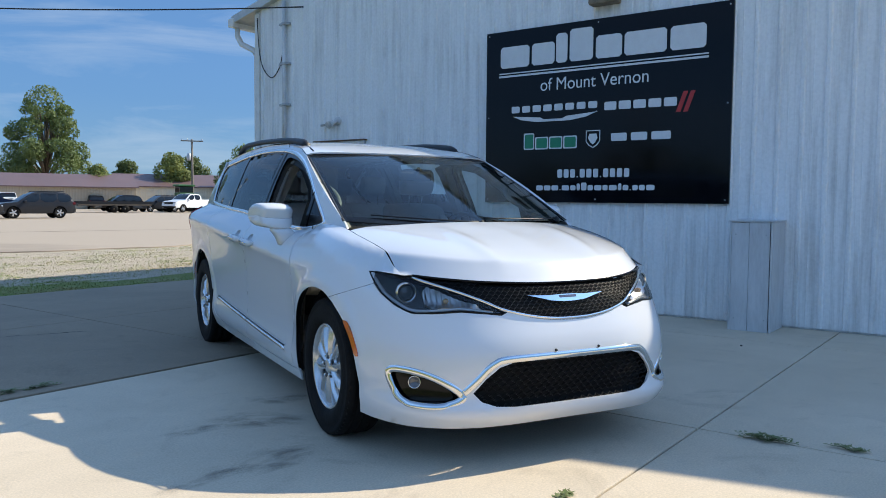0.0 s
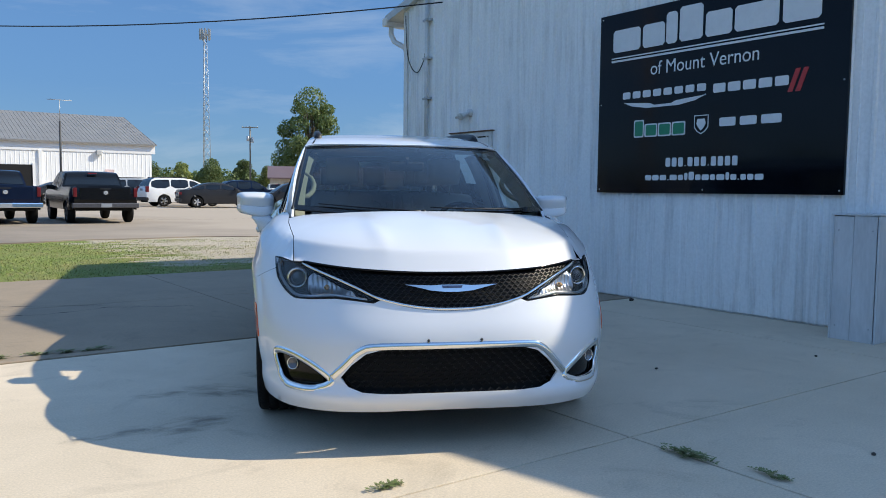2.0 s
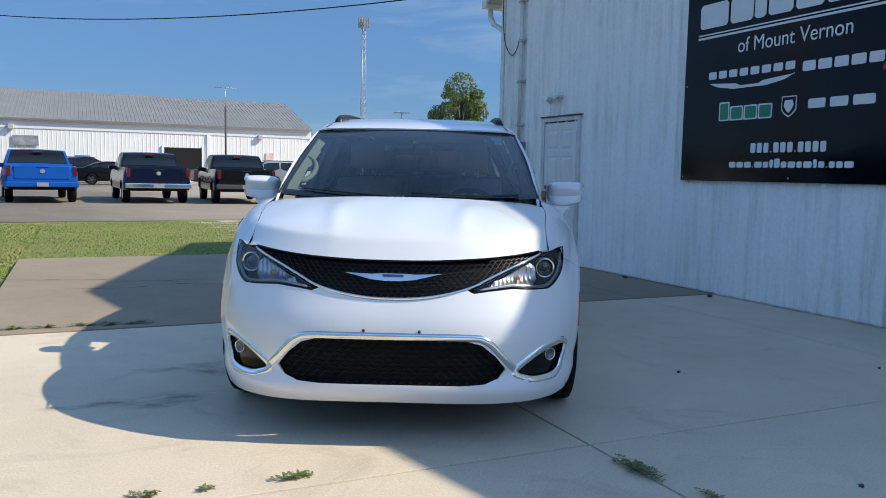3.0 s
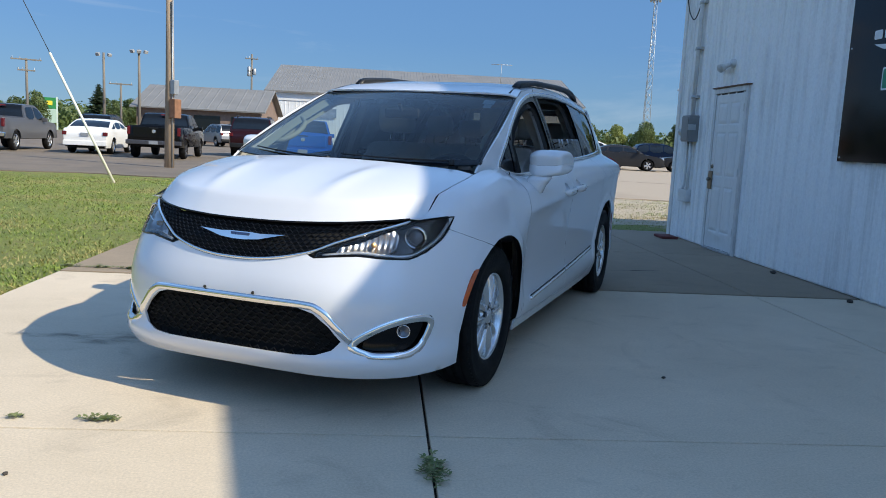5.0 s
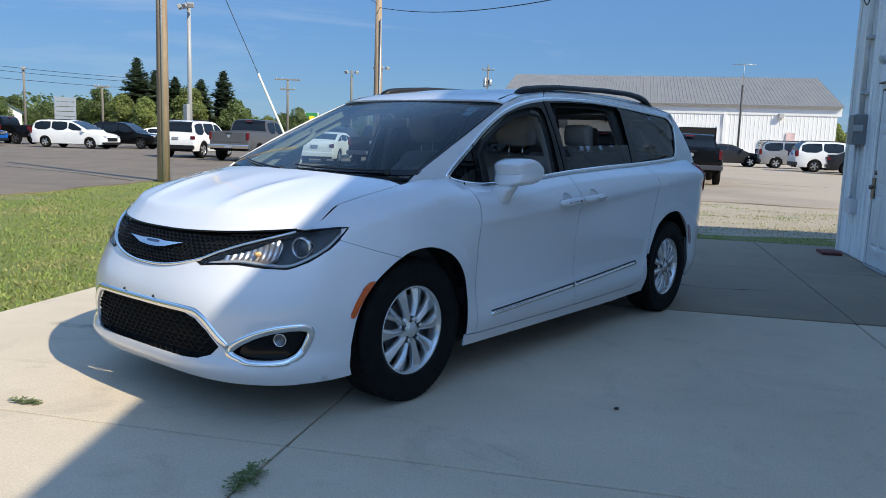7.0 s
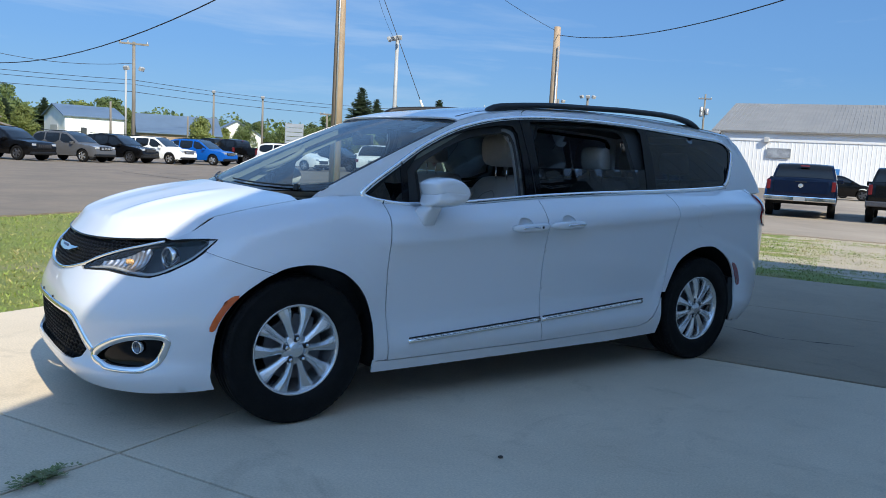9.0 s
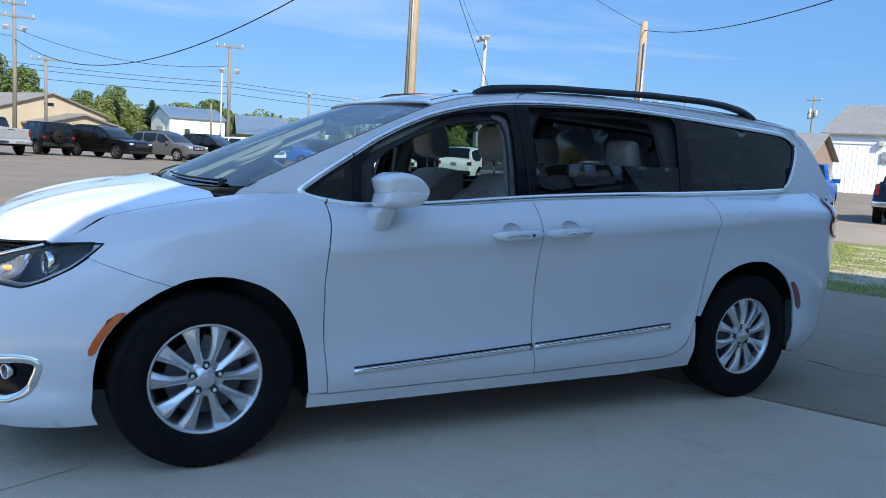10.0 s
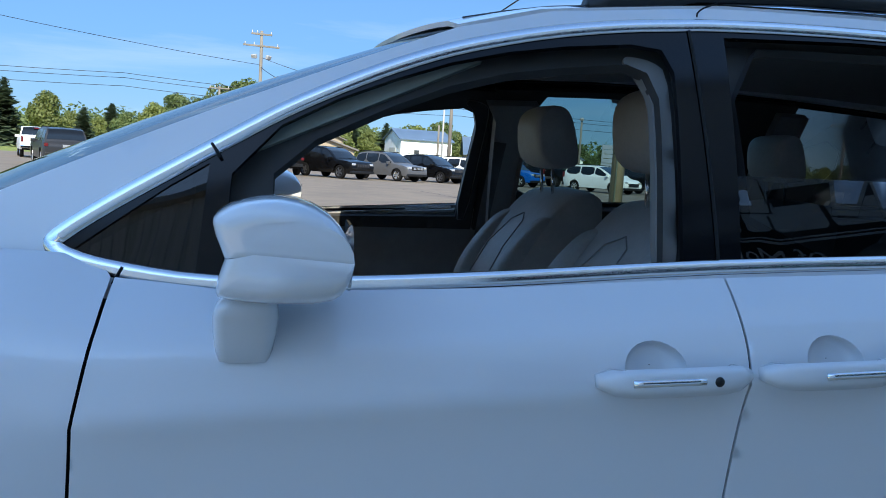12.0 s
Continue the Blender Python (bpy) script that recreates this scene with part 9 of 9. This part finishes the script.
def wall_crate():
    """Tall pale wooden box standing against the wall."""
    grey = mat("crate_white", (0.60, 0.60, 0.60), 0.6, var=0.16, scale=5, stretch=(1, 1, 0.25), bump=0.1, bscale=40)
    m = Matrix.Translation((4.01, -0.31, 0)) @ pose(0, 0, 0, 0, 0, TURN_B)
    root = thing("wooden_box", "tall white painted wooden box against the wall", "box", m)
    w, d, h = 0.39, 0.50, 1.075
    box("front_board", 0.0, 0.016, 0.018, w * 0.54 - 0.0015, 0.0, h, grey, root, "", 0.003)
    box("front_board", 0.002, 0.018, w * 0.54 + 0.0015, w - 0.012, 0.0, h - 0.006, grey, root, "", 0.003)
    # added dark block; its colour stands in for the shade behind the seams
    box("lining", 0.02, d - 0.02, 0.0105, w - 0.0105, 0.02, h - 0.02, mat("seam_shade_dark", (0.02, 0.02, 0.02), 0.9, var=0.2, scale=9), root, "added dark block that paints the shade inside the seams")
    box("side_board", 0.0, d, -0.006, 0.010, 0.0, h, grey, root, "", 0.003)
    box("side_board", 0.0, d, w - 0.010, w + 0.006, 0.0, h, grey, root, "", 0.003)
    box("back_board", d - 0.016, d, 0.012, w - 0.012, 0.0, h, grey, root, "", 0.003)
    box("top_board", -0.008, d + 0.006, -0.014, w + 0.014, h + 0.002, h + 0.018, grey, root, "", 0.004)
    for z in (0.12, 0.95):
        for y in (0.05, w - 0.05):
            bm = bmesh.new()
            lathe(bm, [(0.001, -0.004), (0.006, -0.003), (0.007, 0.001)], (0, y, z), 8, "x")
            part("screw", bm, STEEL, root)


wall_crate()


def floor_bits():
    """Small loose things at the foot of the wall and on the slabs."""
    at = BLD
    bm = bmesh.new()
    box_bm(bm, 3.66, 3.90, 5.35, 5.72, 0.006, 0.045, 0.012)
    o = part("rubber_mat", bm, mat("mat_red", (0.14, 0.035, 0.03), 0.85, var=0.3, scale=12, bump=0.3, bscale=60), None, "", False)
    o.matrix_world = at
    tagged(o, "small dark red mat at the wall's foot", "mat")
    rng = random.Random(4)
    for x, y, r in ((3.86, 2.42, 0.035), (3.80, 0.88, 0.03), (2.6, -2.0, 0.012), (2.2, -3.3, 0.011), (0.6, -3.4, 0.012), (1.8, -4.2, 0.010), (-1.2, -4.6, 0.010), (-2.1, -4.0, 0.013), (2.9, -4.6, 0.011), (-1.7, -3.0, 0.010), (0.9, -5.2, 0.012), (1.2, -1.6, 0.012)):
        bm = bmesh.new()
        bmesh.ops.create_icosphere(bm, subdivisions=2, radius=r)
        for v in bm.verts:
            v.co *= rng.uniform(0.75, 1.2)
            v.co.z = v.co.z * 0.6 + r * 0.5
        o = part("pebble", bm, mat("pebble_dark", (0.06, 0.05, 0.04), 0.8, var=0.3, scale=30), None, "", True)
        o.matrix_world = at @ pose(x, y, 0, 0, 0, rng.uniform(0, 360))
        tagged(o, "small dark pebble on the concrete", "pebble", "pebbles")


floor_bits()


def cracks():
    """Fine open cracks in the older slab and in the near slabs, as thin dark strips."""
    rng = random.Random(9)
    dark = mat("crack_dark", (0.035, 0.03, 0.024), 0.95, var=0.3, scale=20)
    for pts, z in (([(-3.6, 4.45), (-2.9, 4.15), (-2.2, 4.0), (-1.3, 3.6)], 0.0075), ([(-2.5, 3.35), (-1.9, 3.25), (-1.35, 3.42), (-0.5, 3.05)], 0.0075), ([(1.1, 2.6), (1.9, 2.2), (2.6, 2.3)], 0.0075)):
        run = []
        for (a, b), (c, d) in zip(pts, pts[1:]):
            for k in range(12):
                f = k / 12
                run.append((a + (c - a) * f + rng.uniform(-0.015, 0.015), b + (d - b) * f + rng.uniform(-0.02, 0.02)))
        bm = bmesh.new()
        prev = None
        for k, (x, y) in enumerate(run):
            w = 0.004 + 0.014 * max(0, math.sin(k * 0.7 + pts[0][0])) ** 3
            now = (bm.verts.new((x, y - w, z)), bm.verts.new((x, y + w, z)))
            if prev:
                bm.faces.new((prev[0], now[0], now[1], prev[1]))
            prev = now
        o = part("crack", bm, dark, bpy.data.objects["pavement"], "dark open crack", False)


cracks()


def lot_crack(pts):
    """A dark tarred crack across the car lot."""
    rng = random.Random(31)
    bm = bmesh.new()
    prev = None
    for k in range(41):
        f_ = k / 40
        i = min(int(f_ * (len(pts) - 1)), len(pts) - 2)
        g = f_ * (len(pts) - 1) - i
        x = pts[i][0] + (pts[i + 1][0] - pts[i][0]) * g + rng.uniform(-0.03, 0.03)
        y = pts[i][1] + (pts[i + 1][1] - pts[i][1]) * g + rng.uniform(-0.03, 0.03)
        w = rng.uniform(0.025, 0.06)
        q = BLD.inverted() @ Vector((x, y, 0))
        now = (bm.verts.new((x, y - w, land(q.x, q.y) + 0.021)), bm.verts.new((x, y + w, land(q.x, q.y) + 0.021)))
        if prev:
            bm.faces.new((prev[0], now[0], now[1], prev[1]))
        prev = now
    part("crack", bm, "crack_dark", bpy.data.objects["road_lot"], "dark tarred crack", False).matrix_world = Matrix()


lot_crack([(-32.0, 5.6), (-24.3, 6.7), (-19.9, 7.0), (-15.8, 6.5)])
lot_crack([(-16.0, 24.0), (-8.0, 27.0), (2.0, 29.0), (12.0, 31.0)])
lot_crack([(-34.0, 2.0), (-30.0, 12.0), (-24.0, 20.0), (-16.0, 30.0)])

# ---- weeds and grass ----


def blade_material(name, lo, hi, dry):
    m, nt, b, mp = blank(name, 0.6)
    g = nt.nodes.new("ShaderNodeNewGeometry")
    c = ramp_node(nt, g.outputs["Random Per Island"], [(0.0, lo), (0.86, hi), (0.93, dry), (1.0, dry)])
    n = noise_node(nt, mp.outputs["Vector"], 0.8, 5, 0.6)
    c = mix_node(nt, ramp_node(nt, n, [(0.48, (0, 0, 0)), (0.60, (0.85, 0.85, 0.85))]), c, dry)
    nt.links.new(c, b.inputs["Base Color"])
    return m


blade_material("grass_blades", (0.13, 0.205, 0.024), (0.26, 0.32, 0.055), (0.36, 0.295, 0.115))
WEED = mat("weed_green", (0.12, 0.17, 0.045), 0.6, var=0.4, scale=25, alt=(0.20, 0.20, 0.08))


def blades(rng, xy, height, width, z, lean=0.7):
    """Single bent blades of grass at points of the slabs' frame."""
    n = len(xy)
    a = rng.uniform(0, 2 * math.pi, n)
    h = height * rng.uniform(0.45, 1.15, n)
    w = width * rng.uniform(0.6, 1.3, n)
    l = lean * rng.uniform(0.1, 1.0, n)
    b = a + rng.uniform(-0.9, 0.9, n)
    base = np.column_stack([xy, z])
    side = np.column_stack([-np.sin(a), np.cos(a), np.zeros(n)]) * w[:, None]
    tip = base + np.column_stack([np.cos(b) * l * h, np.sin(b) * l * h, h])
    mid = base + (tip - base) * 0.55 + np.column_stack([np.zeros((n, 2)), 0.10 * h])
    V = np.stack([base - side, base + side, mid + side * 0.7, mid - side * 0.7, tip], 1).reshape(-1, 3)
    i = np.arange(n)[:, None] * 5
    faces = [tuple(r) for r in (i + np.array([0, 1, 2, 3])).tolist()] + [tuple(r) for r in (i + np.array([3, 2, 4])).tolist()]
    return V, faces


def lawn():
    rng = np.random.default_rng(8)
    pts = []
    # the lawn beside the apron, thick near its edge
    n = 110000
    x = -3.10 - 7.7 * rng.uniform(0, 1, n) ** 1.35
    y = rng.uniform(-9.5, 14.5, n)
    far_strip = rng.uniform(0, 1, n) < 0.12
    x = np.where(far_strip, rng.uniform(-3.1, 1.8, n), x)
    y = np.where(far_strip, rng.uniform(6.45, 14.8, n), y)
    wave = np.sin(x * 1.3 + 0.7 * np.sin(y * 0.9)) * np.sin(y * 1.1 + 1.0) + 0.5 * np.sin(x * 3.1 + y * 2.3)
    ok = (wave + rng.uniform(-1.2, 1.2, n) > -0.55)
    pts.append(np.column_stack([x, y])[ok])
    # fringe along the slab edges
    y = rng.uniform(-13, 6.5, 5200)
    pts.append(np.column_stack([-3.12 - np.abs(rng.normal(0, 0.05, 5200)) + 0.03, y]))
    x = rng.uniform(-3.1, 6, 7500)
    pts.append(np.column_stack([x, 6.42 + np.abs(rng.normal(0, 0.30, 7500))]))
    # scattered tufts in the gravel
    for _ in range(230):
        c = (rng.uniform(0, 12), rng.uniform(7.2, 15.0))
        k = rng.integers(20, 75)
        pts.append(rng.normal(0, 1, (k, 2)) * (rng.uniform(0.15, 0.5), rng.uniform(0.06, 0.16)) + c)
    xy = np.concatenate(pts)
    z = np.array([land(a, b) - 0.014 for a, b in xy])
    V, F = blades(rng, xy, 0.031, 0.0062, z, 1.9)
    me = bpy.data.meshes.new("grass")
    me.from_pydata(V, [], F)
    me.materials.append(MATS["grass_blades"])
    o = new("grass", me)
    o.matrix_world = BLD
    tagged(o, "short mown grass, green and dry straw patches", "grass", kind="stuff")


lawn()


def weed(seed, x, y, spread_x, spread_y, count, turn, height=0.05, label="low green weed in a concrete joint"):
    """A flat weed: thin runners with many small leaves."""
    rng = random.Random(seed)
    root = thing("weed", label, "weed", pose(x, y, 0.0, 0, 0, turn), "weeds in the joints")
    bm = bmesh.new()
    lf = bmesh.new()
    for k in range(count):
        a = rng.uniform(0, 2 * math.pi)
        l = rng.uniform(0.35, 1.0)
        ex, ey = math.cos(a) * spread_x * l, math.sin(a) * spread_y * l
        h = height * rng.uniform(0.2, 0.75)
        pts = [(ex * 0.1, ey * 0.1, 0.0), (ex * 0.5, ey * 0.5, h), (ex, ey, h * rng.uniform(0.3, 1.0))]
        tube_bm(bm, pts, 0.0016, 0.0008, 4, False)
        n = 5
        for j in range(n):
            f = 0.25 + 0.75 * j / (n - 1)
            p = Vector((ex * f, ey * f, h * (1 - abs(f - 0.6)) + 0.004))
            for s in (-1, 1):
                b = a + s * rng.uniform(0.5, 1.2)
                d = Vector((math.cos(b), math.sin(b), rng.uniform(-0.1, 0.4))) * rng.uniform(0.012, 0.030)
                q = Vector((-math.sin(b), math.cos(b), rng.uniform(-0.3, 0.3))) * 0.0065
                v = [lf.verts.new(c) for c in (p, p + d * 0.5 + q, p + d, p + d * 0.5 - q)]
                lf.faces.new(v)
    part("runners", bm, WEED, root)
    part("leaves", lf, WEED, root, "", False)


weed(1, -0.38, -2.885, 0.15, 0.025, 11, 25, 0.02)
weed(2, 1.10, -2.69, 0.06, 0.17, 22, 25, 0.04, "green weed sprawling over a concrete joint")
weed(3, 1.35, -3.02, 0.04, 0.13, 10, 25, 0.03, "sparse browning weed in a concrete joint")
weed(5, -0.67, -3.02, 0.05, 0.018, 4, 25, 0.015)
weed(6, -0.90, -3.11, 0.07, 0.02, 7, 25, 0.02)
for k_, (wx, wy) in enumerate(((-2.28, 0.24), (-2.46, 0.17), (-2.64, 0.10), (-2.90, -0.02), (-3.09, -0.10), (-3.3, -0.20))):
    weed(20 + k_, wx, wy, 0.14, 0.03, 13, 25, 0.04, "green weed along a slab's edge")


def scuff_material():
    """Dark rubbed-in tyre marks: patchy, see-through between the smears."""
    m, nt, b, mp = blank("tyre_scuff", 0.9)
    b.inputs["Base Color"].default_value = (0.10, 0.095, 0.085, 1)
    mp.inputs["Scale"].default_value = (1.8, 1, 1)
    sep = nt.nodes.new("ShaderNodeSeparateXYZ")
    tc = nt.nodes["Texture Coordinate"]
    nt.links.new(tc.outputs["Generated"], sep.inputs[0])
    fade = []
    for k in ("X", "Y"):
        d = math_node(nt, "SUBTRACT", 1.0, math_node(nt, "MULTIPLY", math_node(nt, "ABSOLUTE", math_node(nt, "SUBTRACT", sep.outputs[k], 0.5)), 2.0))
        fade.append(d)
    edge = math_node(nt, "MINIMUM", math_node(nt, "MULTIPLY", math_node(nt, "MULTIPLY", fade[0], fade[1]), 2.2), 1.0)
    n = ramp_node(nt, noise_node(nt, mp.outputs["Vector"], 4.5, 6, 0.6, 0.6), [(0.40, (0, 0, 0)), (0.66, (1, 1, 1))])
    fac = math_node(nt, "MULTIPLY", math_node(nt, "MULTIPLY", n, edge), 0.42)
    nt.links.new(fac, b.inputs["Alpha"])
    return m


SCUFF = scuff_material()
for k_, (sx_, sy_, w_, l_, turn_) in enumerate(((-1.16, -1.14, 0.17, 0.62, 65), (-1.56, -1.18, 0.09, 0.34, 100), (-1.67, -1.98, 0.07, 0.50, 115), (-1.32, -1.85, 0.16, 0.55, 120), (-0.95, -0.70, 0.13, 0.45, 80))):
    bm = bmesh.new()
    n_ = 20
    ring_ = [bm.verts.new((w_ * math.cos(t) * (1 + 0.2 * math.sin(3 * t + k_)), l_ * math.sin(t) * 0.5 * (1 + 0.15 * math.sin(5 * t + k_)), 0)) for t in np.linspace(0, 2 * math.pi, n_ + 1)[:-1]]
    bm.faces.new(ring_)
    o_ = part("scuff_mark", bm, SCUFF, bpy.data.objects["pavement"], "dark smeared tyre mark", False)
    o_.matrix_world = pose(sx_, sy_, 0.0018, 0, 0, turn_)


def far_machines():
    """A green tractor and a flat trailer before the tan sheds."""
    green = mat("machine_green", (0.03, 0.13, 0.035), 0.5, var=0.15, scale=3)
    x, y = at_cam(80.3, 88, -2.355, -5.519)
    t = thing("tractor", "green farm tractor with a cab, far off", "tractor", pose(x, y, -0.05, 0, 0, 100))
    box("bonnet", -0.45, 0.45, 0.4, 2.2, 0.9, 1.6, green, t, "", 0.1)
    box("cab", -0.75, 0.75, -1.2, 0.4, 1.1, 2.0, green, t, "", 0.06)
    box("cab_glass", -0.70, 0.70, -1.1, 0.35, 2.0, 2.65, CAR_GLASS, t, "dark cab glass", 0.05)
    box("cab_roof", -0.85, 0.85, -1.3, 0.55, 2.65, 2.85, green, t, "", 0.06)
    for sx in (-1, 1):
        for yy, r in ((-0.7, 0.85), (1.8, 0.5)):
            bm = bmesh.new()
            lathe(bm, [(0.1, -0.2), (r * 0.9, -0.2), (r, -0.12), (r, 0.12), (r * 0.9, 0.2), (r * 0.55, 0.16), (0.05, 0.1)], (0, 0, 0), 20)
            w = part("wheel", bm, RUBBER, t)
            w.matrix_local = pose(sx * 0.95, yy, r, 0, 0, 0)
    x, y = at_cam(84.6, 80, -2.355, -5.519)
    t = thing("trailer", "low dark flat trailer parked before a shed", "trailer", pose(x, y, -0.05, 0, 0, 96))
    box("deck", -1.1, 1.1, -3.2, 3.2, 0.65, 0.80, mat("deck_wood", (0.10, 0.08, 0.06), 0.8, var=0.3, scale=3), t, "", 0.02)
    for sx in (-1.1, 1.04):
        box("side_rail", sx, sx + 0.06, -3.2, 3.2, 0.80, 1.05, TRIM_BLACK, t)
    for sx in (-1, 1):
        for yy in (-0.9, 0.1):
            bm = bmesh.new()
            lathe(bm, [(0.1, -0.12), (0.34, -0.12), (0.36, 0.0), (0.34, 0.12), (0.05, 0.1)], (0, 0, 0), 18)
            w = part("wheel", bm, RUBBER, t)
            w.matrix_local = pose(sx * 1.0, yy, 0.36, 0, 0, 0)


far_machines()
